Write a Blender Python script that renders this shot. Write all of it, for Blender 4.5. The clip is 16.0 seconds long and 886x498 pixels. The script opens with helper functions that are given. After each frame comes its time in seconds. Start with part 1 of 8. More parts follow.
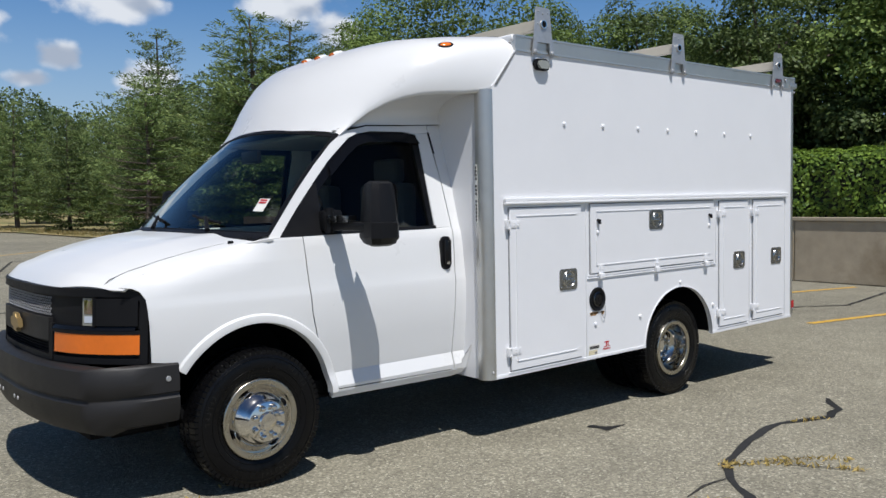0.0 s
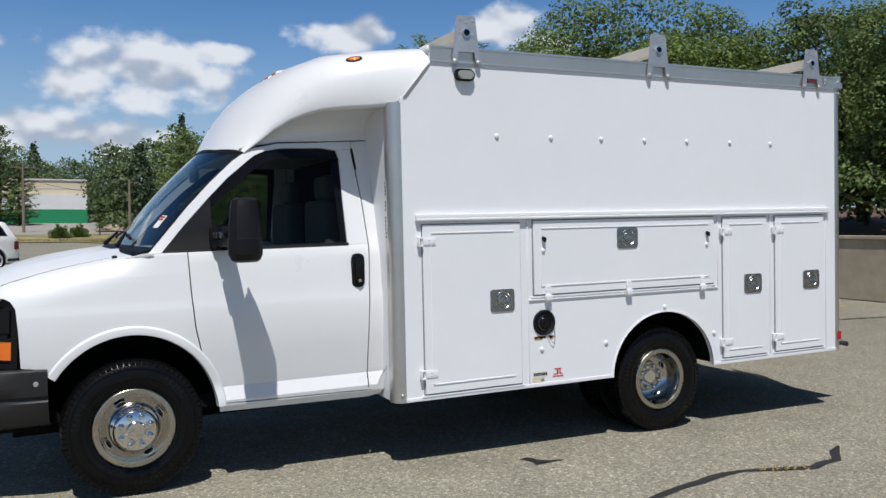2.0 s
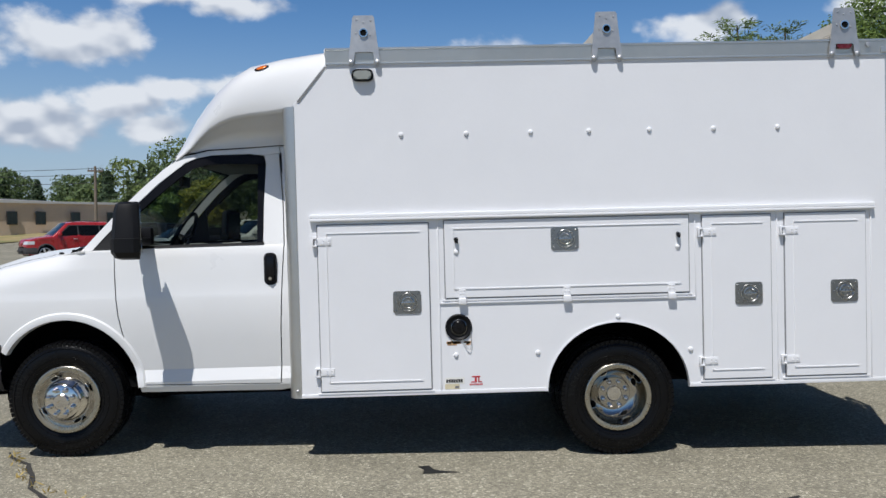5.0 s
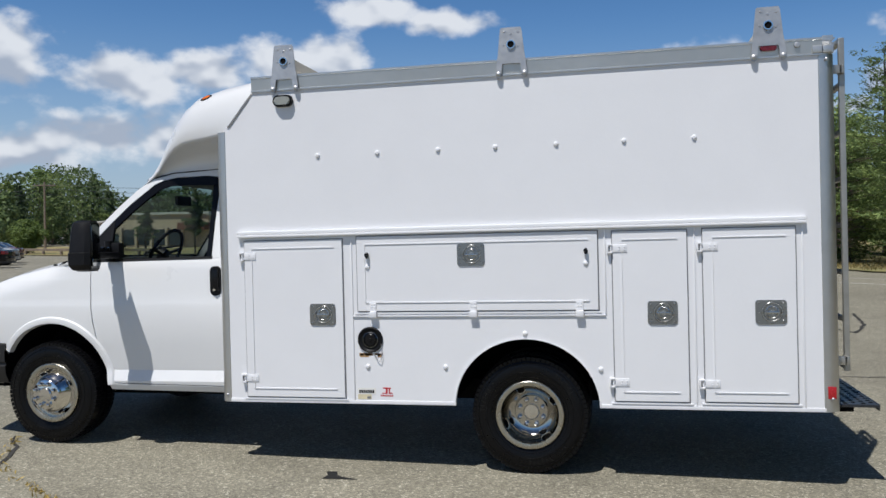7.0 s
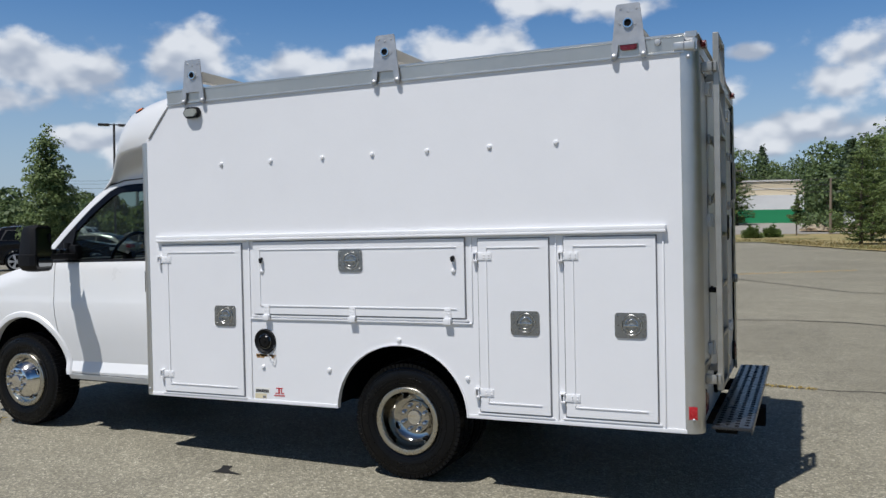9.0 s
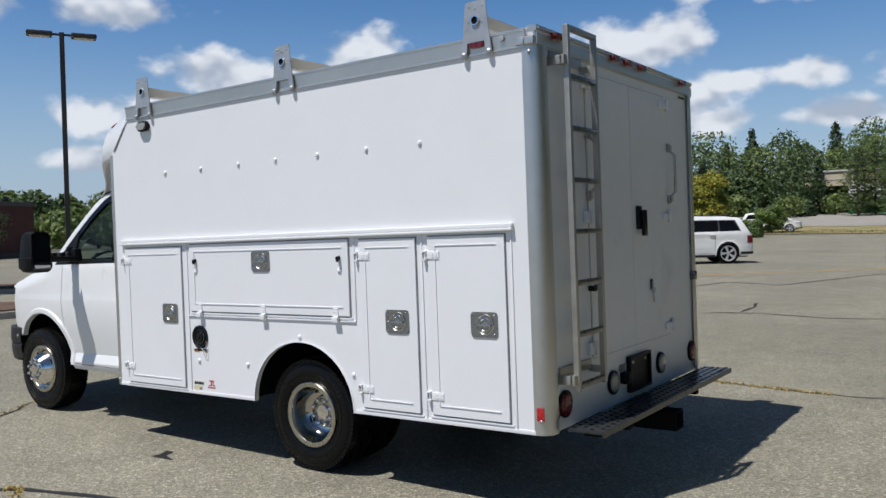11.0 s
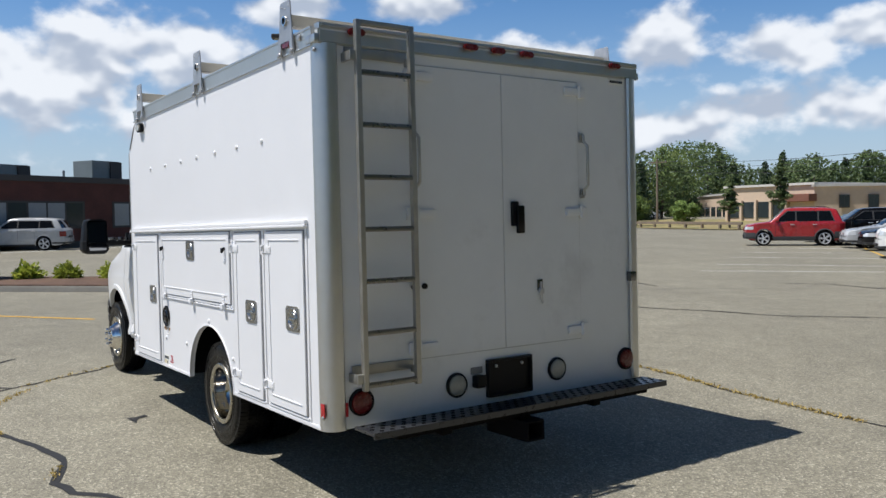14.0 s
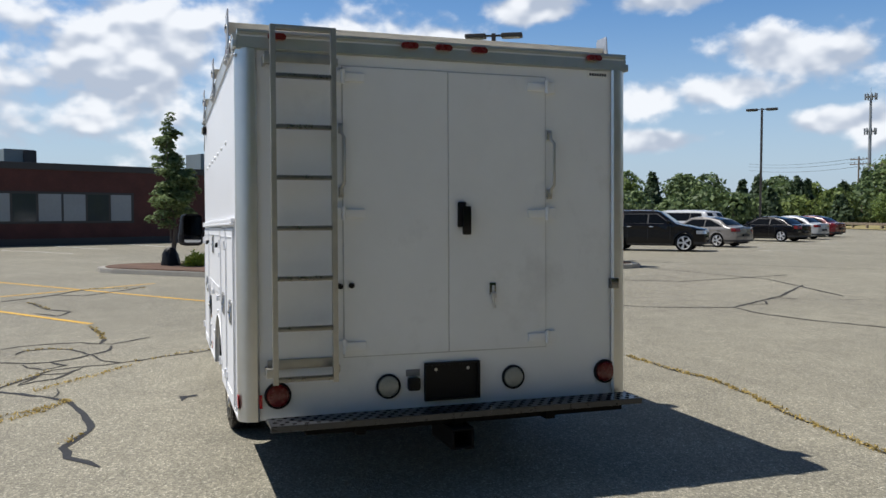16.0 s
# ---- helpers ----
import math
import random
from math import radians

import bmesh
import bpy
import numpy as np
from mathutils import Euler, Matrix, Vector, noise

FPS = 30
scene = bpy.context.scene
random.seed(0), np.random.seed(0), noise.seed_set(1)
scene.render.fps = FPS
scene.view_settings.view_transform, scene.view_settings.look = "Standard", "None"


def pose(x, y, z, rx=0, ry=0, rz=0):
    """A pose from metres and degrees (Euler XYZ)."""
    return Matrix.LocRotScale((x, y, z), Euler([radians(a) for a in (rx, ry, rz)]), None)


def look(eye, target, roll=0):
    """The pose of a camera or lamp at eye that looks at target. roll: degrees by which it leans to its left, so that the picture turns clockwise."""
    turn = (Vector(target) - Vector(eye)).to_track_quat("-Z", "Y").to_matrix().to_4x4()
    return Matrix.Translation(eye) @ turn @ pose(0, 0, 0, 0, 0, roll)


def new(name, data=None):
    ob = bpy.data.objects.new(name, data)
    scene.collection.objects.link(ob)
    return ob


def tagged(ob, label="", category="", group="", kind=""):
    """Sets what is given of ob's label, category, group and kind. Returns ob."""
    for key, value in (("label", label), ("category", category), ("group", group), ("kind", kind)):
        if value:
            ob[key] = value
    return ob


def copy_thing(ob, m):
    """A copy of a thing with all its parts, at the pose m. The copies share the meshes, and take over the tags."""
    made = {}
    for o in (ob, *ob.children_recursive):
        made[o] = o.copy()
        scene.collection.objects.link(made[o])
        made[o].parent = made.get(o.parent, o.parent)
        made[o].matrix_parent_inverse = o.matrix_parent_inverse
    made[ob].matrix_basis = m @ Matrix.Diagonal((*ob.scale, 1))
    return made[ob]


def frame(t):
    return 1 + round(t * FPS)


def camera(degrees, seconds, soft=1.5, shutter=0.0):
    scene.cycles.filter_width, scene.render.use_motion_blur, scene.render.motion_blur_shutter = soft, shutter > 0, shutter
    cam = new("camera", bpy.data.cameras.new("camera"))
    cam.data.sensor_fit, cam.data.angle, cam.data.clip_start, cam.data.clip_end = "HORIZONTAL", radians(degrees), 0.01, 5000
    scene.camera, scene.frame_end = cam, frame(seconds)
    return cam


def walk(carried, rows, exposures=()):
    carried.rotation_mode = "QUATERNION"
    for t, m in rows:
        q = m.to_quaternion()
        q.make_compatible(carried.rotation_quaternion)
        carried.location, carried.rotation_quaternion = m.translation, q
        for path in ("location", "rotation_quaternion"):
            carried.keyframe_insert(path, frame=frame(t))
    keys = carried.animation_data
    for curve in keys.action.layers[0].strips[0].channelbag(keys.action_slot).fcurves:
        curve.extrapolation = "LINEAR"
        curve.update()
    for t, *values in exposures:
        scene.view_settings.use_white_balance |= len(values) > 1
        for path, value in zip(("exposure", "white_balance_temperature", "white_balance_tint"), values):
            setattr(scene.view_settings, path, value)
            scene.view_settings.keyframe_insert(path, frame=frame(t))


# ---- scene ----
cam = camera(56.0, 16.0)
# The van stands a little nose-down on the lot; the rows are in the van's own axes.
VAN = pose(0, 0, -0.015, 0, -1.06, 0)
PATH = [
    (0, (-2.025, -4.885, 1.516), (-0.737, -3.359, 1.394), -1.1),
    (0.5, (-1.659, -5.115, 1.515), (-0.49, -3.496, 1.405), -0.5),
    (1, (-1.261, -5.385, 1.495), (-0.183, -3.703, 1.412), -0.8),
    (1.5, (-0.861, -5.565, 1.464), (0.115, -3.821, 1.396), -1.3),
    (2, (-0.416, -5.738, 1.468), (0.45, -3.937, 1.4), -1.2),
    (2.5, (0.031, -5.924, 1.445), (0.779, -4.07, 1.382), -1.4),
    (3, (0.47, -6.036, 1.418), (1.089, -4.135, 1.356), -1.5),
    (3.5, (0.897, -6.178, 1.44), (1.381, -4.239, 1.368), -1.5),
    (4, (1.329, -6.311, 1.436), (1.682, -4.343, 1.366), -1.5),
    (6.5, (3.628, -6.298, 1.413), (3.297, -4.326, 1.379), -1.4),
    (7, (4.085, -6.283, 1.413), (3.659, -4.329, 1.395), -1.4),
    (7.5, (4.518, -6.177, 1.427), (4.007, -4.243, 1.405), -1.1),
    (8, (4.931, -6.11, 1.451), (4.342, -4.199, 1.418), -1.1),
    (8.5, (5.376, -5.988, 1.471), (4.679, -4.114, 1.436), -1.2),
    (9, (5.785, -5.774, 1.476), (4.986, -3.941, 1.443), -1.2),
    (9.5, (6.199, -5.588, 1.464), (5.303, -3.8, 1.436), -1.3),
    (9.7, (6.376, -5.516, 1.459), (5.438, -3.75, 1.434), -1.6),
    (11.8, (7.897, -4.596, 1.471), (6.609, -3.067, 1.427), -1.5),
    (12, (8.043, -4.478, 1.486), (6.719, -2.98, 1.44), -1.3),
    (12.5, (8.409, -4.225, 1.469), (7.003, -2.803, 1.426), -0.6),
    (13, (8.72, -3.908, 1.461), (7.241, -2.562, 1.41), -0.3),
    (13.5, (8.946, -3.527, 1.469), (7.395, -2.266, 1.41), -0.5),
    (14, (9.188, -3.147, 1.447), (7.546, -2.007, 1.397), -1.3),
    (14.5, (9.4, -2.751, 1.444), (7.676, -1.738, 1.4), -1.7),
    (15, (9.554, -2.339, 1.459), (7.776, -1.424, 1.416), -1.4),
    (15.5, (9.757, -1.948, 1.443), (7.916, -1.167, 1.399), -0.5),
    (16, (9.917, -1.559, 1.445), (8.02, -0.926, 1.395), -0.3),
]
EXPOSURES = [(0, -0.15, 6180, 10), (8.0, -0.19, 6180, 10), (9.5, -0.20, 6180, 10), (12.5, -0.02, 6220, 10), (16, 0.12, 6340, 10)]
walk(cam, [(t, VAN @ look(eye, target, roll)) for t, eye, target, roll in PATH], EXPOSURES)

# ---- light ----
SUN_DIR = Vector((-0.196, -0.454, 1.0)).normalized()
world = bpy.data.worlds.new("sky")
scene.world = world
world.use_nodes = True
wn, wl = world.node_tree.nodes, world.node_tree.links
wn.clear()
w_out, w_bg = wn.new("ShaderNodeOutputWorld"), wn.new("ShaderNodeBackground")
w_sky = wn.new("ShaderNodeTexSky")
w_sky.sky_type, w_sky.sun_disc = "NISHITA", False
w_sky.sun_elevation, w_sky.sun_rotation = math.asin(SUN_DIR.z), math.atan2(SUN_DIR.x, SUN_DIR.y)
w_sky.air_density, w_sky.dust_density, w_sky.ozone_density = 1.0, 0.6, 2.0
w_bg.inputs["Strength"].default_value = 0.065
w_tc = wn.new("ShaderNodeTexCoord")
w_sep = wn.new("ShaderNodeSeparateXYZ")
wl.new(w_tc.outputs["Generated"], w_sep.inputs[0])


def wmath(op, a, b=None, clamp=False):
    n = wn.new("ShaderNodeMath")
    n.operation, n.use_clamp = op, clamp
    for k, v in enumerate((a, b)):
        if v is None:
            continue
        if isinstance(v, (int, float)):
            n.inputs[k].default_value = v
        else:
            wl.new(v, n.inputs[k])
    return n.outputs[0]


# cumulus: a belt of separate clouds round the horizon, scattered ones elsewhere
def wnoise(scale, detail, rough, offset, lift=0.0):
    m = wn.new("ShaderNodeMapping")
    m.inputs["Location"].default_value = (offset[0], offset[1], offset[2] + lift)
    m.inputs["Scale"].default_value = (1.0, 1.0, 1.5)
    n = wn.new("ShaderNodeTexNoise")
    n.inputs["Scale"].default_value, n.inputs["Detail"].default_value, n.inputs["Roughness"].default_value = scale, detail, rough
    wl.new(w_tc.outputs["Generated"], m.inputs[0]), wl.new(m.outputs[0], n.inputs["Vector"])
    return n.outputs["Fac"]


def wrange(v, a, b, c, d, smooth=True):
    n = wn.new("ShaderNodeMapRange")
    n.interpolation_type = "SMOOTHSTEP" if smooth else "LINEAR"
    for k, q in zip(("From Min", "From Max", "To Min", "To Max"), (a, b, c, d)):
        n.inputs[k].default_value = q
    wl.new(v, n.inputs["Value"])
    return n.outputs[0]


def wmix(fac, a, b):
    n = wn.new("ShaderNodeMix")
    n.data_type = "RGBA"
    wl.new(fac, n.inputs["Factor"])
    for k, q in (("A", a), ("B", b)):
        if isinstance(q, tuple):
            n.inputs[k].default_value = (*q, 1)
        else:
            wl.new(q, n.inputs[k])
    return n.outputs["Result"]


# each cloud: bearing (degrees left of +y), elevation, half width, half height
CLOUDS_EAST = [(-19.2, 13.0, 3.2, 1.1), (-15.7, 9.4, 1.3, 0.8), (-14.0, 8.0, 1.4, 0.6), (-20.6, 8.3, 2.4, 1.3), (-29.5, 13.4, 3.0, 1.2), (-33.2, 11.8, 1.6, 1.4),
               (-6.0, 10.2, 5.4, 2.4), (-10.5, 11.4, 2.2, 0.8), (-1.5, 9.0, 2.6, 1.2), (0.5, 6.4, 3.2, 1.3), (-4.0, 5.6, 3.6, 1.2), (3.4, 11.1, 1.3, 0.6),
               (6.2, 9.2, 2.2, 1.2), (2.2, 5.8, 3.0, 1.2), (11.5, 14.4, 3.6, 1.0), (16.8, 15.2, 3.4, 1.1),
               (11.6, 9.2, 2.4, 1.0), (10.2, 6.5, 3.2, 1.0), (15.7, 9.0, 1.8, 0.9), (17.3, 6.5, 2.4, 1.1)]
CLOUDS_WEST = [(21.8, 11.6, 4.2, 2.0), (19.0, 8.2, 3.0, 1.8), (25.5, 6.6, 5.5, 1.8), (28.0, 10.8, 3.6, 1.4), (33.0, 10.4, 4.4, 1.5), (34.0, 6.4, 4.6, 1.6), (40.6, 11.0, 4.2, 2.4), (40.4, 5.4, 4.6, 1.8),
               (45.6, 9.6, 2.4, 2.2), (50.4, 10.2, 3.6, 1.7), (52.6, 8.0, 3.8, 1.3), (46.2, 5.8, 3.2, 1.0), (57.8, 7.6, 2.6, 1.4), (57.0, 4.8, 3.2, 0.8), (56.0, 13.8, 4.0, 1.1), (65.5, 13.6, 3.6, 1.0), (72.0, 10.6, 5.0, 2.4), (71.5, 6.4, 5.0, 2.4), (80.0, 9.0, 6.5, 4.2), (92.0, 9.5, 8.5, 5.6), (103.0, 8.0, 7.0, 4.0)]
w_near = None
for az_, el_, hw_, hh_ in CLOUDS_EAST + CLOUDS_WEST:
    az_, el_ = radians(az_), radians(el_)
    c_ = Vector((-math.sin(az_) * math.cos(el_), math.cos(az_) * math.cos(el_), math.sin(el_)))
    m_ = wn.new("ShaderNodeMapping")
    m_.vector_type = "TEXTURE"
    m_.inputs["Location"].default_value = c_
    m_.inputs["Rotation"].default_value = (0, 0, math.atan2(c_.y, c_.x))
    m_.inputs["Scale"].default_value = (1.2, radians(hw_) * 1.12, radians(hh_) * 1.12)
    l_ = wn.new("ShaderNodeVectorMath")
    l_.operation = "LENGTH"
    wl.new(w_tc.outputs["Generated"], m_.inputs[0]), wl.new(m_.outputs[0], l_.inputs[0])
    if w_near is None:
        w_near = l_.outputs["Value"]
    else:
        n_ = wn.new("ShaderNodeMath")
        n_.operation = "SMOOTH_MIN"
        n_.inputs[2].default_value = 0.25
        wl.new(w_near, n_.inputs[0]), wl.new(l_.outputs["Value"], n_.inputs[1])
        w_near = n_.outputs[0]
CLOUD = (3.1, 1.7, 0.4)
w_big = wnoise(16.0, 8.0, 0.52, CLOUD)
w_soft, w_lift = wnoise(16.0, 2.5, 0.45, CLOUD), wnoise(16.0, 2.5, 0.45, CLOUD, 0.020)
w_body = wmath("ADD", wmath("MULTIPLY", wmath("SUBTRACT", 1.0, w_near), 0.80), wmath("MULTIPLY", wmath("SUBTRACT", w_big, 0.52), 1.9))
# beyond the belt only loose scattered clouds
w_loose = wrange(wmath("ADD", wmath("MULTIPLY", wnoise(4.4, 8.0, 0.54, CLOUD), 0.7), wmath("MULTIPLY", w_big, 0.3)), 0.60, 0.67, 0.0, 1.0)
w_far = wrange(w_sep.outputs[2], 0.26, 0.40, 0.0, 1.0)
w_cloud = wmath("MAXIMUM", wrange(w_body, -0.08, 0.40, 0.0, 1.0), wmath("MULTIPLY", w_loose, w_far))
# sunlit billows and greyer hollows and undersides; thin edges stay pale
w_relief = wmath("ADD", wmath("MULTIPLY", wmath("SUBTRACT", w_soft, w_lift), 2.6), wmath("SUBTRACT", wnoise(5.0, 3.0, 0.5, (1.0, 6.0, 2.0)), 0.5))
w_shade = wrange(wmath("ADD", w_relief, wmath("MULTIPLY", w_sep.outputs[2], 0.9)), -0.14, 0.40, 0.0, 1.0)
w_tone = wmix(w_shade, (6.9, 7.7, 9.1), (13.4, 13.6, 13.9))
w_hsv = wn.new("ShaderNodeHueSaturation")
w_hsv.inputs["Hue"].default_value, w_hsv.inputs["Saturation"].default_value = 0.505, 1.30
# blue dimmed towards the unseen zenith, to darken the shade below
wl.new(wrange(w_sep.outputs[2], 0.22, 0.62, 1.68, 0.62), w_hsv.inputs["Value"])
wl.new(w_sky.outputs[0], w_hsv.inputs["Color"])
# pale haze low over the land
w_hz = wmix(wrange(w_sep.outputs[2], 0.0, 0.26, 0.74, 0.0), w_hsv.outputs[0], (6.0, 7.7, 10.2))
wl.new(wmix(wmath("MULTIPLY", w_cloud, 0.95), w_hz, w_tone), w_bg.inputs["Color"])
wl.new(w_bg.outputs[0], w_out.inputs[0])

sun = new("sun", bpy.data.lights.new("sun", "SUN"))
sun.data.energy, sun.data.angle, sun.data.color = 5.0, radians(0.53), (1.0, 0.955, 0.895)
sun.matrix_world = look(SUN_DIR * 60, (0, 0, 0))

# ---- materials ----
def material(name, base, rough=0.5, metal=0.0, vary=0.12, scale=6.0, bump=0.0, bump_scale=60.0, coat=0.0, spec=0.5, coords="Object", rand=0.0, tint=None, tint_scale=0.7, tint_range=(0.5, 0.68)):
    """A surface with variation at two scales, an optional second colour in patches, and a fine relief."""
    m = bpy.data.materials.new(name)
    m.use_nodes = True
    n, l = m.node_tree.nodes, m.node_tree.links
    b = n["Principled BSDF"]
    b.inputs["Metallic"].default_value = metal
    b.inputs["Coat Weight"].default_value = coat
    b.inputs["Coat Roughness"].default_value = 0.06
    b.inputs["Specular IOR Level"].default_value = spec
    tc = n.new("ShaderNodeTexCoord")
    src = tc.outputs[coords]

    def tex(s, detail=4.0, ro=0.6):
        t = n.new("ShaderNodeTexNoise")
        t.inputs["Scale"].default_value, t.inputs["Detail"].default_value, t.inputs["Roughness"].default_value = s, detail, ro
        l.new(src, t.inputs["Vector"])
        return t.outputs["Fac"]

    def ramp(fac, a, b2):
        r = n.new("ShaderNodeMapRange")
        r.inputs["From Min"].default_value, r.inputs["From Max"].default_value = 0.25, 0.75
        r.inputs["To Min"].default_value, r.inputs["To Max"].default_value = a, b2
        l.new(fac, r.inputs["Value"])
        return r.outputs[0]

    def mult(a, b2):
        k = n.new("ShaderNodeMath")
        k.operation = "MULTIPLY"
        l.new(a, k.inputs[0])
        if isinstance(b2, float):
            k.inputs[1].default_value = b2
        else:
            l.new(b2, k.inputs[1])
        return k.outputs[0]
    big, small = tex(scale * 0.12), tex(scale)
    val = mult(ramp(big, 1 - vary, 1 + vary), ramp(small, 1 - vary * 0.7, 1 + vary * 0.7))
    if rand:
        oi = n.new("ShaderNodeObjectInfo")
        r = n.new("ShaderNodeMapRange")
        r.inputs["To Min"].default_value, r.inputs["To Max"].default_value = 1 - rand, 1 + rand
        l.new(oi.outputs["Random"], r.inputs["Value"])
        val = mult(val, r.outputs[0])
    hsv = n.new("ShaderNodeHueSaturation")
    hsv.inputs["Color"].default_value = (*base, 1)
    l.new(val, hsv.inputs["Value"])
    colour = hsv.outputs[0]
    if tint:
        t = n.new("ShaderNodeMapRange")
        t.inputs["From Min"].default_value, t.inputs["From Max"].default_value = tint_range
        l.new(tex(tint_scale, 6.0, 0.65), t.inputs["Value"])
        mx = n.new("ShaderNodeMix")
        mx.data_type = "RGBA"
        l.new(t.outputs[0], mx.inputs["Factor"]), l.new(colour, mx.inputs["A"])
        mx.inputs["B"].default_value = (*tint, 1)
        colour = mx.outputs["Result"]
    l.new(colour, b.inputs["Base Color"])
    l.new(ramp(small, max(0.02, rough - 0.06), min(1, rough + 0.06)), b.inputs["Roughness"])
    if bump:
        bp = n.new("ShaderNodeBump")
        bp.inputs["Strength"].default_value, bp.inputs["Distance"].default_value = min(1.0, bump), 0.01
        l.new(tex(bump_scale, 3.0), bp.inputs["Height"]), l.new(bp.outputs[0], b.inputs["Normal"])
    return m


def glass_material(name, tint, gloss=1.0):
    """A thin pane: lets tinted light through and mirrors by Fresnel."""
    m = bpy.data.materials.new(name)
    m.use_nodes = True
    n, l = m.node_tree.nodes, m.node_tree.links
    n.remove(n["Principled BSDF"])
    tr, gl, mx = n.new("ShaderNodeBsdfTransparent"), n.new("ShaderNodeBsdfGlossy"), n.new("ShaderNodeMixShader")
    lw, pw, ma = n.new("ShaderNodeLayerWeight"), n.new("ShaderNodeMath"), n.new("ShaderNodeMath")
    tr.inputs[0].default_value = (*tint, 1)
    gl.inputs["Roughness"].default_value = 0.02
    gl.inputs["Color"].default_value = (gloss, gloss, gloss, 1)
    # gloss grows from 4 % head-on to full at a grazing view
    pw.operation, pw.inputs[1].default_value = "POWER", 5.0
    ma.operation, ma.inputs[1].default_value, ma.inputs[2].default_value = "MULTIPLY_ADD", 0.95, 0.045
    lw.inputs["Blend"].default_value = 0.5
    l.new(lw.outputs["Facing"], pw.inputs[0]), l.new(pw.outputs[0], ma.inputs[0])
    l.new(ma.outputs[0], mx.inputs[0]), l.new(tr.outputs[0], mx.inputs[1]), l.new(gl.outputs[0], mx.inputs[2])
    l.new(mx.outputs[0], n["Material Output"].inputs[0])
    return m


def leaf_material(name, base, dark, rand=0.25):
    """Leaves with colour that changes from leaf to leaf and a little light through them."""
    m = bpy.data.materials.new(name)
    m.use_nodes = True
    n, l = m.node_tree.nodes, m.node_tree.links
    b = n["Principled BSDF"]
    ge, rp = n.new("ShaderNodeNewGeometry"), n.new("ShaderNodeValToRGB")
    rp.color_ramp.elements[0].color, rp.color_ramp.elements[1].color = (*dark, 1), (*base, 1)
    l.new(ge.outputs["Random Per Island"], rp.inputs[0])
    oi, hs, mr = n.new("ShaderNodeObjectInfo"), n.new("ShaderNodeHueSaturation"), n.new("ShaderNodeMapRange")
    mr.inputs["To Min"].default_value, mr.inputs["To Max"].default_value = 1 - rand, 1 + rand
    l.new(oi.outputs["Random"], mr.inputs["Value"]), l.new(mr.outputs[0], hs.inputs["Value"]), l.new(rp.outputs[0], hs.inputs["Color"])
    l.new(hs.outputs[0], b.inputs["Base Color"])
    b.inputs["Roughness"].default_value = 0.55
    b.inputs["Specular IOR Level"].default_value = 0.3
    tl, mx = n.new("ShaderNodeBsdfTranslucent"), n.new("ShaderNodeMixShader")
    l.new(hs.outputs[0], tl.inputs[0])
    mx.inputs[0].default_value = 0.3
    l.new(b.outputs[0], mx.inputs[1]), l.new(tl.outputs[0], mx.inputs[2]), l.new(mx.outputs[0], n["Material Output"].inputs[0])
    return m


M_WHITE = material("white vehicle paint", (0.76, 0.76, 0.755), 0.32, vary=0.015, scale=3, coat=0.35)
M_BOX = material("white painted aluminium", (0.80, 0.80, 0.81), 0.42, vary=0.02, scale=4, bump=0.05, bump_scale=40)
# the flanks' white with the rear's shade put in: darker and less blue
M_REAR_SHADED = material("rear white darkened for shade", (0.72, 0.725, 0.71), 0.4, vary=0.035, scale=5, tint=(0.55, 0.55, 0.53), tint_scale=2.0, tint_range=(0.55, 0.85))
M_ALU = material("mill aluminium", (0.58, 0.575, 0.55), 0.36, metal=0.85, vary=0.06, scale=12, bump=0.05, bump_scale=90)
M_GALV = material("galvanised steel", (0.50, 0.50, 0.50), 0.45, metal=0.7, vary=0.14, scale=25)
M_CHROME = material("polished stainless", (0.72, 0.70, 0.66), 0.10, metal=1.0, vary=0.03, scale=9)
M_BRUSHED = material("brushed stainless", (0.18, 0.185, 0.185), 0.24, metal=1.0, vary=0.06, scale=30)
M_BLACK = material("black plastic", (0.007, 0.007, 0.008), 0.5, spec=0.22, vary=0.15, scale=20, bump=0.08, bump_scale=300)
M_GLOSSBLACK = material("gloss black plastic", (0.006, 0.006, 0.007), 0.2, spec=0.25, vary=0.1)
M_BUMPER = material("faded dark grey plastic", (0.017, 0.016, 0.016), 0.5, spec=0.35, vary=0.12, scale=9, bump=0.1, bump_scale=250)
M_RUBBER = material("tyre rubber", (0.0035, 0.0035, 0.004), 0.30, spec=0.20, vary=0.18, scale=14, bump=0.15, bump_scale=120)
M_DARK = material("dark underbody", (0.007, 0.007, 0.0075), 0.9, vary=0.2, spec=0.1)
M_STEPPAINT = material("dark painted steel", (0.026, 0.0275, 0.031), 0.30, vary=0.2, scale=18, spec=0.5, tint=(0.12, 0.12, 0.125), tint_scale=9, tint_range=(0.66, 0.78))
M_AMBER = material("amber lens", (0.78, 0.17, 0.012), 0.16, vary=0.06, scale=40, coat=0.6)
M_RED = material("red lens", (0.13, 0.006, 0.008), 0.28, vary=0.08, scale=40, coat=0.2)
M_REDREF = material("red reflector", (0.42, 0.015, 0.02), 0.25, vary=0.1, scale=80)
M_CLEAR = material("clear lamp lens", (0.30, 0.30, 0.26), 0.16, vary=0.08, scale=60, coat=0.7)
M_HEADGLASS = material("pale lamp glass", (0.55, 0.60, 0.68), 0.12, vary=0.05, coat=0.5)
M_GOLD = material("dull gold", (0.42, 0.29, 0.12), 0.35, metal=0.6)
M_GREYCLOTH = material("grey seat cloth", (0.12, 0.118, 0.115), 0.9, vary=0.15, scale=40, bump=0.1)
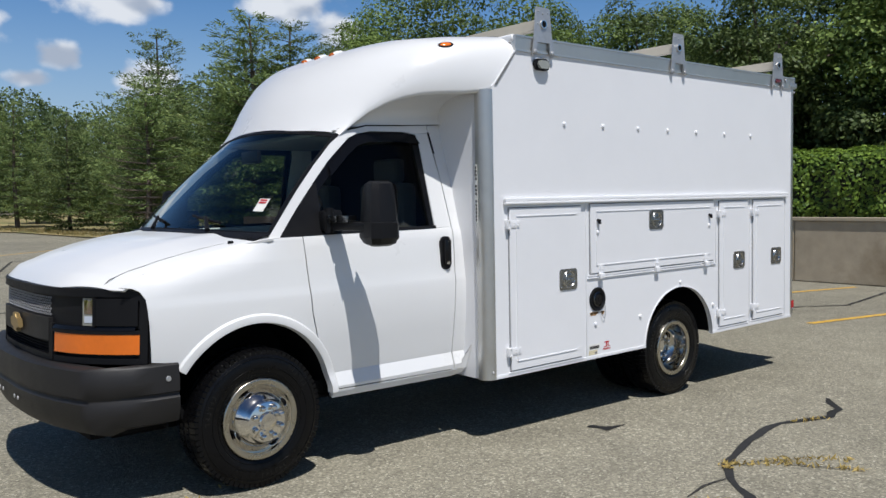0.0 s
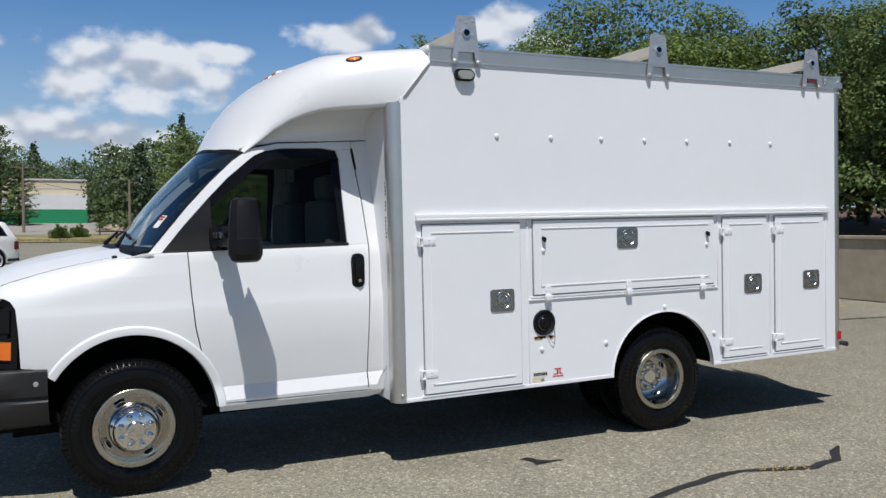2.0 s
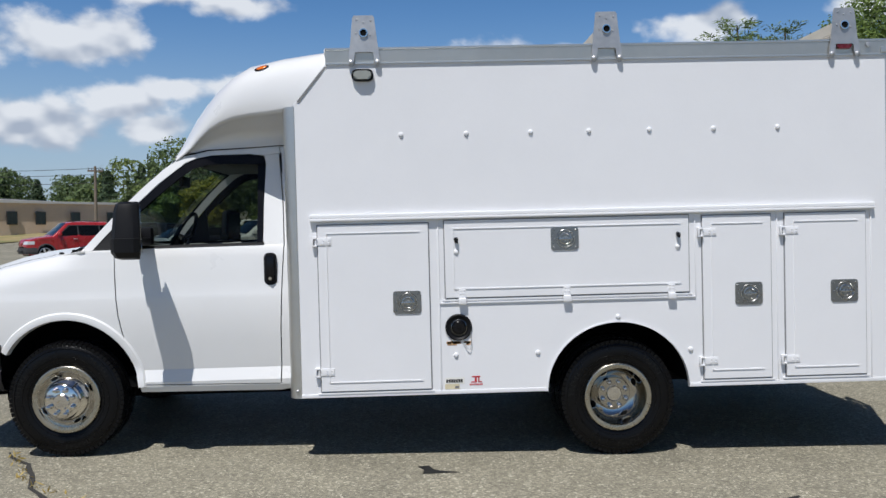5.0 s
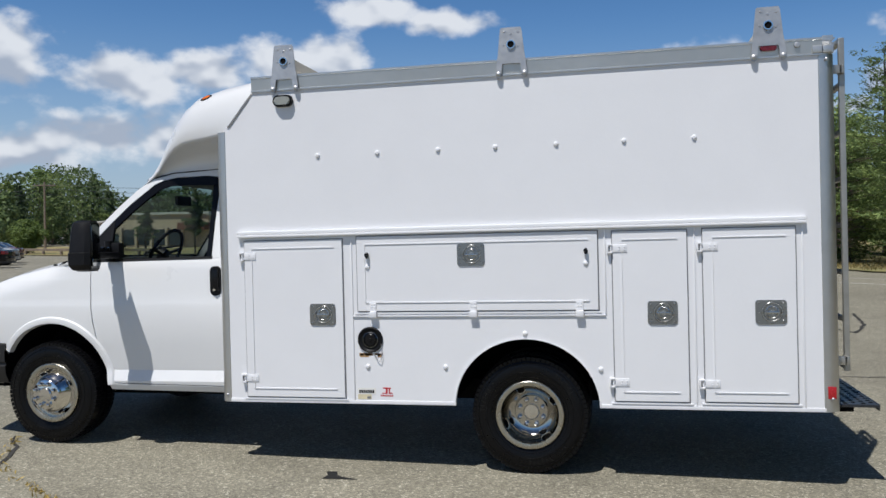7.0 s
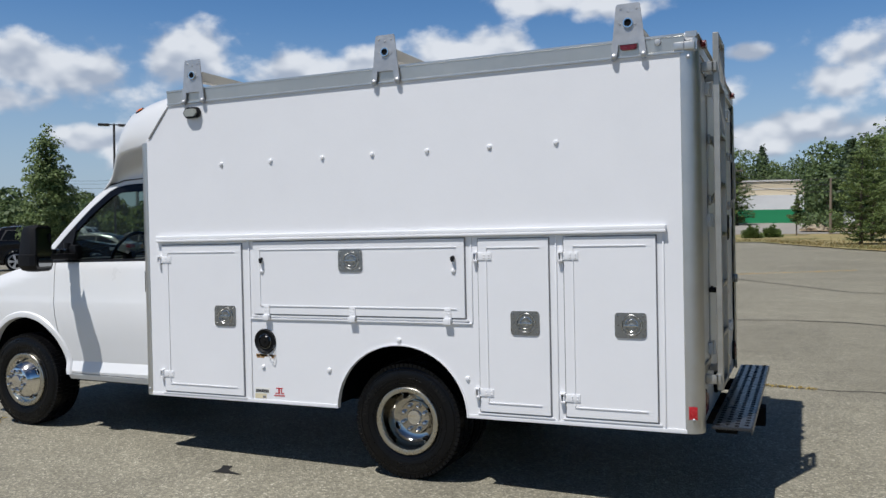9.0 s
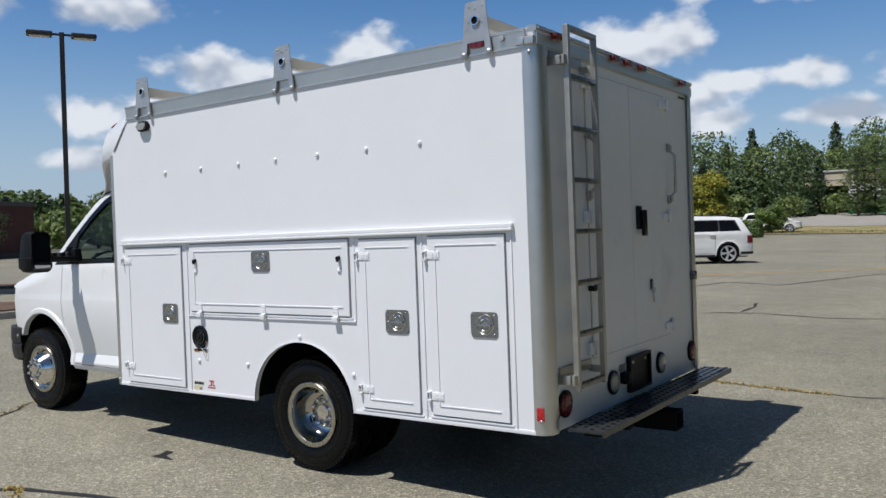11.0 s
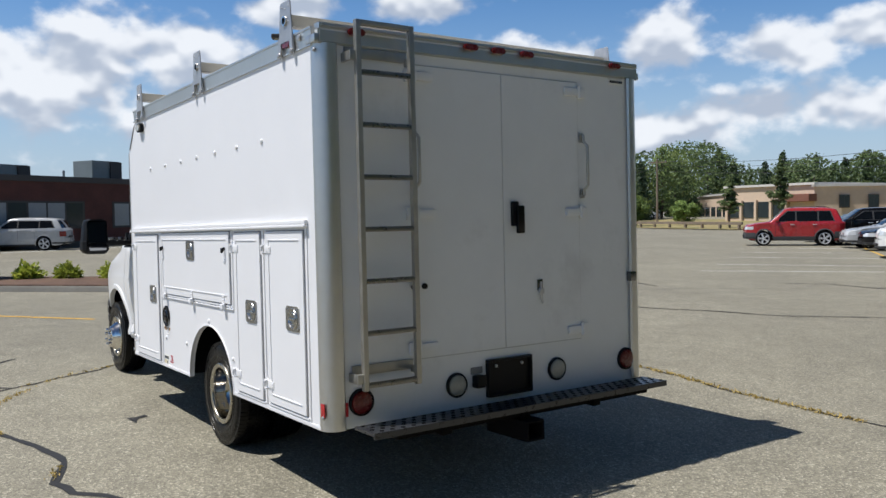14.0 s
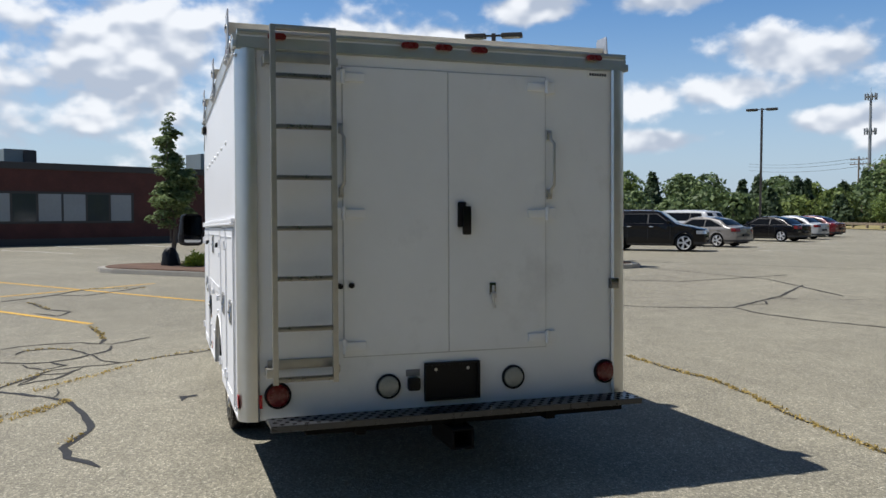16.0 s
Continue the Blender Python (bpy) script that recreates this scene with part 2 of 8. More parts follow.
M_DASH = material("grey dashboard plastic", (0.20, 0.21, 0.20), 0.7, vary=0.1)
M_RUST = material("rust stain", (0.48, 0.29, 0.14), 0.9, vary=0.4, scale=60)
M_GLASS = glass_material("tinted glass", (0.46, 0.49, 0.45), 0.32)
M_WSGLASS = glass_material("windscreen glass", (0.70, 0.82, 0.79))
M_MIRROR = material("mirror glass", (0.28, 0.29, 0.30), 0.02, metal=1.0, vary=0.0)
M_LABELW = material("white sticker", (0.78, 0.77, 0.72), 0.4, vary=0.05)
M_LABELB = material("black print", (0.02, 0.02, 0.02), 0.5)
M_LABELR = material("red print", (0.5, 0.03, 0.04), 0.5)
M_YELLOWED = material("yellowed sticker", (0.70, 0.62, 0.42), 0.5, vary=0.1, scale=40)
M_GREYPRINT = material("grey moulded print", (0.20, 0.20, 0.20), 0.6)
M_TYREPRINT = material("raised rubber lettering", (0.005, 0.005, 0.005), 0.3, spec=0.4)
M_GAP = material("dark door gap", (0.22, 0.22, 0.23), 0.8)
M_SEAM = material("grey door seal", (0.50, 0.50, 0.48), 0.7)
# rungs are darker than the ladder's rails
M_RUNG = material("dark aluminium rung", (0.21, 0.205, 0.19), 0.30, metal=0.85, vary=0.15, scale=20)
M_LADDER = material("dull ladder aluminium", (0.42, 0.405, 0.365), 0.42, metal=0.75, vary=0.15, scale=20)
M_DARKAMBER = material("dull amber lens", (0.40, 0.09, 0.01), 0.2, vary=0.1, scale=40)
M_MESH = material("silver grey mesh", (0.46, 0.46, 0.46), 0.35, metal=0.3, vary=0.1, scale=30)
M_RIM = material("dull polished rim", (0.46, 0.44, 0.40), 0.09, metal=1.0, vary=0.08, scale=12)
M_LIP = material("dull brushed rim lip", (0.47, 0.44, 0.37), 0.28, metal=1.0, vary=0.08, scale=14)
M_BEZEL = material("grey stainless bezel", (0.34, 0.34, 0.335), 0.30, metal=1.0, vary=0.08, scale=30)
M_RACKBAR = material("pale weathered bar", (0.55, 0.50, 0.40), 0.5, vary=0.08, scale=8)
M_LATCH = material("stainless latch", (0.46, 0.46, 0.45), 0.26, metal=1.0, vary=0.1, scale=40)

# ---- mesh helpers ----
def link_mesh(name, bm, mat, parent=None, label="", sharp=32, weld=False):
    if weld:
        bmesh.ops.remove_doubles(bm, verts=bm.verts, dist=0.0002)
    bmesh.ops.recalc_face_normals(bm, faces=bm.faces)
    me = bpy.data.meshes.new(name)
    bm.to_mesh(me)
    bm.free()
    for m in mat if isinstance(mat, (list, tuple)) else [mat]:
        me.materials.append(m)
    me.shade_smooth()
    me.set_sharp_from_angle(angle=radians(sharp))
    # broad flat faces keep their own normal, so that small bevels don't bend their shading
    for p in me.polygons:
        if p.area > 0.03:
            p.use_smooth = False
    ob = new(name, me)
    if parent:
        ob.parent = parent
    if label:
        ob["label"] = label
    return ob


def part(name, bm, material, parent, label="", sharp=32):
    return link_mesh(name, bm, material, parent, label, sharp)


def empty(name, m, label, category, group="", kind=""):
    ob = new(name)
    ob.empty_display_size = 0.2
    ob.matrix_world = m
    return tagged(ob, label, category, group, kind)


def box(bm, x0, x1, y0, y1, z0, z1, bevel=0.0, seg=2, m=None):
    vs = bmesh.ops.create_cube(bm, size=1.0)["verts"]
    t = Matrix.Translation(((x0 + x1) / 2, (y0 + y1) / 2, (z0 + z1) / 2)) @ Matrix.Diagonal((abs(x1 - x0), abs(y1 - y0), abs(z1 - z0), 1))
    bmesh.ops.transform(bm, matrix=t, verts=vs)
    if bevel:
        es = list({e for v in vs for e in v.link_edges})
        r = bmesh.ops.bevel(bm, geom=es, offset=bevel, segments=seg, affect="EDGES", profile=0.6)
        vs = list({v for f in r["faces"] for v in f.verts} | {v for v in vs if v.is_valid})
    if m:
        bmesh.ops.transform(bm, matrix=m, verts=vs)
    return vs


def boxed(*a, **k):
    bm = bmesh.new()
    box(bm, *a, **k)
    return bm


def frame_of(axis):
    a = Vector(axis).normalized()
    u = a.orthogonal().normalized()
    return a, u, a.cross(u)


def tube(bm, pts, r, seg=10, caps=True):
    """A round bar along points; r is one radius or one for each point."""
    pts = [Vector(p) for p in pts]
    rs = r if isinstance(r, (list, tuple)) else [r] * len(pts)
    rings, u = [], None
    for i, p in enumerate(pts):
        d = (pts[min(i + 1, len(pts) - 1)] - pts[max(i - 1, 0)]).normalized()
        u = d.orthogonal().normalized() if u is None else (u - d * u.dot(d)).normalized()
        v = d.cross(u)
        rings.append([bm.verts.new(p + rs[i] * (math.cos(2 * math.pi * k / seg) * u + math.sin(2 * math.pi * k / seg) * v)) for k in range(seg)])
    for a, b in zip(rings, rings[1:]):
        for k in range(seg):
            bm.faces.new((a[k], a[(k + 1) % seg], b[(k + 1) % seg], b[k]))
    if caps:
        bm.faces.new(rings[0][::-1]), bm.faces.new(rings[-1])


def tubed(*a, **k):
    bm = bmesh.new()
    tube(bm, *a, **k)
    return bm


def lathe(bm, profile, centre, axis=(0, -1, 0), seg=48, close=False):
    """Turn (radius, along) pairs round an axis through centre."""
    a, u, v = frame_of(axis)
    c, rings = Vector(centre), []
    for r, h in profile:
        if r < 1e-5:
            rings.append([bm.verts.new(c + a * h)])
        else:
            rings.append([bm.verts.new(c + a * h + r * (math.cos(2 * math.pi * k / seg) * u + math.sin(2 * math.pi * k / seg) * v)) for k in range(seg)])
    pairs = list(zip(rings, rings[1:])) + ([(rings[-1], rings[0])] if close else [])
    for p, q in pairs:
        for k in range(seg):
            f = [p[k % len(p)], p[(k + 1) % len(p)], q[(k + 1) % len(q)], q[k % len(q)]]
            f = [w for i, w in enumerate(f) if w not in f[:i]]
            if len(f) > 2:
                bm.faces.new(f)


def lathed(*a, **k):
    bm = bmesh.new()
    lathe(bm, *a, **k)
    return bm


def prism(bm, pts, plane, d0, d1, bevel=0.0):
    """A flat outline pulled into depth. plane 'xz': depth along y; 'yz': along x; 'xy': along z."""
    def put(p, d):
        return {"xz": (p[0], d, p[1]), "yz": (d, p[0], p[1]), "xy": (p[0], p[1], d)}[plane]
    a, b = [bm.verts.new(put(p, d0)) for p in pts], [bm.verts.new(put(p, d1)) for p in pts]
    n = len(pts)
    fs = [bm.faces.new(a), bm.faces.new(b[::-1])] + [bm.faces.new((a[i], b[i], b[(i + 1) % n], a[(i + 1) % n])) for i in range(n)]
    if bevel:
        es = list({e for f in fs[:2] for e in f.edges})
        bmesh.ops.bevel(bm, geom=es, offset=bevel, segments=2, affect="EDGES")
    return fs


def prismed(*a, **k):
    bm = bmesh.new()
    prism(bm, *a, **k)
    return bm


def grid(bm, rows, closed=False):
    vs = [[bm.verts.new(p) for p in r] for r in rows]
    for a, b in zip(vs, vs[1:]):
        for k in range(len(a) - (0 if closed else 1)):
            bm.faces.new((a[k], a[(k + 1) % len(a)], b[(k + 1) % len(a)], b[k]))
    return vs


def thicken(bm, t):
    bmesh.ops.recalc_face_normals(bm, faces=bm.faces)
    bmesh.ops.solidify(bm, geom=list(bm.faces), thickness=t)


def lerp_table(table, x):
    if x <= table[0][0]:
        return table[0][1]
    for (a, p), (b, q) in zip(table, table[1:]):
        if x <= b:
            return p + (q - p) * (x - a) / (b - a)
    return table[-1][1]


def rounded(x0, x1, z0, z1, r, n=5):
    out = []
    for cx, cz, a0 in ((x1 - r, z0 + r, -90), (x1 - r, z1 - r, 0), (x0 + r, z1 - r, 90), (x0 + r, z0 + r, 180)):
        out += [(cx + r * math.cos(radians(a0 + 90 * k / n)), cz + r * math.sin(radians(a0 + 90 * k / n))) for k in range(n + 1)]
    return out

# ---- the service van: body ----
YL, YR, YC = -1.185, 1.225, 0.02
XF, XB = 1.51, 5.25
van = empty("service_van", VAN, "white cab-chassis service van with an enclosed cabinet body, parked on asphalt", "van")


def arch(cx, cz, rx, rz, a0, a1, n=20):
    return [(cx + rx * math.cos(radians(a0 + (a1 - a0) * k / n)), cz + rz * math.sin(radians(a0 + (a1 - a0) * k / n))) for k in range(n + 1)]


def mirror_y(bm):
    """Mirror a mesh to the other flank of the van."""
    bmesh.ops.transform(bm, matrix=Matrix.Translation((0, 2 * YC, 0)) @ Matrix.Diagonal((1, -1, 1, 1)), verts=bm.verts)
    bmesh.ops.reverse_faces(bm, faces=bm.faces)
    return bm


side_outline = [(XF, 0.385), (3.032, 0.385)] + arch(3.476, 0.385, 0.444, 0.416, 180, 0, 28)[1:-1] + [(3.92, 0.385), (5.203, 0.385), (5.203, 2.43), (1.715, 2.43), (XF + 0.02, 2.207), (XF, 2.19)]
for flip in (False, True):
    bm = prismed(side_outline, "xz", YL, YL + 0.03)
    part("side_panel", mirror_y(bm) if flip else bm, M_BOX, van, "white painted sheet side panel")
    # folded lip round the wheel opening
    bm = bmesh.new()
    o, i = arch(3.476, 0.385, 0.452, 0.424, 180, 0, 28), arch(3.476, 0.385, 0.444, 0.416, 180, 0, 28)
    grid(bm, [[(p[0], YL + d, p[1]) for p in q] for q, d in ((o, 0.001), (o, -0.006), (i, -0.006), (i, 0.012))])
    part("wheel_opening_lip", mirror_y(bm) if flip else bm, M_BOX, van)
    bm = boxed(XF, 3.02, YL - 0.004, YL + 0.002, 0.385, 0.408, bevel=0.002)
    part("bottom_rail", mirror_y(bm) if flip else bm, M_BOX, van)
    bm = boxed(3.93, 5.19, YL - 0.004, YL + 0.002, 0.385, 0.408, bevel=0.002)
    part("bottom_rail", mirror_y(bm) if flip else bm, M_BOX, van)
part("front_wall", boxed(1.455, 1.475, YL + 0.06, YR - 0.06, 0.385, 2.2), M_BOX, van)
for x0, x1 in ((1.46, 2.98), (3.96, 5.24)):
    part("floor_pan", boxed(x0, x1, YL + 0.05, YR - 0.05, 0.43, 0.47), M_DARK, van)
for xx in (2.99, 3.95):
    part("wheel_well_wall", boxed(xx - 0.01, xx + 0.01, YL + 0.03, YR - 0.03, 0.40, 0.92), M_DARK, van)
part("wheel_well_top", boxed(2.98, 3.96, YL + 0.03, YR - 0.03, 0.90, 0.92), M_DARK, van)
part("wheel_well_back", boxed(2.98, 3.96, -0.25, 0.25, 0.30, 0.92), M_DARK, van)
bm = bmesh.new()
box(bm, 1.70, 5.262, YL + 0.012, YR - 0.012, 2.478, 2.528, bevel=0.022, seg=3)
part("roof", bm, M_BOX, van, "white roof skin with rounded edges")


def corner_post(x, sx, y, sy, z0, z1, rivets, r=0.062):
    bm = bmesh.new()
    y -= sy * 0.003
    prof = [(x - sx * r * (1 - math.cos(radians(a))) * 1.0, y + sy * r * (1 - math.sin(radians(a)))) for a in range(0, 91, 10)]
    # quarter-round skin with a flat flange on each side
    prof = [(x, y + sy * (r + 0.022))] + prof + [(x - sx * (r + 0.012), y)]
    inner = [(px - sx * 0.012, py + sy * 0.012) for px, py in prof]
    grid(bm, [[(px, py, z) for px, py in prof + inner[::-1]] for z in (z0, z1)], closed=True)
    for z in (0, -1):
        vs = sorted((v for v in bm.verts if abs(v.co.z - (z0 if z == 0 else z1)) < 1e-5), key=lambda v: v.index)
        bm.faces.new(vs)
    ob = part("corner_post", bm, M_ALU, van, "bare aluminium rounded corner post")
    for rz in rivets:
        part("rivet", lathed([(0.011, 0), (0.010, 0.004), (0.005, 0.008), (0, 0.009)], (x - sx * 0.05, y, rz), axis=(0, -sy, 0), seg=12), M_GALV, ob)


corner_post(1.437, -1, YL, 1, 0.385, 2.172, (0.43,))
corner_post(1.437, -1, YR, -1, 0.385, 2.172, ())
corner_post(5.276, 1, YL, 1, 0.385, 2.43, (0.46, 2.395), 0.08)
corner_post(5.276, 1, YR, -1, 0.385, 2.43, (), 0.08)

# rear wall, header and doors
part("rear_wall", boxed(5.235, 5.25, YL + 0.07, YR - 0.07, 0.385, 2.44), M_REAR_SHADED, van, "white painted rear wall in shade")
bm = bmesh.new()
prism(bm, [(YL + 0.005, 2.425), (YR - 0.005, 2.425), (YR - 0.005, 2.50), (YL + 0.005, 2.50)], "yz", 5.245, 5.268, bevel=0.008)
part("rear_header", bm, M_ALU, van, "aluminium header strip above the rear doors")
bm = bmesh.new()
prism(bm, [(YL + 0.01, 2.503), (YR - 0.01, 2.503), (YR - 0.01, 2.532), (YL + 0.01, 2.532)], "yz", 5.20, 5.277, bevel=0.01)
part("roof_gutter", bm, M_ALU, van)
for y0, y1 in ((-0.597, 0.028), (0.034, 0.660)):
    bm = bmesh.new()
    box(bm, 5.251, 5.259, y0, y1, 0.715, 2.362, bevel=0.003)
    part("rear_door", bm, M_REAR_SHADED, van, "white flush rear door")
part("door_seal", boxed(5.250, 5.2535, -0.6025, 0.6655, 0.709, 2.368), M_SEAM, van)
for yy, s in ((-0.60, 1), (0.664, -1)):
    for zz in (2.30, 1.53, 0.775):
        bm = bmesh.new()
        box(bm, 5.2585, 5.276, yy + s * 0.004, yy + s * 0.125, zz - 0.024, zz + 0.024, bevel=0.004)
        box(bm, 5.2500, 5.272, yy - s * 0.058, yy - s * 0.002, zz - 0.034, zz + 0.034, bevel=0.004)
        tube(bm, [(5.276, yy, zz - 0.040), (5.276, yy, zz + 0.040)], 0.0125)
        part("door_hinge", bm, M_REAR_SHADED, van)
handle = part("door_handle", boxed(5.259, 5.285, 0.085, 0.135, 1.45, 1.60, bevel=0.008), M_BLACK, van, "black paddle door handle")
part("lever", boxed(5.285, 5.312, 0.105, 0.158, 1.405, 1.575, bevel=0.01), M_GLOSSBLACK, handle)
hasp = part("hasp", boxed(5.259, 5.268, 0.288, 0.328, 1.045, 1.115, bevel=0.003), M_BRUSHED, van, "steel hasp with a hanging pin")
part("pin", tubed([(5.274, 0.308, 1.10), (5.276, 0.308, 1.00), (5.276, 0.318, 0.965)], 0.007), M_GALV, hasp)
part("keeper", boxed(5.268, 5.288, 0.292, 0.324, 1.025, 1.06, bevel=0.004), M_GALV, hasp)
clip = part("door_holdback", boxed(5.25, 5.29, 1.10, 1.155, 1.06, 1.125, bevel=0.006), M_BRUSHED, van, "steel door hold-back clip")
part("holdback_peg", tubed([(5.255, -0.625, 1.12), (5.30, -0.625, 1.12)], 0.016), M_BLACK, van)
part("holdback_peg", tubed([(5.255, -0.555, 1.122), (5.272, -0.555, 1.122)], 0.017), M_BLACK, van)
for yy in (-0.612, 0.684):
    bm = tubed([(5.26, yy, 2.03), (5.285, yy, 2.02), (5.285, yy, 1.985), (5.308, yy + 0.012, 1.955), (5.308, yy + 0.012, 1.705), (5.285, yy, 1.675), (5.285, yy, 1.64), (5.26, yy, 1.63)], 0.0095, 8)
    ob = part("grab_handle", bm, M_LADDER, van, "bent steel grab handle")
    for zz in (2.01, 1.65):
        part("handle_foot", boxed(5.258, 5.275, yy - 0.014, yy + 0.014, zz - 0.03, zz + 0.03, bevel=0.004), M_LADDER, ob)


def round_lamp(name, y, z, r, lens, label):
    ob = part(name, lathed([(0, 0.0), (r, 0.0), (r, 0.016), (r * 0.9, 0.02), (r * 0.86, 0.016)], (5.25, y, z), axis=(1, 0, 0), seg=36), M_BLACK, van, label)
    bm = lathed([(r * 0.86, 0.012), (r * 0.8, 0.022), (r * 0.55, 0.028), (0, 0.031)], (5.25, y, z), axis=(1, 0, 0), seg=36)
    for k in range(7):
        a = 2 * math.pi * k / 6
        c = (0, 0) if k == 6 else (r * 0.5 * math.cos(a), r * 0.5 * math.sin(a))
        lathe(bm, [(r * 0.20, 0), (r * 0.14, 0.0012), (0, 0.0018)], (5.277, y + c[0], z + c[1]), axis=(1, 0, 0), seg=10)
    part("lens", bm, lens, ob)


round_lamp("tail_lamp", -0.975, 0.520, 0.074, M_RED, "round red tail lamp in a black rubber ring")
round_lamp("tail_lamp", 1.070, 0.536, 0.074, M_RED, "round red tail lamp in a black rubber ring")
round_lamp("reversing_lamp", -0.342, 0.531, 0.072, M_CLEAR, "round clear reversing lamp in a black ring")
round_lamp("reversing_lamp", 0.442, 0.538, 0.072, M_CLEAR, "round clear reversing lamp")
plate = part("plate_bracket", boxed(5.25, 5.262, -0.125, 0.22, 0.43, 0.655, bevel=0.005), M_BLACK, van, "empty black number plate bracket")
bm = bmesh.new()
for a in ((-0.125, 0.22, 0.640, 0.655), (-0.125, 0.22, 0.43, 0.445), (-0.125, -0.108, 0.445, 0.640), (0.203, 0.22, 0.445, 0.640)):
    box(bm, 5.262, 5.282, *a, bevel=0.004)
part("frame", bm, M_BLACK, plate)
for yy in (-0.055, 0.145):
    part("bolt", tubed([(5.262, yy, 0.613), (5.272, yy, 0.613)], 0.009), M_GALV, plate)
plug = part("trailer_socket", boxed(5.25, 5.30, -0.228, -0.158, 0.50, 0.575, bevel=0.012), M_BLACK, van, "black plastic trailer socket with a hinged lid")
part("lid", boxed(5.30, 5.312, -0.225, -0.161, 0.515, 0.578, bevel=0.006), M_BLACK, plug)
part("socket_plate", boxed(5.25, 5.256, -0.235, -0.15, 0.58, 0.62, bevel=0.002), M_GREYPRINT, van)
for yy in (-0.964, -0.206, 0.0, 0.222, 0.985):
    bm = bmesh.new()
    prism(bm, [(yy + p[0], 2.497 + p[1]) for p in rounded(-0.050, 0.050, -0.017, 0.017, 0.015)], "yz", 5.268, 5.296, bevel=0.008)
    part("marker_lamp", bm, M_RED, van, "small red rear marker lamp")
part("badge", boxed(5.25, 5.254, 0.955, 1.092, 2.380, 2.418), M_LABELW, van)
bm = bmesh.new()
for k in range(7):
    box(bm, 5.254, 5.2565, 0.966 + 0.0172 * k, 0.978 + 0.0172 * k, 2.391, 2.407)
part("badge_print", bm, M_LABELB, van)
for (x0, x1, y0, y1, z0, z1) in ((5.20, 5.245, YL - 0.006, YL - 0.001, 0.462, 0.532), (5.262, 5.268, -1.10, -1.06, 0.455, 0.53), (5.262, 5.268, 1.14, 1.165, 0.49, 0.555)):
    part("reflector", boxed(x0, x1, y0, y1, z0, z1, bevel=0.002), M_REDREF, van, "red stick-on reflector")

# ladder on the rear wall
ladder_x = 5.348
lad = part("access_ladder", boxed(ladder_x - 0.016, ladder_x + 0.016, -1.012, -0.982, 0.595, 2.548, bevel=0.004), M_LADDER, van, "aluminium ladder bolted to the rear wall")
part("rail", boxed(ladder_x - 0.016, ladder_x + 0.016, -0.682, -0.652, 0.595, 2.548, bevel=0.004), M_LADDER, lad)
part("top_bar", boxed(ladder_x - 0.016, ladder_x + 0.016, -0.982, -0.682, 2.520, 2.548, bevel=0.004), M_LADDER, lad)
for k in range(7):
    zz = 2.277 - 0.2757 * k
    bm = bmesh.new()
    box(bm, ladder_x - 0.018, ladder_x + 0.018, -0.984, -0.680, zz - 0.014, zz + 0.010, bevel=0.004)
    for j in range(18):
        yy = -0.972 + 0.0165 * j
        box(bm, ladder_x - 0.014, ladder_x + 0.014, yy, yy + 0.006, zz + 0.010, zz + 0.0135)
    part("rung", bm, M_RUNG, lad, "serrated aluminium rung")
for z0 in (2.335, 0.635):
    bm = bmesh.new()
    box(bm, 5.25, ladder_x - 0.006, -1.045, -1.030, z0, z0 + 0.05, bevel=0.003)
    box(bm, ladder_x - 0.022, ladder_x + 0.006, -1.045, -0.982, z0, z0 + 0.05, bevel=0.003)
    part("standoff", bm, M_LADDER, lad)
    part("standoff", boxed(5.25, ladder_x, -0.652, -0.640, z0 + 0.01, z0 + 0.05, bevel=0.003), M_LADDER, lad)
    part("cross_plate", boxed(5.256, 5.262, -1.03, -0.64, z0 + 0.03, z0 + 0.085, bevel=0.002), M_LADDER, lad)

# step bumper
step = part("step_bumper", boxed(5.300, 5.505, -1.045, 1.185, 0.388, 0.406, bevel=0.004), M_STEPPAINT, van, "dark steel step bumper punched with rows of grip holes")
part("front_lip", boxed(5.500, 5.511, -1.045, 1.185, 0.372, 0.4075, bevel=0.003), M_STEPPAINT, step)
stud_mesh = None
for j in range(34):
    for i in range(4):
        if stud_mesh is None:
            bm = lathed([(0.0135, 0), (0.0120, 0.0025), (0.0100, 0.001), (0, 0.0008)], (0, 0, 0), axis=(0, 0, 1), seg=10)
            ob = part("grip_hole", bm, M_DARK, step)
            stud_mesh = ob.data
        else:
            ob = new("grip_hole", stud_mesh)
            ob.parent = step
        ob.location = (5.330 + 0.0490 * i, -1.013 + 0.0650 * j + (0.032 if i % 2 else 0), 0.406)
part("beam", boxed(5.30, 5.42, -0.85, 1.10, 0.322, 0.388, bevel=0.01), M_DARK, step)
for yy in (-0.55, 0.02, 0.6):
    part("step_brace", boxed(4.9, 5.45, yy - 0.03, yy + 0.03, 0.31, 0.388, bevel=0.006), M_DARK, step)
bm = bmesh.new()
for y0, y1, z0, z1 in ((-0.015, 0.115, 0.305, 0.318), (-0.015, 0.115, 0.20, 0.213), (-0.015, -0.002, 0.213, 0.305), (0.102, 0.115, 0.213, 0.305)):
    box(bm, 5.15, 5.53, y0 - 0.03, y1 - 0.03, z0, z1)
part("receiver", bm, M_DARK, step, "square tow receiver tube")

# cabinet doors on both flanks


def flank(bm, flip):
    return mirror_y(bm) if flip else bm


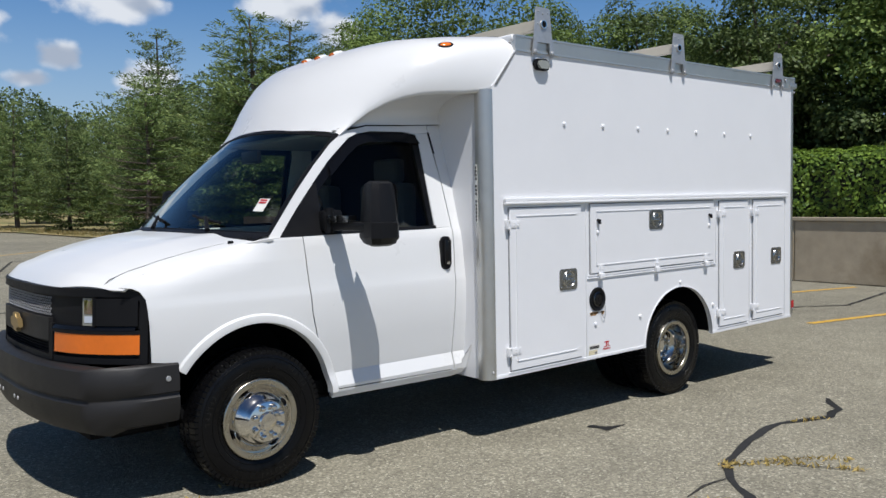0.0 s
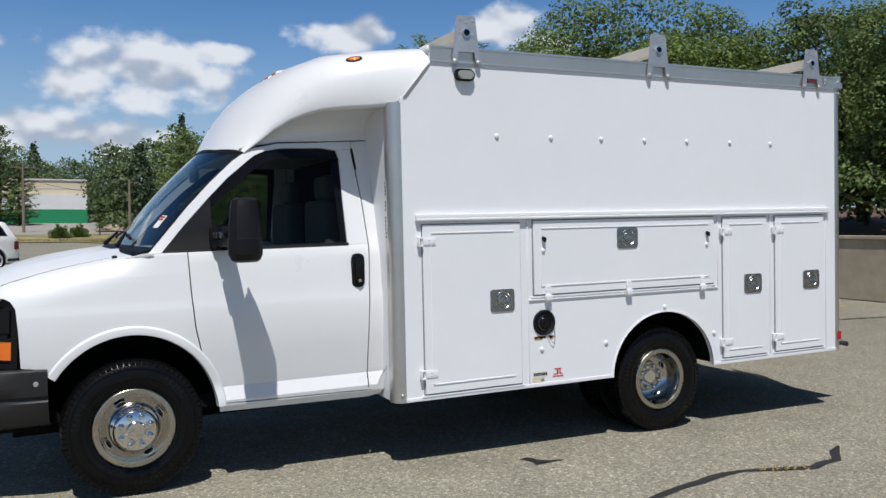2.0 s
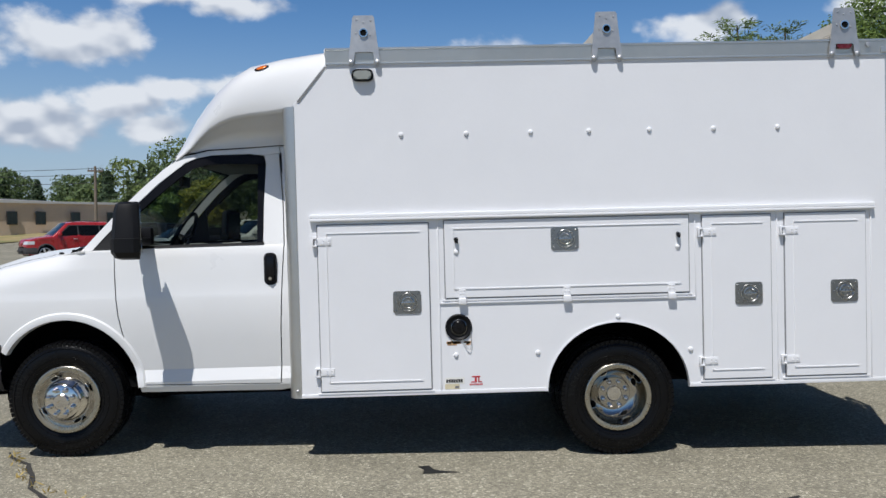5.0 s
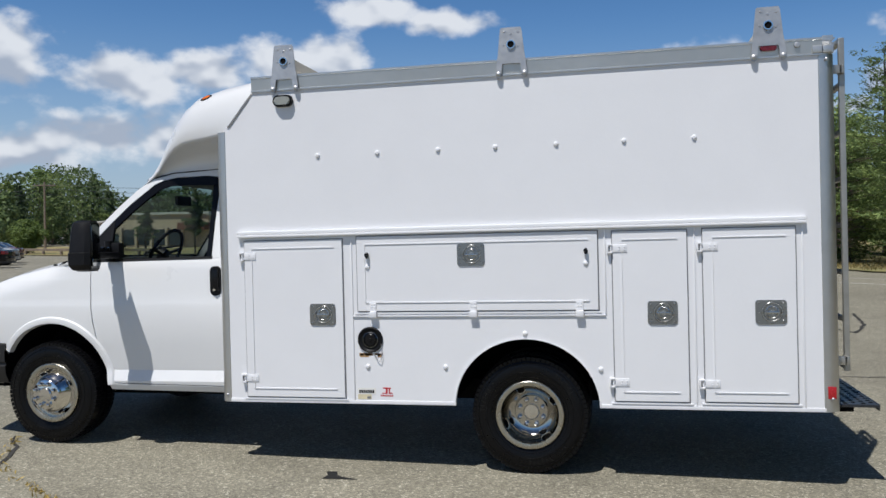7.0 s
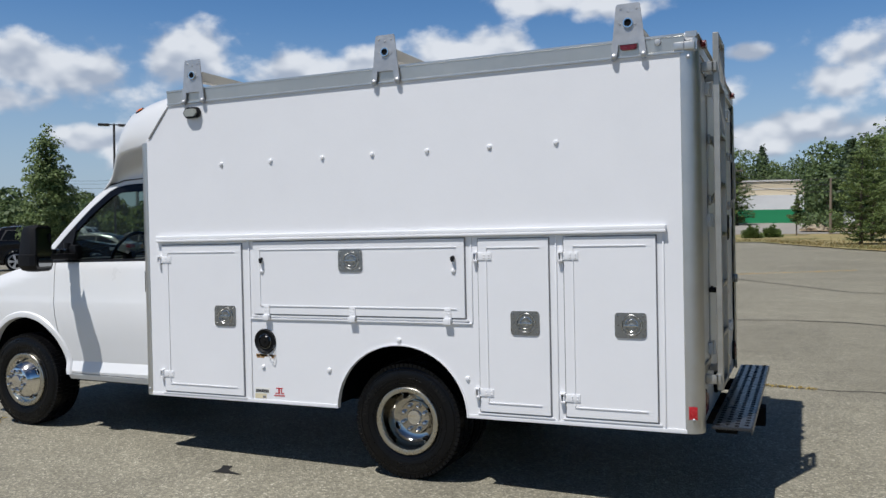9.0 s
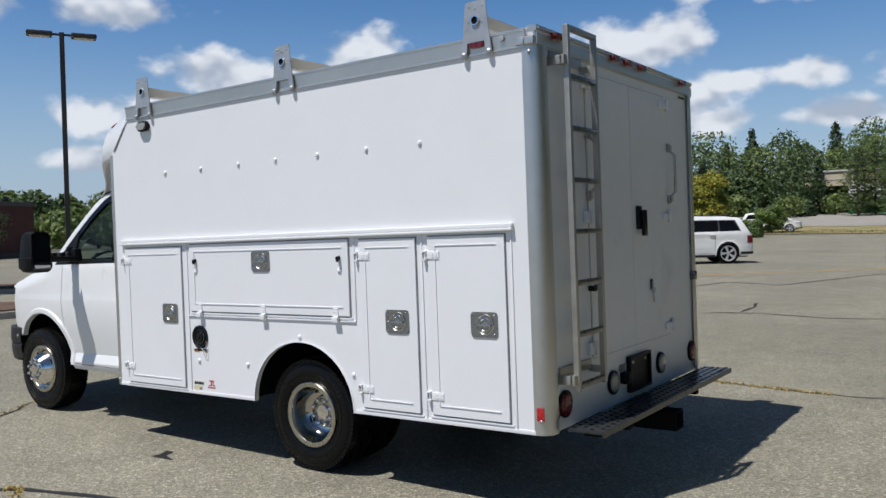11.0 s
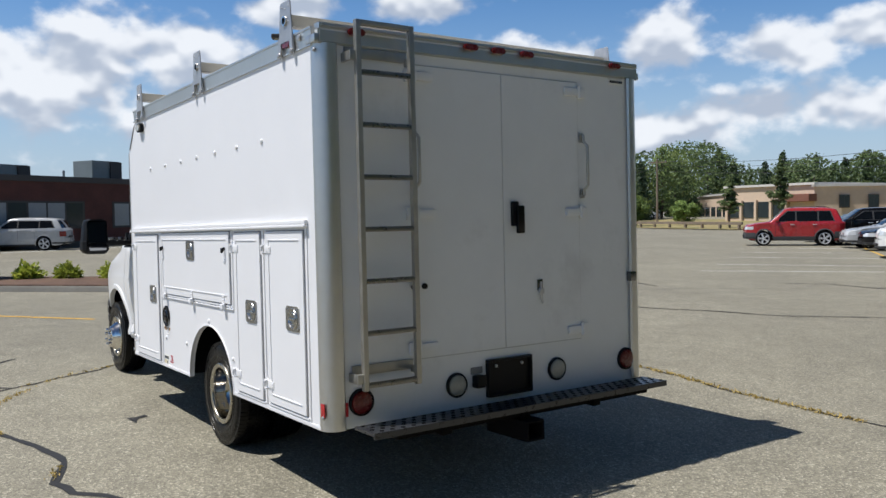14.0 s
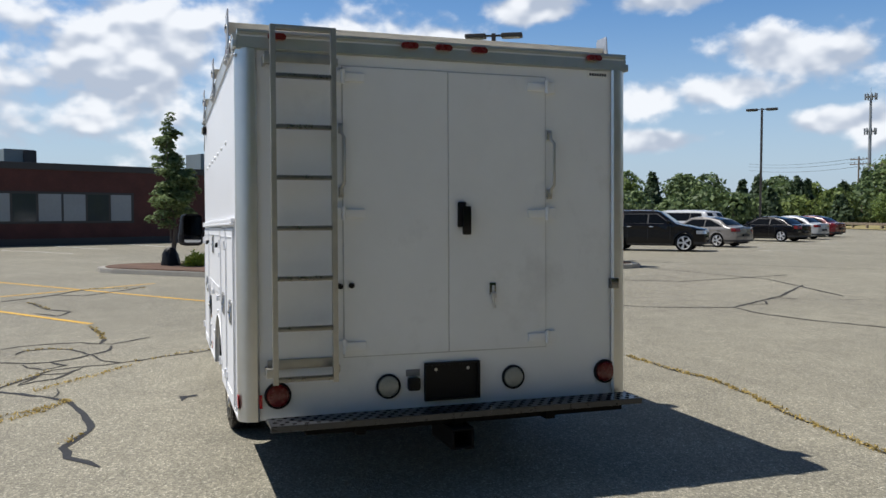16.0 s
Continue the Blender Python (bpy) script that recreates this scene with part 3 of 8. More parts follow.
def cabinet_door(x0, x1, z0, z1, latch, hinges, flip, label, down=False):
    y = YL
    bm = bmesh.new()
    box(bm, x0, x1, y - 0.013, y - 0.002, z0, z1, bevel=0.003)
    a, w = 0.052, 0.0035
    door = part("cabinet_door", flank(bm, flip), M_BOX, van, label)
    for (p, q, r, s) in ((x0 + a, x1 - a, z1 - a, z1 - a + w), (x0 + a, x1 - a, z0 + a, z0 + a + w * 1.5), (x0 + a, x0 + a + w, z0 + a, z1 - a)):
        part("pressed_bead", flank(boxed(p, q, y - 0.0175, y - 0.012, r, s), flip), M_BOX, door)
    # dark gap and pressed frame round the door
    bm = bmesh.new()
    g = 0.006
    for (p, q, r, s) in ((x0 - g, x1 + g, z0 - g, z0), (x0 - g, x1 + g, z1, z1 + g), (x0 - g, x0, z0, z1), (x1, x1 + g, z0, z1)):
        box(bm, p, q, y - 0.0035, y + 0.001, r, s)
    part("door_gap", flank(bm, flip), M_GAP, door)
    g1, g2 = 0.009, 0.020
    part("frame_strip", flank(boxed(x0 - g2, x1 + g2, y - 0.008, y - 0.0005, z0 - g2, z0 - g1, bevel=0.002), flip), M_BOX, door)
    lx, lz = latch
    bz = part("latch", flank(prismed([(lx + p[0], lz + p[1]) for p in rounded(-0.086, 0.086, -0.070, 0.070, 0.018)], "xz", y - 0.012, y - 0.019, bevel=0.003), flip), M_BEZEL, door, "stainless paddle latch in a square bezel")
    # recessed dish, paddle and the bezel's rivets in one turned and pressed piece
    bm = lathed([(0.060, 0.004), (0.057, 0.0085), (0.052, 0.0085), (0.046, 0.002), (0.040, 0.0012), (0.037, 0.005), (0.033, 0.0062), (0.029, 0.003), (0.015, 0.0035), (0, 0.004)], (lx + 0.006, y - 0.0155, lz), axis=(0, -1, 0), seg=32)
    box(bm, lx - 0.036, lx + 0.046, y - 0.031, y - 0.021, lz - 0.008, lz + 0.005, bevel=0.003)
    for dx, dz in ((-0.068, 0.052), (0.068, 0.052), (-0.068, -0.052), (0.068, -0.052), (-0.066, 0)):
        lathe(bm, [(0.006, 0), (0.004, 0.003), (0, 0.004)], (lx + dx, y - 0.019, lz + dz), axis=(0, -1, 0), seg=8)
    part("paddle", flank(bm, flip), M_LATCH, bz)
    for hx, hz in hinges:
        bm = bmesh.new()
        if down:
            box(bm, hx - 0.022, hx + 0.022, y - 0.018, y - 0.012, hz - 0.012, hz + 0.055, bevel=0.002)
            box(bm, hx - 0.024, hx + 0.024, y - 0.034, y - 0.012, hz - 0.045, hz - 0.008, bevel=0.004)
            for dx, dz in ((-0.01, 0.04), (0.01, 0.02), (0.01, 0.04), (-0.01, 0.02)):
                lathe(bm, [(0.005, 0), (0.003, 0.003), (0, 0.003)], (hx + dx, y - 0.018, hz + dz), axis=(0, -1, 0), seg=8)
        else:
            box(bm, hx - 0.015, hx + 0.075, y - 0.018, y - 0.012, hz - 0.022, hz + 0.022, bevel=0.002)
            box(bm, hx - 0.042, hx - 0.032, y - 0.030, y - 0.002, hz - 0.030, hz + 0.027, bevel=0.002)
            for q in (-0.030, 0.017):
                box(bm, hx - 0.034, hx - 0.010, y - 0.030, y - 0.002, hz + q, hz + q + 0.010, bevel=0.002)
            tube(bm, [(hx - 0.018, y - 0.020, hz - 0.026), (hx - 0.018, y - 0.020, hz + 0.024)], 0.006, 8)
            for dx, dz in ((0.03, 0.008), (0.06, 0.008), (0.03, -0.008), (0.06, -0.008)):
                lathe(bm, [(0.005, 0), (0.003, 0.003), (0, 0.003)], (hx + dx, y - 0.018, hz + dz), axis=(0, -1, 0), seg=8)
        part("hinge", flank(bm, flip), M_BOX, door)
    return door


for flip in (False, True):
    cabinet_door(1.635, 2.310, 0.424, 1.444, (2.172, 0.961), ((1.642, 1.345), (1.642, 0.545)), flip, "tall white cabinet door closed with a stainless latch")
    fl = cabinet_door(2.410, 3.924, 0.980, 1.455, (3.151, 1.328), ((2.512, 0.985), (3.160, 0.985), (3.812, 0.985)), flip, "wide white drop-down cabinet door, closed", down=True)
    cabinet_door(4.012, 4.440, 0.432, 1.448, (4.296, 0.960), ((4.022, 1.347), (4.022, 0.545)), flip, "narrow white cabinet door closed with a stainless latch")
    cabinet_door(4.531, 5.040, 0.436, 1.450, (4.900, 0.961), ((4.538, 1.345), (4.538, 0.543)), flip, "white cabinet door closed with a stainless latch")
    for xx in (2.480, 3.855):
        part("pull_knob", flank(tubed([(xx, YL - 0.012, 1.345), (xx, YL - 0.03, 1.34), (xx + 0.003, YL - 0.036, 1.318)], [0.010, 0.014, 0.008], 8), flip), M_BLACK, fl)
        part("screw_cap", flank(lathed([(0.017, 0), (0.015, 0.006), (0.008, 0.011), (0, 0.012)], (xx, YL - 0.012, 1.262), axis=(0, -1, 0), seg=14), flip), M_BOX, fl)
    # ledge moulding with two beads
    bm = bmesh.new()
    box(bm, 1.590, 5.098, YL - 0.030, YL - 0.001, 1.468, 1.484, bevel=0.006)
    box(bm, 1.590, 5.098, YL - 0.024, YL - 0.001, 1.484, 1.509, bevel=0.007)
    part("ledge_moulding", flank(bm, flip), M_BOX, van, "white double-bead moulding across the flank")
    part("frame_bead", flank(boxed(2.372, 3.966, YL - 0.010, YL - 0.0005, 0.944, 0.952, bevel=0.002), flip), M_BOX, van)
    for xx in (2.366, 3.962, 4.478, 5.074):
        part("frame_bead", flank(boxed(xx, xx + 0.009, YL - 0.006, YL - 0.0005, 0.955 if 3.9 < xx < 4 else 0.41, 1.466, bevel=0.002), flip), M_BOX, van)
    for xx, zz in [(x, 1.988) for x in (2.160, 2.560, 2.956, 3.317, 3.692, 4.094, 4.496)] + [(2.465, 0.626), (2.973, 0.627), (3.477, 0.836), (3.928, 0.62)]:
        part("bolt_cap", flank(lathed([(0.0150, 0), (0.0145, 0.006), (0.009, 0.011), (0, 0.0125)], (xx, YL, zz), axis=(0, -1, 0), seg=14), flip), M_BOX, van)
    # roof rail
    prof = [(YL + 0.001, 2.421), (YL - 0.011, 2.421), (YL - 0.011, 2.430), (YL - 0.003, 2.433), (YL - 0.009, 2.506), (YL - 0.013, 2.509), (YL - 0.013, 2.520), (YL + 0.055, 2.523), (YL + 0.055, 2.421)]
    bm = bmesh.new()
    prism(bm, prof, "yz", 1.712, 5.205)
    part("roof_rail", flank(bm, flip), M_ALU, van, "extruded aluminium roof rail")
    for xx in (5.17, 5.215):
        part("rail_end", flank(boxed(xx - 0.02, xx + 0.045, YL - 0.016, YL + 0.05, 2.43, 2.475, bevel=0.008), flip), M_ALU, van)
    part("rail_end_bolt", flank(lathed([(0.018, 0), (0.016, 0.006), (0, 0.010)], (5.07, YL - 0.012, 2.485), axis=(0, -1, 0), seg=12), flip), M_GALV, van)
    for xx in (1.949, 3.433, 4.915):
        y = YL - 0.018
        bm = prismed([(xx + p[0], p[1]) for p in ((-0.098, 2.418), (-0.088, 2.405), (-0.072, 2.405), (-0.062, 2.418), (-0.056, 2.492), (0.056, 2.492), (0.062, 2.418), (0.072, 2.405), (0.088, 2.405), (0.098, 2.418), (0.088, 2.520), (-0.088, 2.520))], "xz", y - 0.006, y + 0.006, bevel=0.002)
        br = part("rack_bracket", flank(bm, flip), M_GALV, van, "galvanised steel ladder-rack bracket")
        bm = prismed([(xx + p[0], p[1]) for p in ((-0.086, 2.516), (0.086, 2.516), (0.066, 2.700), (0.058, 2.712), (-0.058, 2.712), (-0.066, 2.700))], "xz", y - 0.002, y + 0.005, bevel=0.002)
        part("upright_plate", flank(bm, flip), M_GALV, br)
        part("pipe_socket", flank(lathed([(0.020, -0.05), (0.020, 0.012), (0.027, 0.012), (0.027, -0.05)], (xx, y, 2.606), axis=(0, -1, 0), seg=20), flip), M_CHROME, br)
        part("socket_bore", flank(lathed([(0, 0.006), (0.0205, 0.006)], (xx, y, 2.606), axis=(0, -1, 0), seg=20), flip), M_DARK, br)
        for dx in (-0.08, 0.08):
            part("bolt", flank(lathed([(0.016, 0), (0.015, 0.007), (0.007, 0.012), (0, 0.013)], (xx + dx, y - 0.006, 2.428), axis=(0, -1, 0), seg=12), flip), M_GALV, br)
        for dx, dz in ((-0.04, 0.08), (0.045, 0.075), (0.0, 0.065), (0.04, -0.01), (-0.045, 0.0)):
            part("rivet", flank(lathed([(0.007, 0), (0.005, 0.003), (0, 0.003)], (xx + dx, y - 0.002, 2.606 + dz), axis=(0, -1, 0), seg=8), flip), M_GALV, br)
    part("side_marker", flank(prismed([(4.915 + p[0], 2.483 + p[1]) for p in rounded(-0.045, 0.045, -0.022, 0.02, 0.012)], "xz", YL - 0.004, YL - 0.022, bevel=0.005), flip), M_RED, van, "red side marker lamp")
    lm = part("scene_lamp", flank(prismed([(1.936 + p[0], 2.352 + p[1]) for p in rounded(-0.066, 0.066, -0.036, 0.036, 0.03)], "xz", YL - 0.001, YL - 0.03, bevel=0.006), flip), M_BLACK, van, "small oval side lamp with a black base")
    part("lens", flank(prismed([(1.936 + p[0], 2.350 + p[1]) for p in rounded(-0.054, 0.054, -0.026, 0.026, 0.022)], "xz", YL - 0.028, YL - 0.042, bevel=0.008), flip), M_CLEAR, lm)
for xx in (1.949, 3.433, 4.915):
    part("rack_crossbar", boxed(xx - 0.030, xx + 0.030, YL - 0.01, YR + 0.01, 2.572, 2.640, bevel=0.006), M_RACKBAR, van, "pale weathered rack bar across the roof")
part("roof_vent", boxed(3.9, 4.25, 0.25, 0.55, 2.53, 2.60, bevel=0.03, seg=3), M_BLACK, van, "low dark roof vent")

# fuel filler, stickers and prints on the driver's flank
ff = part("fuel_filler", lathed([(0.083, 0), (0.083, 0.008), (0.076, 0.012), (0.070, 0.009), (0.060, 0.002), (0, 0.001)], (2.485, YL - 0.0005, 0.797), axis=(0, -1, 0), seg=36), M_BLACK, van, "round black fuel filler cup with a rusty lower edge")
part("filler_cap", lathed([(0, 0.0), (0.040, 0.0), (0.040, 0.012), (0.033, 0.018), (0.012, 0.018), (0.010, 0.024), (0, 0.024)], (2.487, YL - 0.001, 0.797), axis=(0, -1, 0), seg=24), M_GLOSSBLACK, ff)
part("filler_neck_ring", lathed([(0.046, 0), (0.050, 0.010), (0.046, 0.012)], (2.487, YL - 0.001, 0.797), axis=(0, -1, 0), seg=24), M_BRUSHED, ff)
part("tether", tubed([(2.50, YL - 0.008, 0.725), (2.535, YL - 0.014, 0.668), (2.552, YL - 0.012, 0.655), (2.562, YL - 0.012, 0.69), (2.558, YL - 0.01, 0.775)], 0.0022, 6), M_GALV, ff)
bm = bmesh.new()
rr = random.Random(4)
for k in range(16):
    cx, w = 2.490 + rr.uniform(-0.075, 0.065), rr.uniform(0.006, 0.018)
    z1 = 0.797 - 0.084 - rr.uniform(0, 0.006)
    box(bm, cx - w, cx + w, YL - 0.0012, YL - 0.0002, z1 - rr.uniform(0.006, 0.026), z1)
part("rust_stain", bm, M_RUST, ff)
st = part("sticker", boxed(2.393, 2.513, YL - 0.0015, YL - 0.0003, 0.447, 0.487), M_LABELW, van, "white maker's sticker with dark print")
bm = bmesh.new()
for k in range(7):
    box(bm, 2.401 + 0.0148 * k, 2.413 + 0.0148 * k, YL - 0.0025, YL - 0.0014, 0.455, 0.475)
part("print", bm, M_LABELB, st)
part("yellowed_label", boxed(2.393, 2.483, YL - 0.0015, YL - 0.0003, 0.415, 0.446), M_YELLOWED, van)
part("grey_label", boxed(2.455, 2.479, YL - 0.0025, YL - 0.0014, 0.419, 0.434), M_GREYPRINT, van)
bm = bmesh.new()
box(bm, 2.560, 2.612, YL - 0.0015, YL - 0.0003, 0.484, 0.492), box(bm, 2.577, 2.590, YL - 0.0015, YL - 0.0003, 0.452, 0.486)
box(bm, 2.598, 2.606, YL - 0.0015, YL - 0.0003, 0.456, 0.486), box(bm, 2.598, 2.622, YL - 0.0015, YL - 0.0003, 0.452, 0.459), box(bm, 2.553, 2.577, YL - 0.0015, YL - 0.0003, 0.452, 0.458)
part("red_logo", bm, M_LABELR, van)
bm = bmesh.new()
for k in range(7):
    box(bm, 2.545 + 0.012 * k, 2.554 + 0.012 * k, YL - 0.0015, YL - 0.0003, 0.435, 0.445)
part("logo_print", bm, M_LABELR, van)
lb = part("post_label", boxed(1.4345, 1.4362, YL + 0.064, YL + 0.083, 1.36, 1.72), M_LABELW, van)
bm = bmesh.new()
for k in range(15):
    if k not in (6, 10):
        box(bm, 1.4335, 1.4347, YL + 0.067, YL + 0.080, 1.37 + 0.023 * k, 1.385 + 0.023 * k)
part("label_print", bm, M_LABELB, van)

# ---- the service van: cab ----
HALF = [(0.38, 0.950), (0.44, 0.986), (0.475, 0.992), (0.550, 0.966), (0.575, 0.970), (0.80, 0.996), (1.00, 1.0), (1.06, 0.990), (1.20, 0.975), (1.31, 0.958), (1.335, 0.945), (1.60, 0.872), (1.80, 0.812), (1.95, 0.765)]


def half_width(x, z):
    w = lerp_table(HALF, z)
    if x < 0.0:
        w -= 0.125 * (min(1.0, -x / 0.85)) ** 2.2
    return w


def cab_panel(name, pts, mat, parent, flip=False, t=0.010, off=0.0, label="", dx=0.07, roll=None, extra=()):
    """A sheet with this outline in side view, laid on the curved flank of the cab."""
    bm = bmesh.new()
    bm.faces.new([bm.verts.new((x, 0, z)) for x, z in pts])
    xs, zs = [p[0] for p in pts], [p[1] for p in pts]
    x = math.floor(min(xs) / dx) * dx
    cuts = []
    while x < max(xs):
        cuts.append(((x, 0, 0), (1, 0, 0)))
        x += dx
    cuts += [((0, 0, z), (0, 0, 1)) for z, _ in HALF] + [((0, 0, z), (0, 0, 1)) for z in (0.65, 0.72, 0.88, 1.03, 1.12, 1.26, 1.45, 1.7, 1.87) + tuple(extra)]
    for co, no in cuts:
        bmesh.ops.bisect_plane(bm, geom=list(bm.verts) + list(bm.edges) + list(bm.faces), plane_co=co, plane_no=no, dist=1e-5)
    for v in bm.verts:
        v.co.y = YC - half_width(v.co.x, v.co.z) - off + (roll(v.co.x, v.co.z) if roll else 0.0)
    bmesh.ops.recalc_face_normals(bm, faces=bm.faces)
    if sum(f.normal.y for f in bm.faces) > 0:
        bmesh.ops.reverse_faces(bm, faces=bm.faces)
    if t:
        bmesh.ops.solidify(bm, geom=list(bm.faces), thickness=t)
    return part(name, mirror_y(bm) if flip else bm, mat, parent, label, sharp=28)


FW = (0.0, 0.392)
fender_arch = arch(FW[0], FW[1] + 0.02, 0.455, 0.478, 8, 146, 26)
hood_line = [(-0.66, 1.118), (-0.58, 1.160), (-0.45, 1.202), (-0.30, 1.238), (-0.10, 1.282), (0.05, 1.312), (0.115, 1.322)]

def shoulder(x, z):
    """How far the wing's upper edge leans in towards the bonnet."""
    d = lerp_table(hood_line, x) - z
    fade = lerp_table([(-0.62, 0.35), (-0.50, 1.0), (-0.05, 1.0), (0.10, 0.0)], x)
    return 0.055 * fade * max(0.0, 1 - max(0.0, d) / 0.13) ** 2


for flip in (False, True):
    pts = [(0.310, 1.322), (0.316, 1.15), (0.322, 1.05), (0.335, 0.90), (0.362, 0.77), (0.405, 0.66), (0.448, 0.52), (0.458, 0.475)] + fender_arch + [(-0.440, 0.735), (-0.538, 0.748), (-0.543, 0.93), (-0.552, 1.055), (-0.575, 1.095), (-0.605, 1.112)] + hood_line
    cab_panel("front_fender", pts, M_WHITE, van, flip, label="white painted front wing", roll=shoulder, extra=[1.0 + 0.022 * k for k in range(15)])
    bm = bmesh.new()
    rows = []
    for d, rr_, q in ((0.0, 0.046, 0), (0.012, 0.036, 1), (0.016, 0.012, 1), (0.014, -0.002, 1), (-0.03, -0.008, 1)):
        row = []
        for a in [4 + 143 * k / 30 for k in range(31)]:
            x, z = FW[0] + (0.455 + rr_) * math.cos(radians(a)), FW[1] + 0.02 + (0.478 + rr_) * math.sin(radians(a))
            row.append((x, YC - half_width(x, z) - d, z))
        rows.append(row)
    grid(bm, rows)
    part("wheel_arch_flare", mirror_y(bm) if flip else bm, M_WHITE, van)
    # inner arch liner
    bm = bmesh.new()
    grid(bm, [[(FW[0] + 0.47 * math.cos(radians(a)), y, FW[1] + 0.02 + 0.52 * math.sin(radians(a))) for a in range(0, 181, 10)] for y in (YC - 0.93, YC - 0.42)])
    thicken(bm, 0.006)
    part("arch_liner", mirror_y(bm) if flip else bm, M_DARK, van)
    # door
    lower = [(0.316, 1.322), (0.323, 1.15), (0.329, 1.05), (0.342, 0.90), (0.369, 0.77), (0.412, 0.66), (0.455, 0.52), (0.468, 0.462), (1.348, 0.448), (1.358, 0.80), (1.372, 1.10), (1.386, 1.335), (0.70, 1.330)]
    door = cab_panel("cab_door", lower, M_WHITE, van, flip, t=0.02, label="white painted cab door, closed")
    cab_panel("door_frame", [(1.256, 1.336), (1.386, 1.336), (1.375, 1.60), (1.345, 1.928), (1.250, 1.918), (1.263, 1.862), (1.256, 1.60)], M_WHITE, door, flip, t=0.025)
    cab_panel("window_surround", [(0.446, 1.620), (0.572, 1.742), (0.666, 1.822), (0.735, 1.876), (0.803, 1.906), (0.906, 1.924), (1.150, 1.929), (1.246, 1.916), (1.260, 1.862), (1.252, 1.60), (1.250, 1.337), (1.215, 1.337), (1.215, 1.60), (1.208, 1.882), (0.98, 1.888), (0.85, 1.872), (0.77, 1.838), (0.62, 1.715), (0.455, 1.560)], M_GLOSSBLACK, door, flip, t=0.02, off=-0.002)
    cab_panel("side_glass", [(0.440, 1.338), (1.225, 1.338), (1.222, 1.60), (1.215, 1.888), (0.98, 1.892), (0.84, 1.876), (0.75, 1.832), (0.60, 1.705), (0.440, 1.555)], M_GLASS, door, flip, t=0.0, off=-0.016).visible_shadow = False
    cab_panel("sail_panel", [(0.180, 1.331), (0.455, 1.334), (0.458, 1.618), (0.444, 1.614), (0.305, 1.469)], M_BLACK, door, flip, t=0.02, off=0.001, label="black triangular mirror base")
    cab_panel("belt_seal", [(0.180, 1.324), (1.262, 1.332), (1.262, 1.350), (0.190, 1.341)], M_BLACK, door, flip, t=0.01, off=0.004)
    cab_panel("rain_visor", [(0.560, 1.712), (0.70, 1.838), (0.76, 1.878), (0.85, 1.903), (1.0, 1.914), (1.236, 1.910), (1.262, 1.858), (1.200, 1.860), (1.0, 1.866), (0.88, 1.862), (0.79, 1.836), (0.70, 1.772), (0.560, 1.652)], M_GLOSSBLACK, door, flip, t=0.004, off=0.012, label="smoked black rain visor")
    hp = part("door_handle", flank(prismed([(1.304 + p[0], 1.178 + p[1]) for p in rounded(-0.040, 0.040, -0.102, 0.102, 0.03)], "xz", YC - 0.972, YC - 0.994, bevel=0.006), flip), M_BLACK, door, "black recessed door handle")
    part("grip", flank(boxed(1.280, 1.332, YC - 1.012, YC - 0.990, 1.105, 1.262, bevel=0.012), flip), M_GLOSSBLACK, hp)
    part("keyhole", flank(lathed([(0, 0.004), (0.010, 0.004), (0.011, 0)], (1.305, YC - 1.012, 1.118), axis=(0, -1, 0), seg=12), flip), M_CHROME, hp)
    cab_panel("rear_pillar", [(1.356, 0.445), (1.462, 0.445), (1.462, 1.985), (1.352, 1.975), (1.382, 1.60), (1.393, 1.335), (1.379, 1.10), (1.365, 0.80)], M_WHITE, van, flip)
    cab_panel("rocker_panel", [(0.46, 0.455), (0.462, 0.41), (1.35, 0.398), (1.43, 0.412), (1.465, 0.46), (1.465, 0.44), (1.355, 0.440)][:5] + [(1.465, 0.44), (1.352, 0.440)], M_WHITE, van, flip, t=0.03)
    cab_panel("windscreen_pillar", [(0.105, 1.320), (0.333, 1.580), (0.469, 1.720), (0.603, 1.843), (0.678, 1.895), (0.739, 1.928), (0.875, 1.957), (1.152, 1.970), (1.347, 1.980), (1.352, 1.932), (1.247, 1.919), (1.15, 1.932), (0.908, 1.927), (0.805, 1.909), (0.737, 1.880), (0.668, 1.825), (0.567, 1.743), (0.444, 1.621), (0.305, 1.474), (0.172, 1.320)], M_WHITE, van, flip, t=0.03, off=0.002)
    cab_panel("drip_rail", [(0.73, 1.925), (0.875, 1.955), (1.152, 1.967), (1.44, 1.984), (1.44, 1.991), (1.15, 1.974), (0.875, 1.962), (0.72, 1.930)], M_BLACK, van, flip, t=0.008, off=0.010)
    cab_panel("door_seal", [(1.362, 1.80), (1.371, 1.80), (1.362, 1.935), (1.352, 1.935)], M_BLACK, van, flip, t=0.004, off=0.003)


def hood_z(x, y):
    """Height of the bonnet: it rises to the scuttle and falls to the flanks."""
    base = lerp_table([(-0.90, 1.075), (-0.85, 1.118), (-0.80, 1.160), (-0.72, 1.208), (-0.60, 1.255), (-0.45, 1.296), (-0.25, 1.330), (0.0, 1.350), (0.20, 1.362)], x)
    edge = lerp_table(hood_line, x) - 0.002
    e = min(1.0, abs(y) / (half_width(x, 1.25) - 0.003 - shoulder(x, 2.0)))
    return edge + (base - edge) * max(0.0, 1 - e ** 2.5) ** 0.80 + 0.008 * math.exp(-((e - 0.60) / 0.10) ** 2) * max(0.0, min(1.0, (x + 0.8) / 0.6))


def nose_x(y):
    return -0.875 + 0.335 * (abs(y) / 0.94) ** 3.4


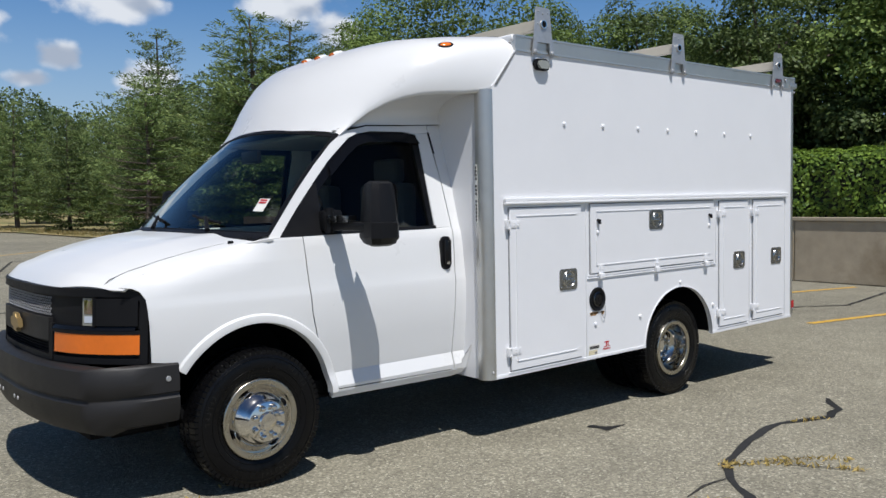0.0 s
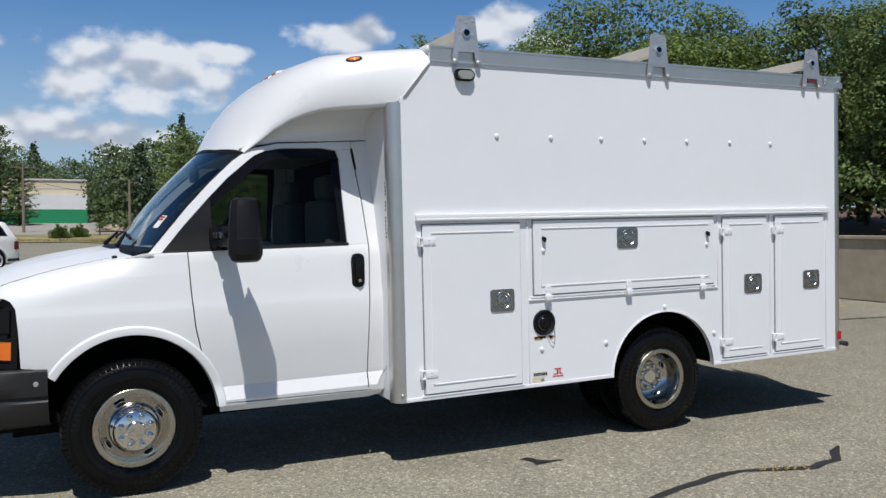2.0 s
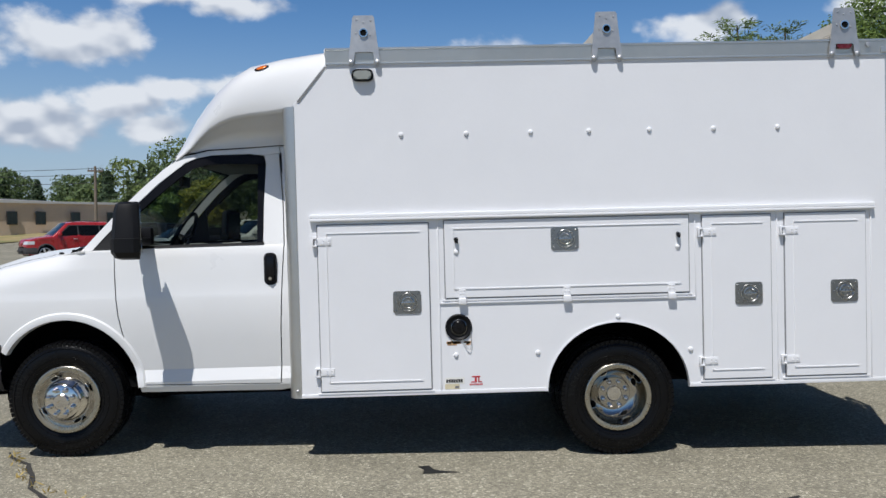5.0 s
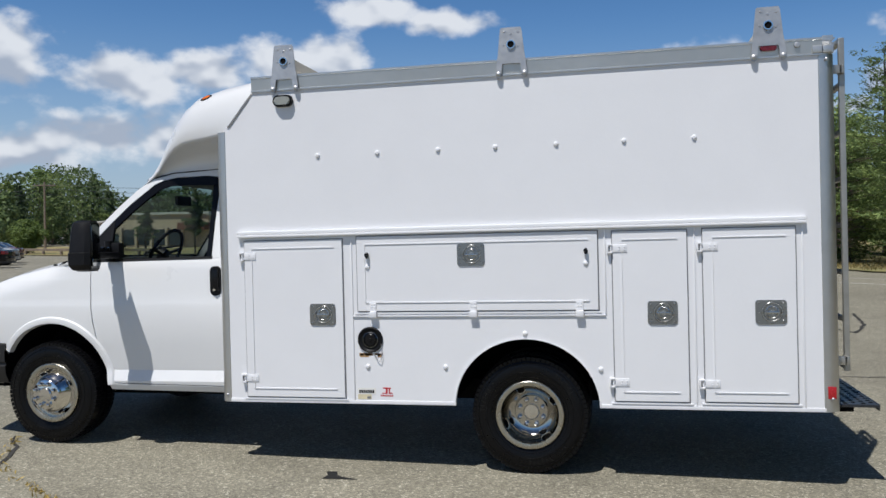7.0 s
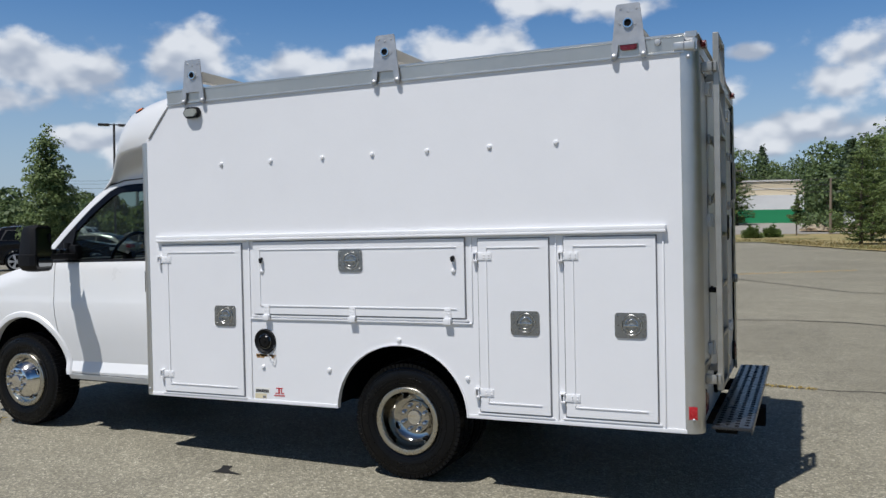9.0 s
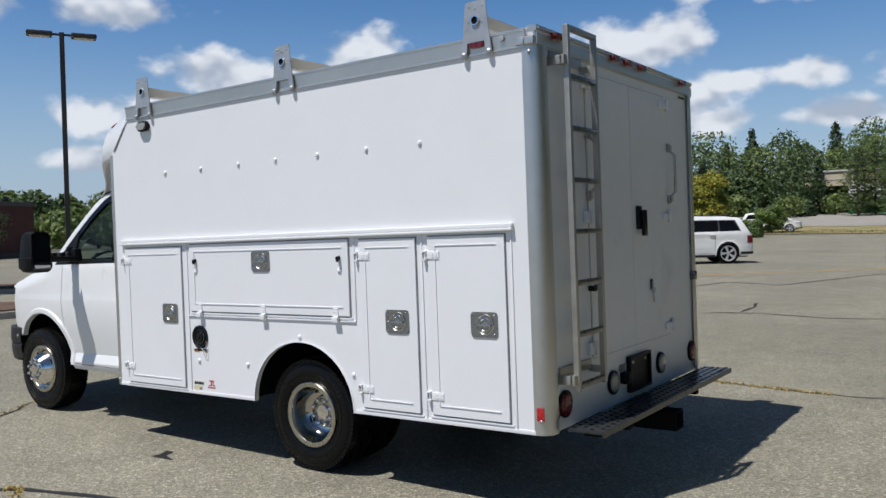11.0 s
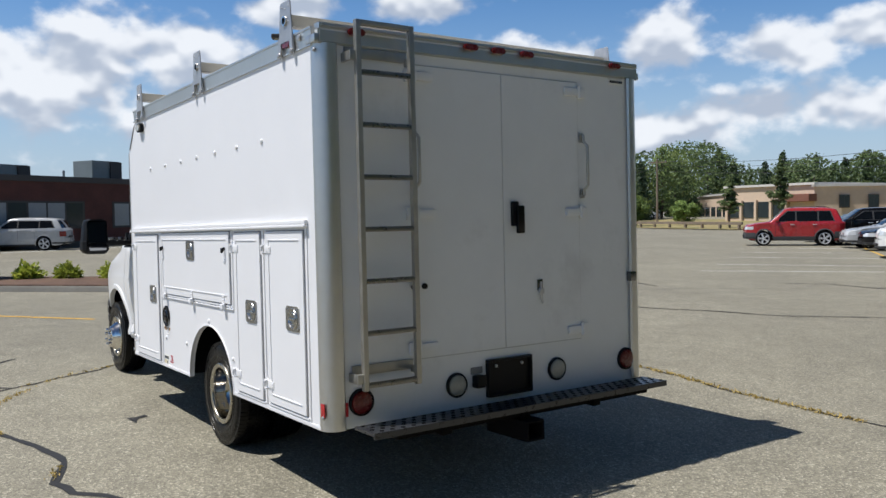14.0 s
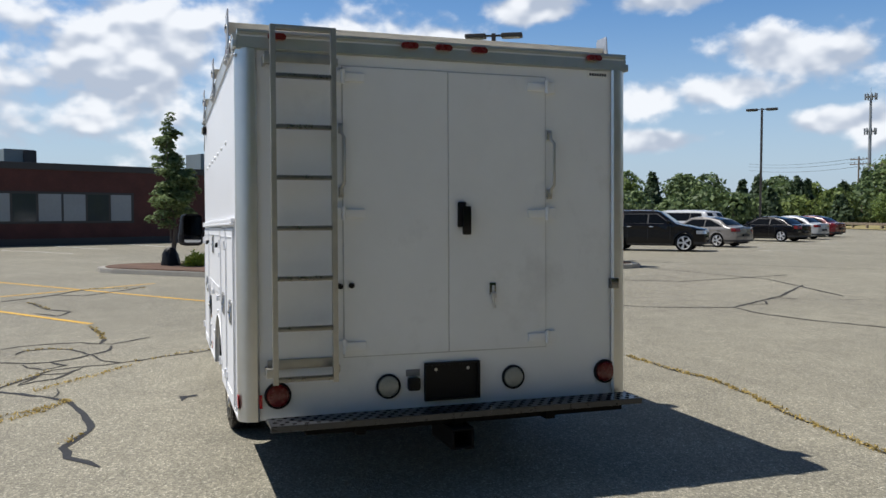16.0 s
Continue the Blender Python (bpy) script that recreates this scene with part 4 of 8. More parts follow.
bm = bmesh.new()
rows = []
N = 72
for j in range(N + 1):
    e = -1 + 2 * j / N
    row = []
    for i in range(21):
        s = i / 20
        yw = e * (half_width(-0.85 + 1.0 * s, 1.2) - 0.004)
        x0 = nose_x(yw) + 0.02
        x1 = 0.015 + 0.115 * e * e
        x = x0 + (x1 - x0) * s
        y = e * (half_width(x, 1.25) - 0.002 - shoulder(x, 2.0))
        z = hood_z(x, y)
        if i == 0:
            z -= 0.035
        row.append((x - (0.012 if i == 0 else 0), YC + y, z))
    rows.append(row)
grid(bm, rows)
thicken(bm, 0.012)
part("bonnet", bm, M_WHITE, van, "white painted bonnet", sharp=40)
for sg in (-1, 1):
    pts = []
    for k in range(15):
        q = k / 14
        y = sg * (0.770 + 0.055 * q ** 0.5)
        x = nose_x(y) + 0.012 + (-0.10 - nose_x(y)) * q ** 1.4
        pts.append((x, YC + y, hood_z(x, y) + 0.0006 - (0.030 if k == 0 else 0)))
    part("bonnet_seam", tubed(pts, [0.0024 - 0.0018 * k / 14 for k in range(15)], 5), M_DARK, van)
for xx, yy in ((0.035, -0.86), (-0.06, -0.83), (0.035, 0.90), (-0.06, 0.87)):
    part("bump_stop", lathed([(0.016, 0), (0.014, 0.012), (0, 0.014)], (xx, yy, hood_z(xx, yy) - 0.003), axis=(0, 0, 1), seg=12), M_BLACK, van)

# front face: black surround with lamps and mesh
def face_strip(name, y0, y1, z0, z1, out, mat, parent, label="", lean=0.05, t=0.02, n=16, corner=0.0):
    bm = bmesh.new()
    rws = []
    for i in range(n + 1):
        y = y0 + (y1 - y0) * i / n
        dz = corner * max(0.0, (abs(y) - 0.85) / 0.085) ** 2.5
        rws.append([(nose_x(y) - out + lean * (z - 0.92), YC + y, z) for z in [z0 - dz * 0.8 + (z1 - z0 - dz * 0.2) * k / 4 for k in range(5)]])
    grid(bm, rws)
    bmesh.ops.recalc_face_normals(bm, faces=bm.faces)
    if sum(f.normal.x for f in bm.faces) > 0:
        bmesh.ops.reverse_faces(bm, faces=bm.faces)
    bmesh.ops.solidify(bm, geom=list(bm.faces), thickness=t)
    return part(name, bm, mat, parent, label)


surround = face_strip("grille_surround", -0.935, 0.935, 0.742, 1.065, -0.03, M_BLACK, van, "black plastic grille and lamp surround", n=40)
face_strip("top_bar", -0.94, 0.94, 1.070, 1.110, 0.012, M_BLACK, surround, n=60, t=0.05, corner=0.05)
face_strip("middle_bar", -0.44, 0.44, 0.84, 0.955, 0.012, M_BUMPER, surround, "dark grey crossbar", t=0.05)
face_strip("bottom_bar", -0.93, 0.93, 0.742, 0.770, 0.004, M_BLACK, surround, n=40, t=0.04)
for z0, z1 in ((0.962, 1.072), (0.772, 0.836)):
    bm = bmesh.new()
    rows_n = int((z1 - z0) / 0.014)
    for r in range(rows_n):
        for c in range(34):
            y = -0.425 + 0.85 * (c + (0.5 if r % 2 else 0)) / 34
            z = z0 + 0.007 + r * 0.014
            xx = nose_x(y) + 0.004 + 0.05 * (z - 0.92)
            ring = [(xx, YC + y + 0.0115 * math.cos(a), z + 0.007 * math.sin(a)) for a in (0, 1.047, 2.094, 3.1416, 4.189, 5.236)]
            inner = [(xx + 0.004, YC + y + 0.008 * math.cos(a), z + 0.0045 * math.sin(a)) for a in (0, 1.047, 2.094, 3.1416, 4.189, 5.236)]
            grid(bm, [ring, inner], closed=True)
    part("mesh_insert", bm, M_MESH if z0 > 0.9 else M_BLACK, surround, "grey honeycomb mesh" if z0 > 0.9 else "black honeycomb mesh")
bm = bmesh.new()
prism(bm, [(YC + p[0], 0.895 + p[1]) for p in ((-0.085, -0.024), (-0.028, -0.024), (-0.034, -0.05), (0.022, -0.05), (0.028, -0.024), (0.075, -0.024), (0.085, 0.024), (0.028, 0.024), (0.034, 0.05), (-0.022, 0.05), (-0.028, 0.024), (-0.075, 0.024))], "yz", -0.895, -0.918, bevel=0.004)
part("emblem", bm, M_GOLD, surround, "plain dull gold emblem")
for s in (-1, 1):
    lamp = face_strip("headlamp", s * 0.44, s * 0.905, 0.915, 1.085, -0.010, M_BLACK, van, "smoked black headlamp with a narrow clear window", n=14)
    face_strip("lens", s * 0.672, s * 0.738, 0.928, 1.062, 0.000, M_CLEAR, lamp, n=6)
    face_strip("reflector", s * 0.682, s * 0.728, 0.985, 1.052, 0.003, M_CHROME, lamp, n=4, t=0.004)
    face_strip("bulb_window", s * 0.684, s * 0.728, 0.942, 0.974, 0.003, M_HEADGLASS, lamp, n=4, t=0.004)
    face_strip("lens_edge", s * 0.738, s * 0.750, 0.924, 1.066, 0.016, M_BLACK, lamp, n=3)
    face_strip("blanking_cover", s * 0.750, s * 0.912, 0.930, 1.062, 0.014, M_BLACK, lamp, n=8)
    face_strip("lower_ledge", s * 0.470, s * 0.900, 0.906, 0.924, 0.006, M_GLOSSBLACK, lamp, n=12, lean=0.5)
    face_strip("turn_signal", s * 0.485, s * 0.922, 0.790, 0.886, 0.006, M_AMBER, van, "amber front turn signal lens", n=16)
    face_strip("lamp_divider", s * 0.46, s * 0.935, 0.888, 0.906, 0.010, M_BLACK, surround, n=12)
    face_strip("end_bar", s * 0.915, s * 0.940, 0.745, 1.058, 0.008, M_BLACK, surround, n=4, t=0.03)
    face_strip("inner_bar", s * 0.440, s * 0.474, 0.745, 0.93, 0.010, M_BLACK, surround, n=3, t=0.03)

# bumper: one long moulding that wraps round the corners
bm = bmesh.new()
path = []
for k in range(41):
    e = -1 + 2 * k / 40
    a = abs(e)
    if a < 0.80:
        y = e / 0.80 * 0.86
        x = -0.955 + 0.14 * (abs(y) / 0.86) ** 2.6
        nx, ny = -1.0, 0.5 * e
    else:
        q = (a - 0.80) / 0.20
        y = math.copysign(0.86 + 0.115 * math.sin(q * math.pi / 2), e)
        x = -0.815 + 0.40 * q ** 1.1
        nx, ny = -math.cos(q * 1.45), math.copysign(math.sin(q * 1.45), e)
    path.append((x, y, nx, ny))
prof = [(0.10, 0.735), (0.02, 0.742), (0.0, 0.728), (-0.008, 0.66), (-0.005, 0.600), (0.006, 0.592), (0.006, 0.578), (-0.004, 0.568), (0.0, 0.49), (0.03, 0.425), (0.10, 0.405)]
rows = []
for x, y, nx, ny in path:
    l = math.hypot(nx, ny)
    nx, ny = nx / l, ny / l
    rows.append([(x - nx * d, YC + y - ny * d, z + (0.02 if z < 0.5 and abs(y) > 0.9 else 0)) for d, z in prof])
grid(bm, rows)
thicken(bm, 0.008)
bumper = part("front_bumper", bm, M_BUMPER, van, "dark grey textured plastic front bumper", sharp=45)
for s in (-1, 1):
    part("screw", lathed([(0.014, 0), (0.012, 0.004), (0, 0.005)], (-0.47, YC + s * 0.977, 0.665), axis=(0, s, 0), seg=12), M_GALV, bumper)
for yy in (-0.12, -0.19, 0.12, 0.19):
    part("screw", lathed([(0.012, 0), (0.010, 0.004), (0, 0.005)], (-0.962, YC + yy, 0.52), axis=(-1, 0, 0), seg=10), M_GALV, bumper)
part("radiator_shroud", boxed(-0.70, -0.55, -0.55, 0.59, 0.42, 1.06), M_DARK, van)
part("cab_floor", boxed(-0.55, 1.46, -0.86, 0.90, 0.43, 0.50), M_DARK, van)
part("engine_cover", boxed(-0.56, 0.54, -0.48, 0.52, 0.30, 1.10), M_DARK, van)
# added plate, closes a sunlit gap in the bumper's ground shadow
part("splash_shield", boxed(-0.80, -0.46, -0.80, 0.84, 0.395, 0.425), M_DARK, van)
part("frame_rail", boxed(-0.6, 5.1, -0.50, -0.42, 0.30, 0.44), M_DARK, van)
part("frame_rail", boxed(-0.6, 5.1, 0.46, 0.54, 0.30, 0.44), M_DARK, van)
part("rear_axle", tubed([(3.485, -0.8, 0.315), (3.485, 0.84, 0.315)], 0.06), M_DARK, van)
part("exhaust_pipe", tubed([(1.2, 0.3, 0.30), (3.0, 0.32, 0.30), (4.4, 0.75, 0.30), (4.75, 1.1, 0.30)], 0.035), M_GALV, van)

# windscreen, scuttle and wipers
def screen_point(u, v):
    """u across from -1 to 1, v up from 0 to 1."""
    yb, yt = 0.946 * u, 0.782 * u
    xb, xt = 0.00 + 0.120 * u * u, 0.555 + 0.123 * u * u
    zb, zt = 1.338 - 0.010 * u * u, 1.962 - 0.067 * u * u
    bulge = 0.018 * math.sin(math.pi * v)
    return Vector((xb + (xt - xb) * v - bulge, YC + yb + (yt - yb) * v, zb + (zt - zb) * v + bulge))


bm = bmesh.new()
grid(bm, [[screen_point(-1 + 2 * i / 24, j / 10) for i in range(25)] for j in range(11)])
ws = part("windscreen", bm, M_WSGLASS, van, "tinted windscreen with a darker top band")
ws.visible_shadow = False
bm = bmesh.new()
for a, b in ((0.0, 0.035), (0.965, 1.0)):
    grid(bm, [[screen_point(-1 + 2 * i / 24, v) + Vector((-0.003, 0, 0.003)) for i in range(25)] for v in (a, b)])
for a, b in ((-1.0, -0.965), (0.965, 1.0)):
    grid(bm, [[screen_point(u, j / 10) + Vector((-0.003, 0, 0.003)) for j in range(11)] for u in (a, b)])
thicken(bm, 0.004)
part("screen_seal", bm, M_BLACK, van)
bm = bmesh.new()
rows = []
for i in range(25):
    u = -1 + 2 * i / 24
    a = screen_point(u, 0.02)
    rows.append([(a.x, a.y, a.z + 0.004), (a.x - 0.05, a.y * 0.995, a.z + 0.006 - 0.012 * u ** 6), (a.x - 0.10, a.y * 0.985, a.z - 0.018 - 0.012 * u ** 6), (a.x - 0.115, a.y * 0.98, a.z - 0.05)])
grid(bm, rows)
thicken(bm, 0.006)
part("scuttle_panel", bm, M_BLACK, van, "black plastic scuttle panel")
for s, u0 in ((-1, -0.50), (1, 0.30)):
    p = [screen_point(u0, 0.01) + Vector((-0.05, 0, 0.02)), screen_point(u0 + 0.15, 0.10) + Vector((-0.02, 0, 0.03))]
    wp = part("wiper", tubed(p, [0.014, 0.008], 8), M_BLACK, van, "black wiper parked on the windscreen")
    blade = [screen_point(u0 - 0.02 + 0.38 * k / 8, 0.075 + 0.055 * k / 8) + Vector((-0.012, 0, 0.014)) for k in range(9)]
    part("blade", tubed(blade, 0.009, 6), M_BLACK, wp)
bm = bmesh.new()
grid(bm, [[screen_point(-0.83 + 0.09 * i, 0.20 + 0.11 * j) + Vector((-0.002, 0, 0.002)) for i in range(2)] for j in range(2)])
thicken(bm, 0.001)
stk = part("windscreen_sticker", bm, M_LABELW, van, "small white and red sticker inside the windscreen")
bm = bmesh.new()
for j in (0.60, 0.80):
    grid(bm, [[screen_point(-0.83 + 0.09 * (0.15 + 0.7 * i), 0.20 + 0.11 * (j + 0.12 * k)) + Vector((-0.0042, 0, 0.0042)) for i in range(2)] for k in range(2)])
thicken(bm, 0.001)
part("print", bm, M_LABELR, stk)

# raised front cap over the cab
CAP = [  # centre x, half width, rim z, top z, bow, squareness
    (0.545, 0.790, 1.893, 1.950, 0.130, 2.0),
    (0.580, 0.793, 1.933, 2.015, 0.145, 2.2),
    (0.628, 0.805, 1.975, 2.105, 0.150, 2.4),
    (0.695, 0.848, 2.036, 2.205, 0.150, 2.6),
    (0.785, 0.912, 2.090, 2.305, 0.140, 2.8),
    (0.895, 0.970, 2.125, 2.398, 0.110, 3.1),
    (1.025, 1.032, 2.147, 2.472, 0.070, 3.5),
    (1.175, 1.085, 2.158, 2.524, 0.035, 4.1),
    (1.340, 1.142, 2.163, 2.548, 0.012, 5.0),
    (1.480, 1.182, 2.176, 2.556, 0.004, 6.0),
    (1.535, 1.2055, 2.200, 2.556, 0.000, 6.5),
]


def cap_ring(k, n=40):
    xs, w, zr, zt, bow, sq = CAP[k]
    ring = []
    for i in range(n + 1):
        ph = math.pi * i / n
        c, s = math.cos(ph), math.sin(ph)
        y = -math.copysign(abs(c) ** (2 / sq), c) * w
        z = zr + (zt - zr) * s ** (2 / sq)
        x = xs + bow * (y / w) ** 2
        if k == len(CAP) - 1:
            x += 0.185 * min(1.0, max(0.0, (z - 2.207) / 0.215))
        elif k == len(CAP) - 2:
            x += 0.14 * min(1.0, max(0.0, (z - 2.207) / 0.215))
        elif k == len(CAP) - 3:
            x += 0.07 * min(1.0, max(0.0, (z - 2.207) / 0.215))
        ring.append(Vector((x, YC + y, z)))
    return ring


bm = bmesh.new()
rings = [cap_ring(k) for k in range(len(CAP))]
grid(bm, rings)
# underside: from each rim point inwards and down to the cab's drip line
for s in (0, -1):
    rows = []
    for k, rg in enumerate(rings):
        p = rg[s]
        sg = math.copysign(1.0, p.y - YC)
        t = min(1.0, max(0.0, (p.x - 0.62) / 0.83))
        r = 0.022 * min(1.0, 3 * t)
        q = Vector((p.x, YC + sg * (0.762 + 0.022 * t), 1.915 + 0.072 * t ** 0.5))
        a = p + Vector((0, -sg * r, -r))
        c1 = Vector((p.x, YC + sg * min(abs(p.y - YC), 0.80), a.z + 0.03 * t))
        c2 = Vector((p.x, YC + sg * (abs(q.y - YC) - 0.075 * t), 0.5 * (a.z + q.z)))
        row = [p.copy(), p + Vector((0, -sg * r * 0.3, -r * 0.7)), a]
        for j in range(1, 13):
            f = j / 12
            row.append(a * (1 - f) ** 3 + c1 * 3 * f * (1 - f) ** 2 + c2 * 3 * f * f * (1 - f) + q * f ** 3)
        rows.append(row)
    grid(bm, rows)
bmesh.ops.remove_doubles(bm, verts=bm.verts, dist=0.0005)
cap = part("cab_cap", bm, M_WHITE, van, "moulded white glass-fibre cap over the cab", sharp=60)
bm = bmesh.new()
grid(bm, [[p + Vector((0.012 if j else -0.004, 0, 0)) + (p - Vector((p.x, YC, 2.0))).normalized() * 0.006 for p in rings[-1]] for j in (0, 1)])
thicken(bm, 0.006)
part("cap_seam", bm, M_GREYPRINT, van)


for j in (-1, 0, 1):
    p, q = (rings[k][20].lerp(rings[k][20 + j], 0.72 * abs(j)) for k in (7, 6))
    m = Matrix.Translation(q.lerp(p, 0.25)) @ (p - q).to_track_quat("X", "Z").to_matrix().to_4x4()
    bm = bmesh.new()
    vs = bmesh.ops.create_uvsphere(bm, u_segments=16, v_segments=8, radius=1.0)["verts"]
    bmesh.ops.transform(bm, matrix=m @ Matrix.Diagonal((0.050, 0.026, 0.018, 1)), verts=vs)
    lamp = part("marker_lamp", bm, M_WHITE, van, "small amber marker lamp in a white teardrop base")
    bm = bmesh.new()
    vs = bmesh.ops.create_uvsphere(bm, u_segments=16, v_segments=8, radius=1.0)["verts"]
    bmesh.ops.transform(bm, matrix=m @ Matrix.Translation((-0.026, 0, 0.001)) @ Matrix.Diagonal((0.030, 0.023, 0.015, 1)), verts=vs)
    part("lens", bm, M_DARKAMBER, lamp)
for i in (7, 33):
    p = rings[7][i].lerp(rings[8][i], 0.42)
    n = (rings[8][i] - rings[7][i]).cross(rings[7][i + 1] - rings[7][i - 1]).normalized()
    if n.z < 0:
        n = -n
    along = (rings[8][i] - rings[7][i]).normalized()
    m = Matrix.Translation(p) @ Matrix((along, n.cross(along), n)).transposed().to_4x4()
    lamp = part("marker_lamp", lathed([(0.050, -0.01), (0.050, 0.004), (0.044, 0.007), (0.036, 0.006)], (0, 0, 0), axis=(0, 0, 1), seg=28), M_BLACK, van, "oval amber marker lamp in a black ring")
    lens = part("lens", lathed([(0.038, 0.004), (0.030, 0.010), (0, 0.013)], (0, 0, 0), axis=(0, 0, 1), seg=28), M_AMBER, lamp)
    for o in (lamp, lens):
        o.data.transform(m @ Matrix.Diagonal((1.0, 0.55, 1, 1)))

# mirrors: a tapered head turned a little inwards, on a double arm
def mirror_head(z, grow, k):
    """Plan of the head at one height; w runs forwards from the glass, u outwards along it."""
    plan = [(-0.128, 0.0), (0.118, 0.0), (0.132, 0.035), (0.128, 0.085), (0.098, 0.142), (0.050, 0.160), (-0.012, 0.130), (-0.085, 0.060), (-0.126, 0.018)]
    cx, cy, phi = 0.585, YC - 1.300, radians(20)
    return [(cx - w * k * math.cos(phi) + u * grow * k * math.sin(phi), cy - w * k * math.sin(phi) - u * grow * k * math.cos(phi), z) for u, w in plan]


def mirror_glass(z0, z1, u0, u1, off):
    cx, cy, phi = 0.585, YC - 1.300, radians(20)
    bm = bmesh.new()
    ring = rounded(u0, u1, z0, z1, 0.02)
    f = [bm.verts.new((cx + off * math.cos(phi) + u * math.sin(phi), cy + off * math.sin(phi) - u * math.cos(phi), z)) for u, z in ring]
    bm.faces.new(f)
    thicken(bm, 0.003)
    return bm


for flip in (False, True):
    bm = bmesh.new()
    rows = [mirror_head(1.270, 0.84, 0.62), mirror_head(1.282, 0.93, 0.86), mirror_head(1.315, 1.0, 1.0), mirror_head(1.395, 1.0, 1.0), mirror_head(1.398, 0.985, 0.965), mirror_head(1.560, 0.94, 0.86), mirror_head(1.598, 0.90, 0.78), mirror_head(1.612, 0.80, 0.60)]
    vs = grid(bm, rows, closed=True)
    bm.faces.new(vs[0]), bm.faces.new(vs[-1])
    mh = part("door_mirror", flank(bm, flip), M_BLACK, van, "large black towing mirror", sharp=24)
    part("glass_shroud", flank(mirror_glass(1.292, 1.596, -0.108, 0.108, 0.004), flip), M_GLOSSBLACK, mh)
    part("glass", flank(mirror_glass(1.382, 1.584, -0.094, 0.094, 0.009), flip), M_MIRROR, mh)
    part("convex_glass", flank(mirror_glass(1.306, 1.368, -0.092, 0.092, 0.009), flip), M_MIRROR, mh)
    part("arm", flank(boxed(0.466, 0.556, YC - 1.375, YC - 0.91, 1.350, 1.396, bevel=0.012), flip), M_BLACK, mh, "black mirror arm")
    for y0, y1 in ((-1.20, -1.105), (-1.085, -1.035), (-1.015, -0.985)):
        part("slide_plate", flank(boxed(0.446, 0.500, YC + y0, YC + y1, 1.396, 1.432, bevel=0.004), flip), M_BRUSHED, mh, "bare metal slide of the mirror arm")
    part("arm_sleeve", flank(boxed(0.435, 0.560, YC - 0.985, YC - 0.915, 1.345, 1.462, bevel=0.022), flip), M_BLACK, mh)
    part("arm_hinge", flank(tubed([(0.470, YC - 0.978, 1.335), (0.470, YC - 0.978, 1.475)], 0.026, 12), flip), M_BLACK, mh)

# inside the cab
dash = part("dashboard", boxed(0.16, 0.50, -0.80, 0.84, 1.0, 1.33, bevel=0.05, seg=3), M_DASH, van, "grey plastic dashboard")
bm = bmesh.new()
tor = []
for k in range(28):
    a = 2 * math.pi * k / 28
    tor.append((0.60 + 0.09 * math.sin(a), -0.42 + 0.20 * math.cos(a), 1.37 + 0.18 * math.sin(a)))
tube(bm, tor + [tor[0]], 0.014, 8)
for a in (0.2, math.pi - 0.2, -math.pi / 2):
    tube(bm, [(0.585, -0.42, 1.36), (0.60 + 0.09 * math.sin(a), -0.42 + 0.20 * math.cos(a), 1.37 + 0.18 * math.sin(a))], 0.012, 6)
lathe(bm, [(0.055, -0.02), (0.055, 0.02), (0.03, 0.03), (0, 0.03)], (0.58, -0.42, 1.36), axis=(0.9, 0, -0.42), seg=16)
part("steering_wheel", bm, M_BLACK, van)
for yy in (-0.42, 0.46):
    bm = bmesh.new()
    box(bm, 0.78, 1.30, yy - 0.25, yy + 0.25, 0.82, 0.98, bevel=0.05, seg=3)
    box(bm, 1.20, 1.34, yy - 0.24, yy + 0.24, 0.95, 1.62, bevel=0.05, seg=3, m=None)
    box(bm, 1.24, 1.33, yy - 0.13, yy + 0.13, 1.62, 1.78, bevel=0.04, seg=3)
    part("seat", bm, M_GREYCLOTH, van, "grey cloth bucket seat")
part("cab_back_wall", boxed(1.40, 1.44, -0.70, 0.74, 0.5, 1.90), M_DARK, van)
part("headliner", boxed(0.66, 1.44, -0.74, 0.78, 1.90, 1.925, bevel=0.008), M_DASH, van)
part("inner_mirror", boxed(0.50, 0.53, -0.09, 0.13, 1.76, 1.84, bevel=0.01), M_BLACK, van)

